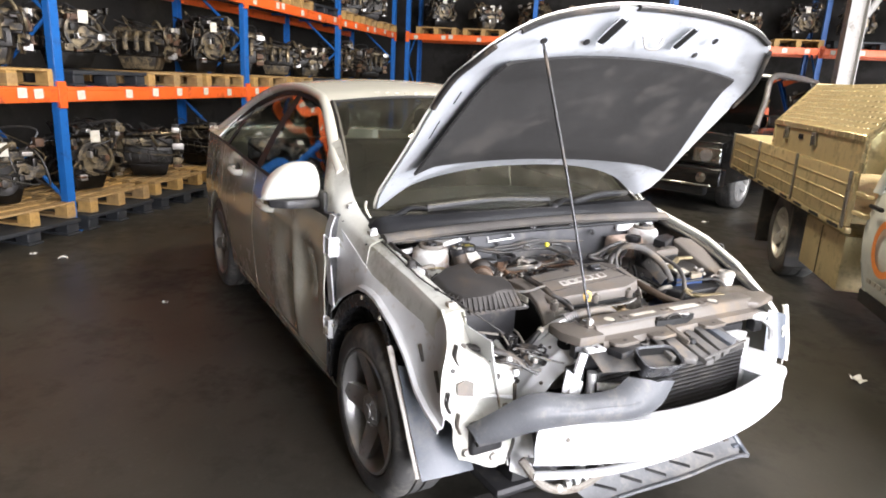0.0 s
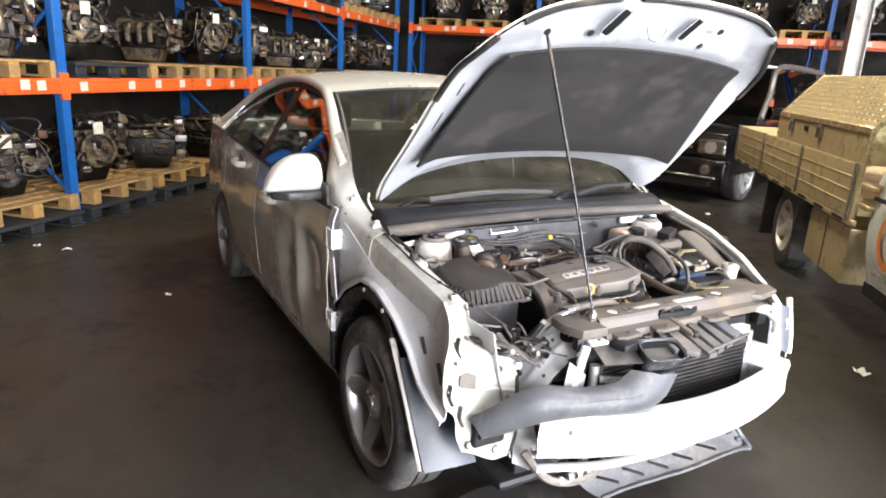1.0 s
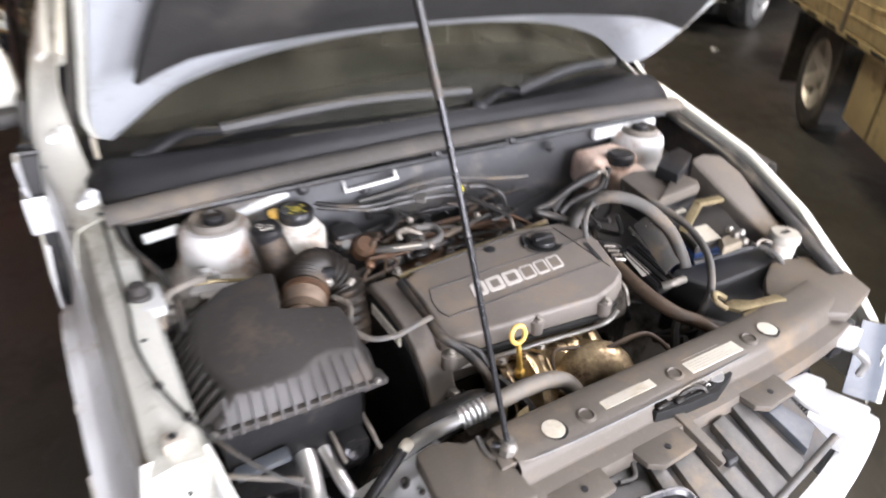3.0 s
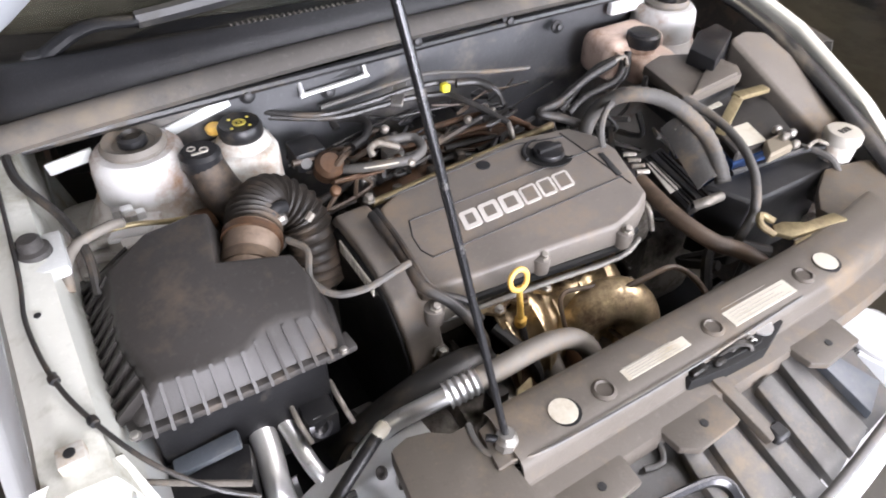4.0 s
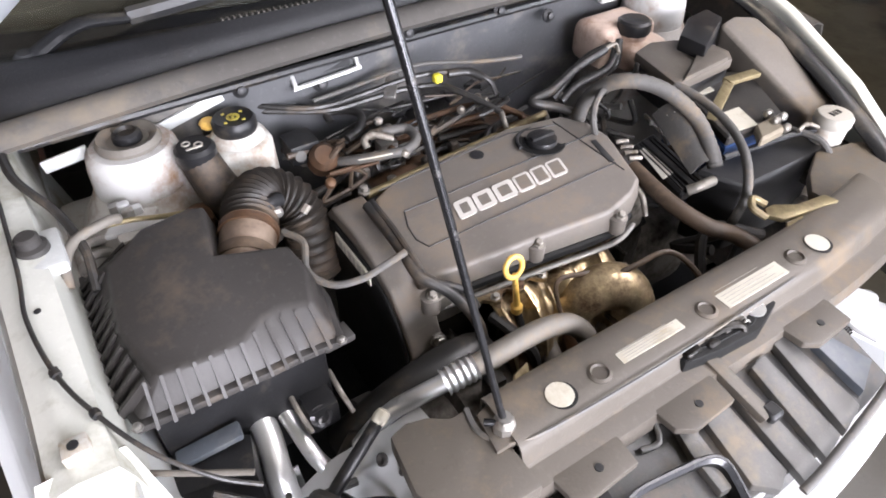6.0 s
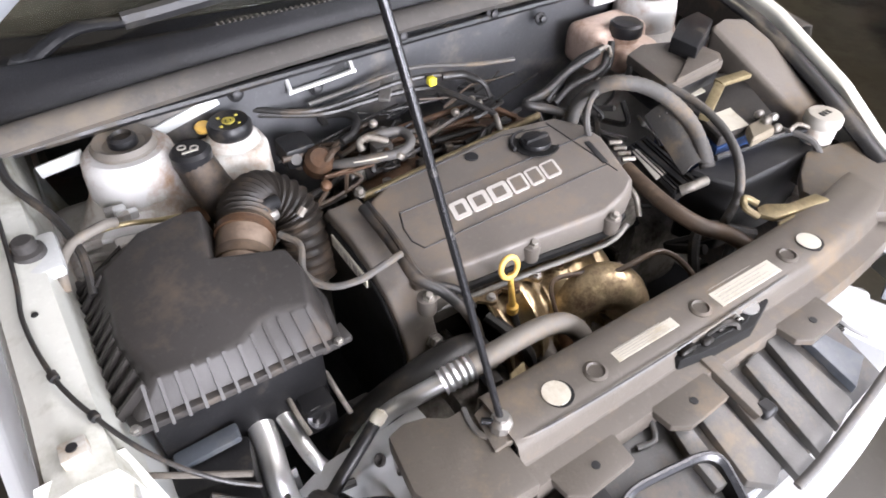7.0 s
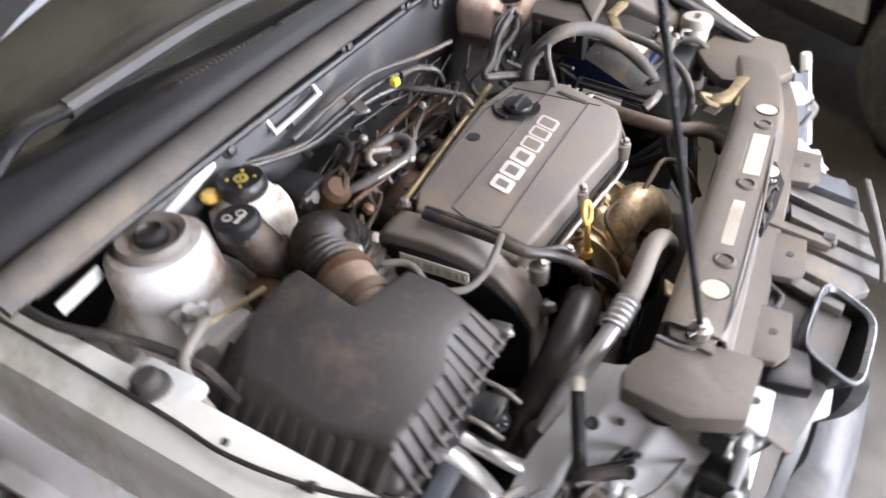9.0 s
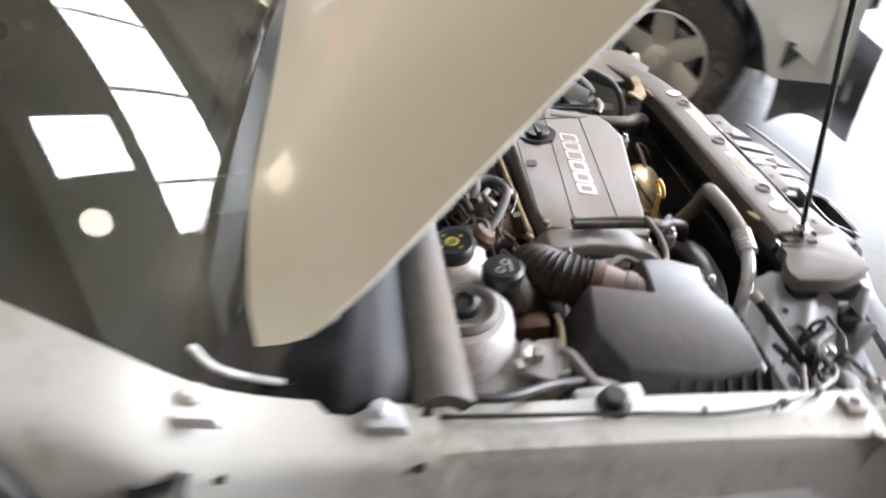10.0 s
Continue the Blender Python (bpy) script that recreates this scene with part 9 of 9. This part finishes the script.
part("body", sheet(body_f, 30, 40, 0.01), black_paint, suv, "glossy black body shell")
nose = box((0.0, -0.84, 0.62), (0.08, 0.84, 0.95), 0.04, 3)
part("nose", nose, black_paint, suv)
for z in (0.72, 0.78, 0.84):
    part("grille_bar", box((-0.012, -0.42, z), (-0.001, 0.42, z + 0.03), 0.004, 1), chrome, suv)
bump = part("front_bumper", box((-0.10, -0.90, 0.36), (0.12, 0.90, 0.615), 0.05, 3), black_paint, suv)
part("bumper_lip", box((-0.112, -0.80, 0.37), (-0.101, 0.80, 0.395), 0.004, 1), chrome, bump)
part("skid_plate", box((-0.06, -0.7, 0.24), (0.10, 0.7, 0.35), 0.03, 2), trim_black, suv)
for y in (-0.66, 0.66):
    lamp = part("headlamp", box((-0.02, y - 0.18, 0.66), (0.06, y + 0.18, 0.86), 0.035, 3), chrome, suv, "chrome headlamp")
    part("lamp_lens", box((-0.034, y - 0.17, 0.67), (-0.024, y + 0.17, 0.85), 0.004, 2), lamp_glass, lamp)
    part("lamp_bowl", lathe([(0.07, 0), (0.08, 0.01), (0.05, 0.014), (0.02, 0.01)], 20, turn_x((-0.021, y, 0.76), (-1, 0, 0))), bright_alloy, lamp)
    part("fog_lamp", lathe([(0.06, 0), (0.065, 0.012), (0.03, 0.016), (0, 0.016)], 18, turn_x((-0.10, y, 0.48), (-1, 0, 0))), chrome, bump)
part("screen", sheet(lambda u, v: (lerp(1.25, 1.95, v), lerp(-0.80, 0.80, u) * (1 - 0.12 * v), lerp(1.12, 1.80, v)), 12, 8, 0.005), dark_glass, suv)
part("roof", sheet(lambda u, v: (lerp(1.93, 4.4, u), lerp(-0.72, 0.72, v), 1.81 + 0.05 * math.sin(math.pi * v)), 10, 10, 0.02), black_paint, suv)
part("roof_edge", tube([(1.93, -0.72, 1.81), (1.90, -0.3, 1.84), (1.90, 0.3, 1.84), (1.93, 0.72, 1.81)], 0.025, 8, 4), bright_alloy, suv)
for s in (-1, 1):
    part("pillar", tube([(1.22, s * 0.82, 1.11), (1.6, s * 0.77, 1.46), (1.94, s * 0.72, 1.80), (3.0, s * 0.73, 1.84), (4.4, s * 0.72, 1.80)], 0.04, 10, 6), steel, suv)
    part("side_glass", sheet(lambda u, v: (lerp(1.5, 4.2, u) + 0.35 * v * (1 - u), s * lerp(0.88, 0.75, v), lerp(1.10, 1.78, v)), 12, 6, 0.005 * s), dark_glass, suv)
    part("side_mirror", box((1.40, s * 0.90 - 0.0, 1.10), (1.50, s * 1.14, 1.28), 0.04, 3) if s > 0 else box((1.40, -1.14, 1.10), (1.50, -0.90, 1.28), 0.04, 3), black_paint, suv)
    for x in (0.85, 3.55):
        car_wheel(Matrix.Translation((x, s * 0.88, 0.37)) @ Vector((0, s, 0)).to_track_quat("Z", "Y").to_matrix().to_4x4(), 0.37, 0.24, 6, bright_alloy, suv)
part("belly", box((0.1, -0.75, 0.38), (4.4, 0.75, 0.5), 0.02, 1), trim_black, suv)
for y in (-0.38, 0.38):
    part("seat", box((1.9, y - 0.28, 0.6), (2.3, y + 0.28, 1.25), 0.08, 2), cabin_dark, suv)
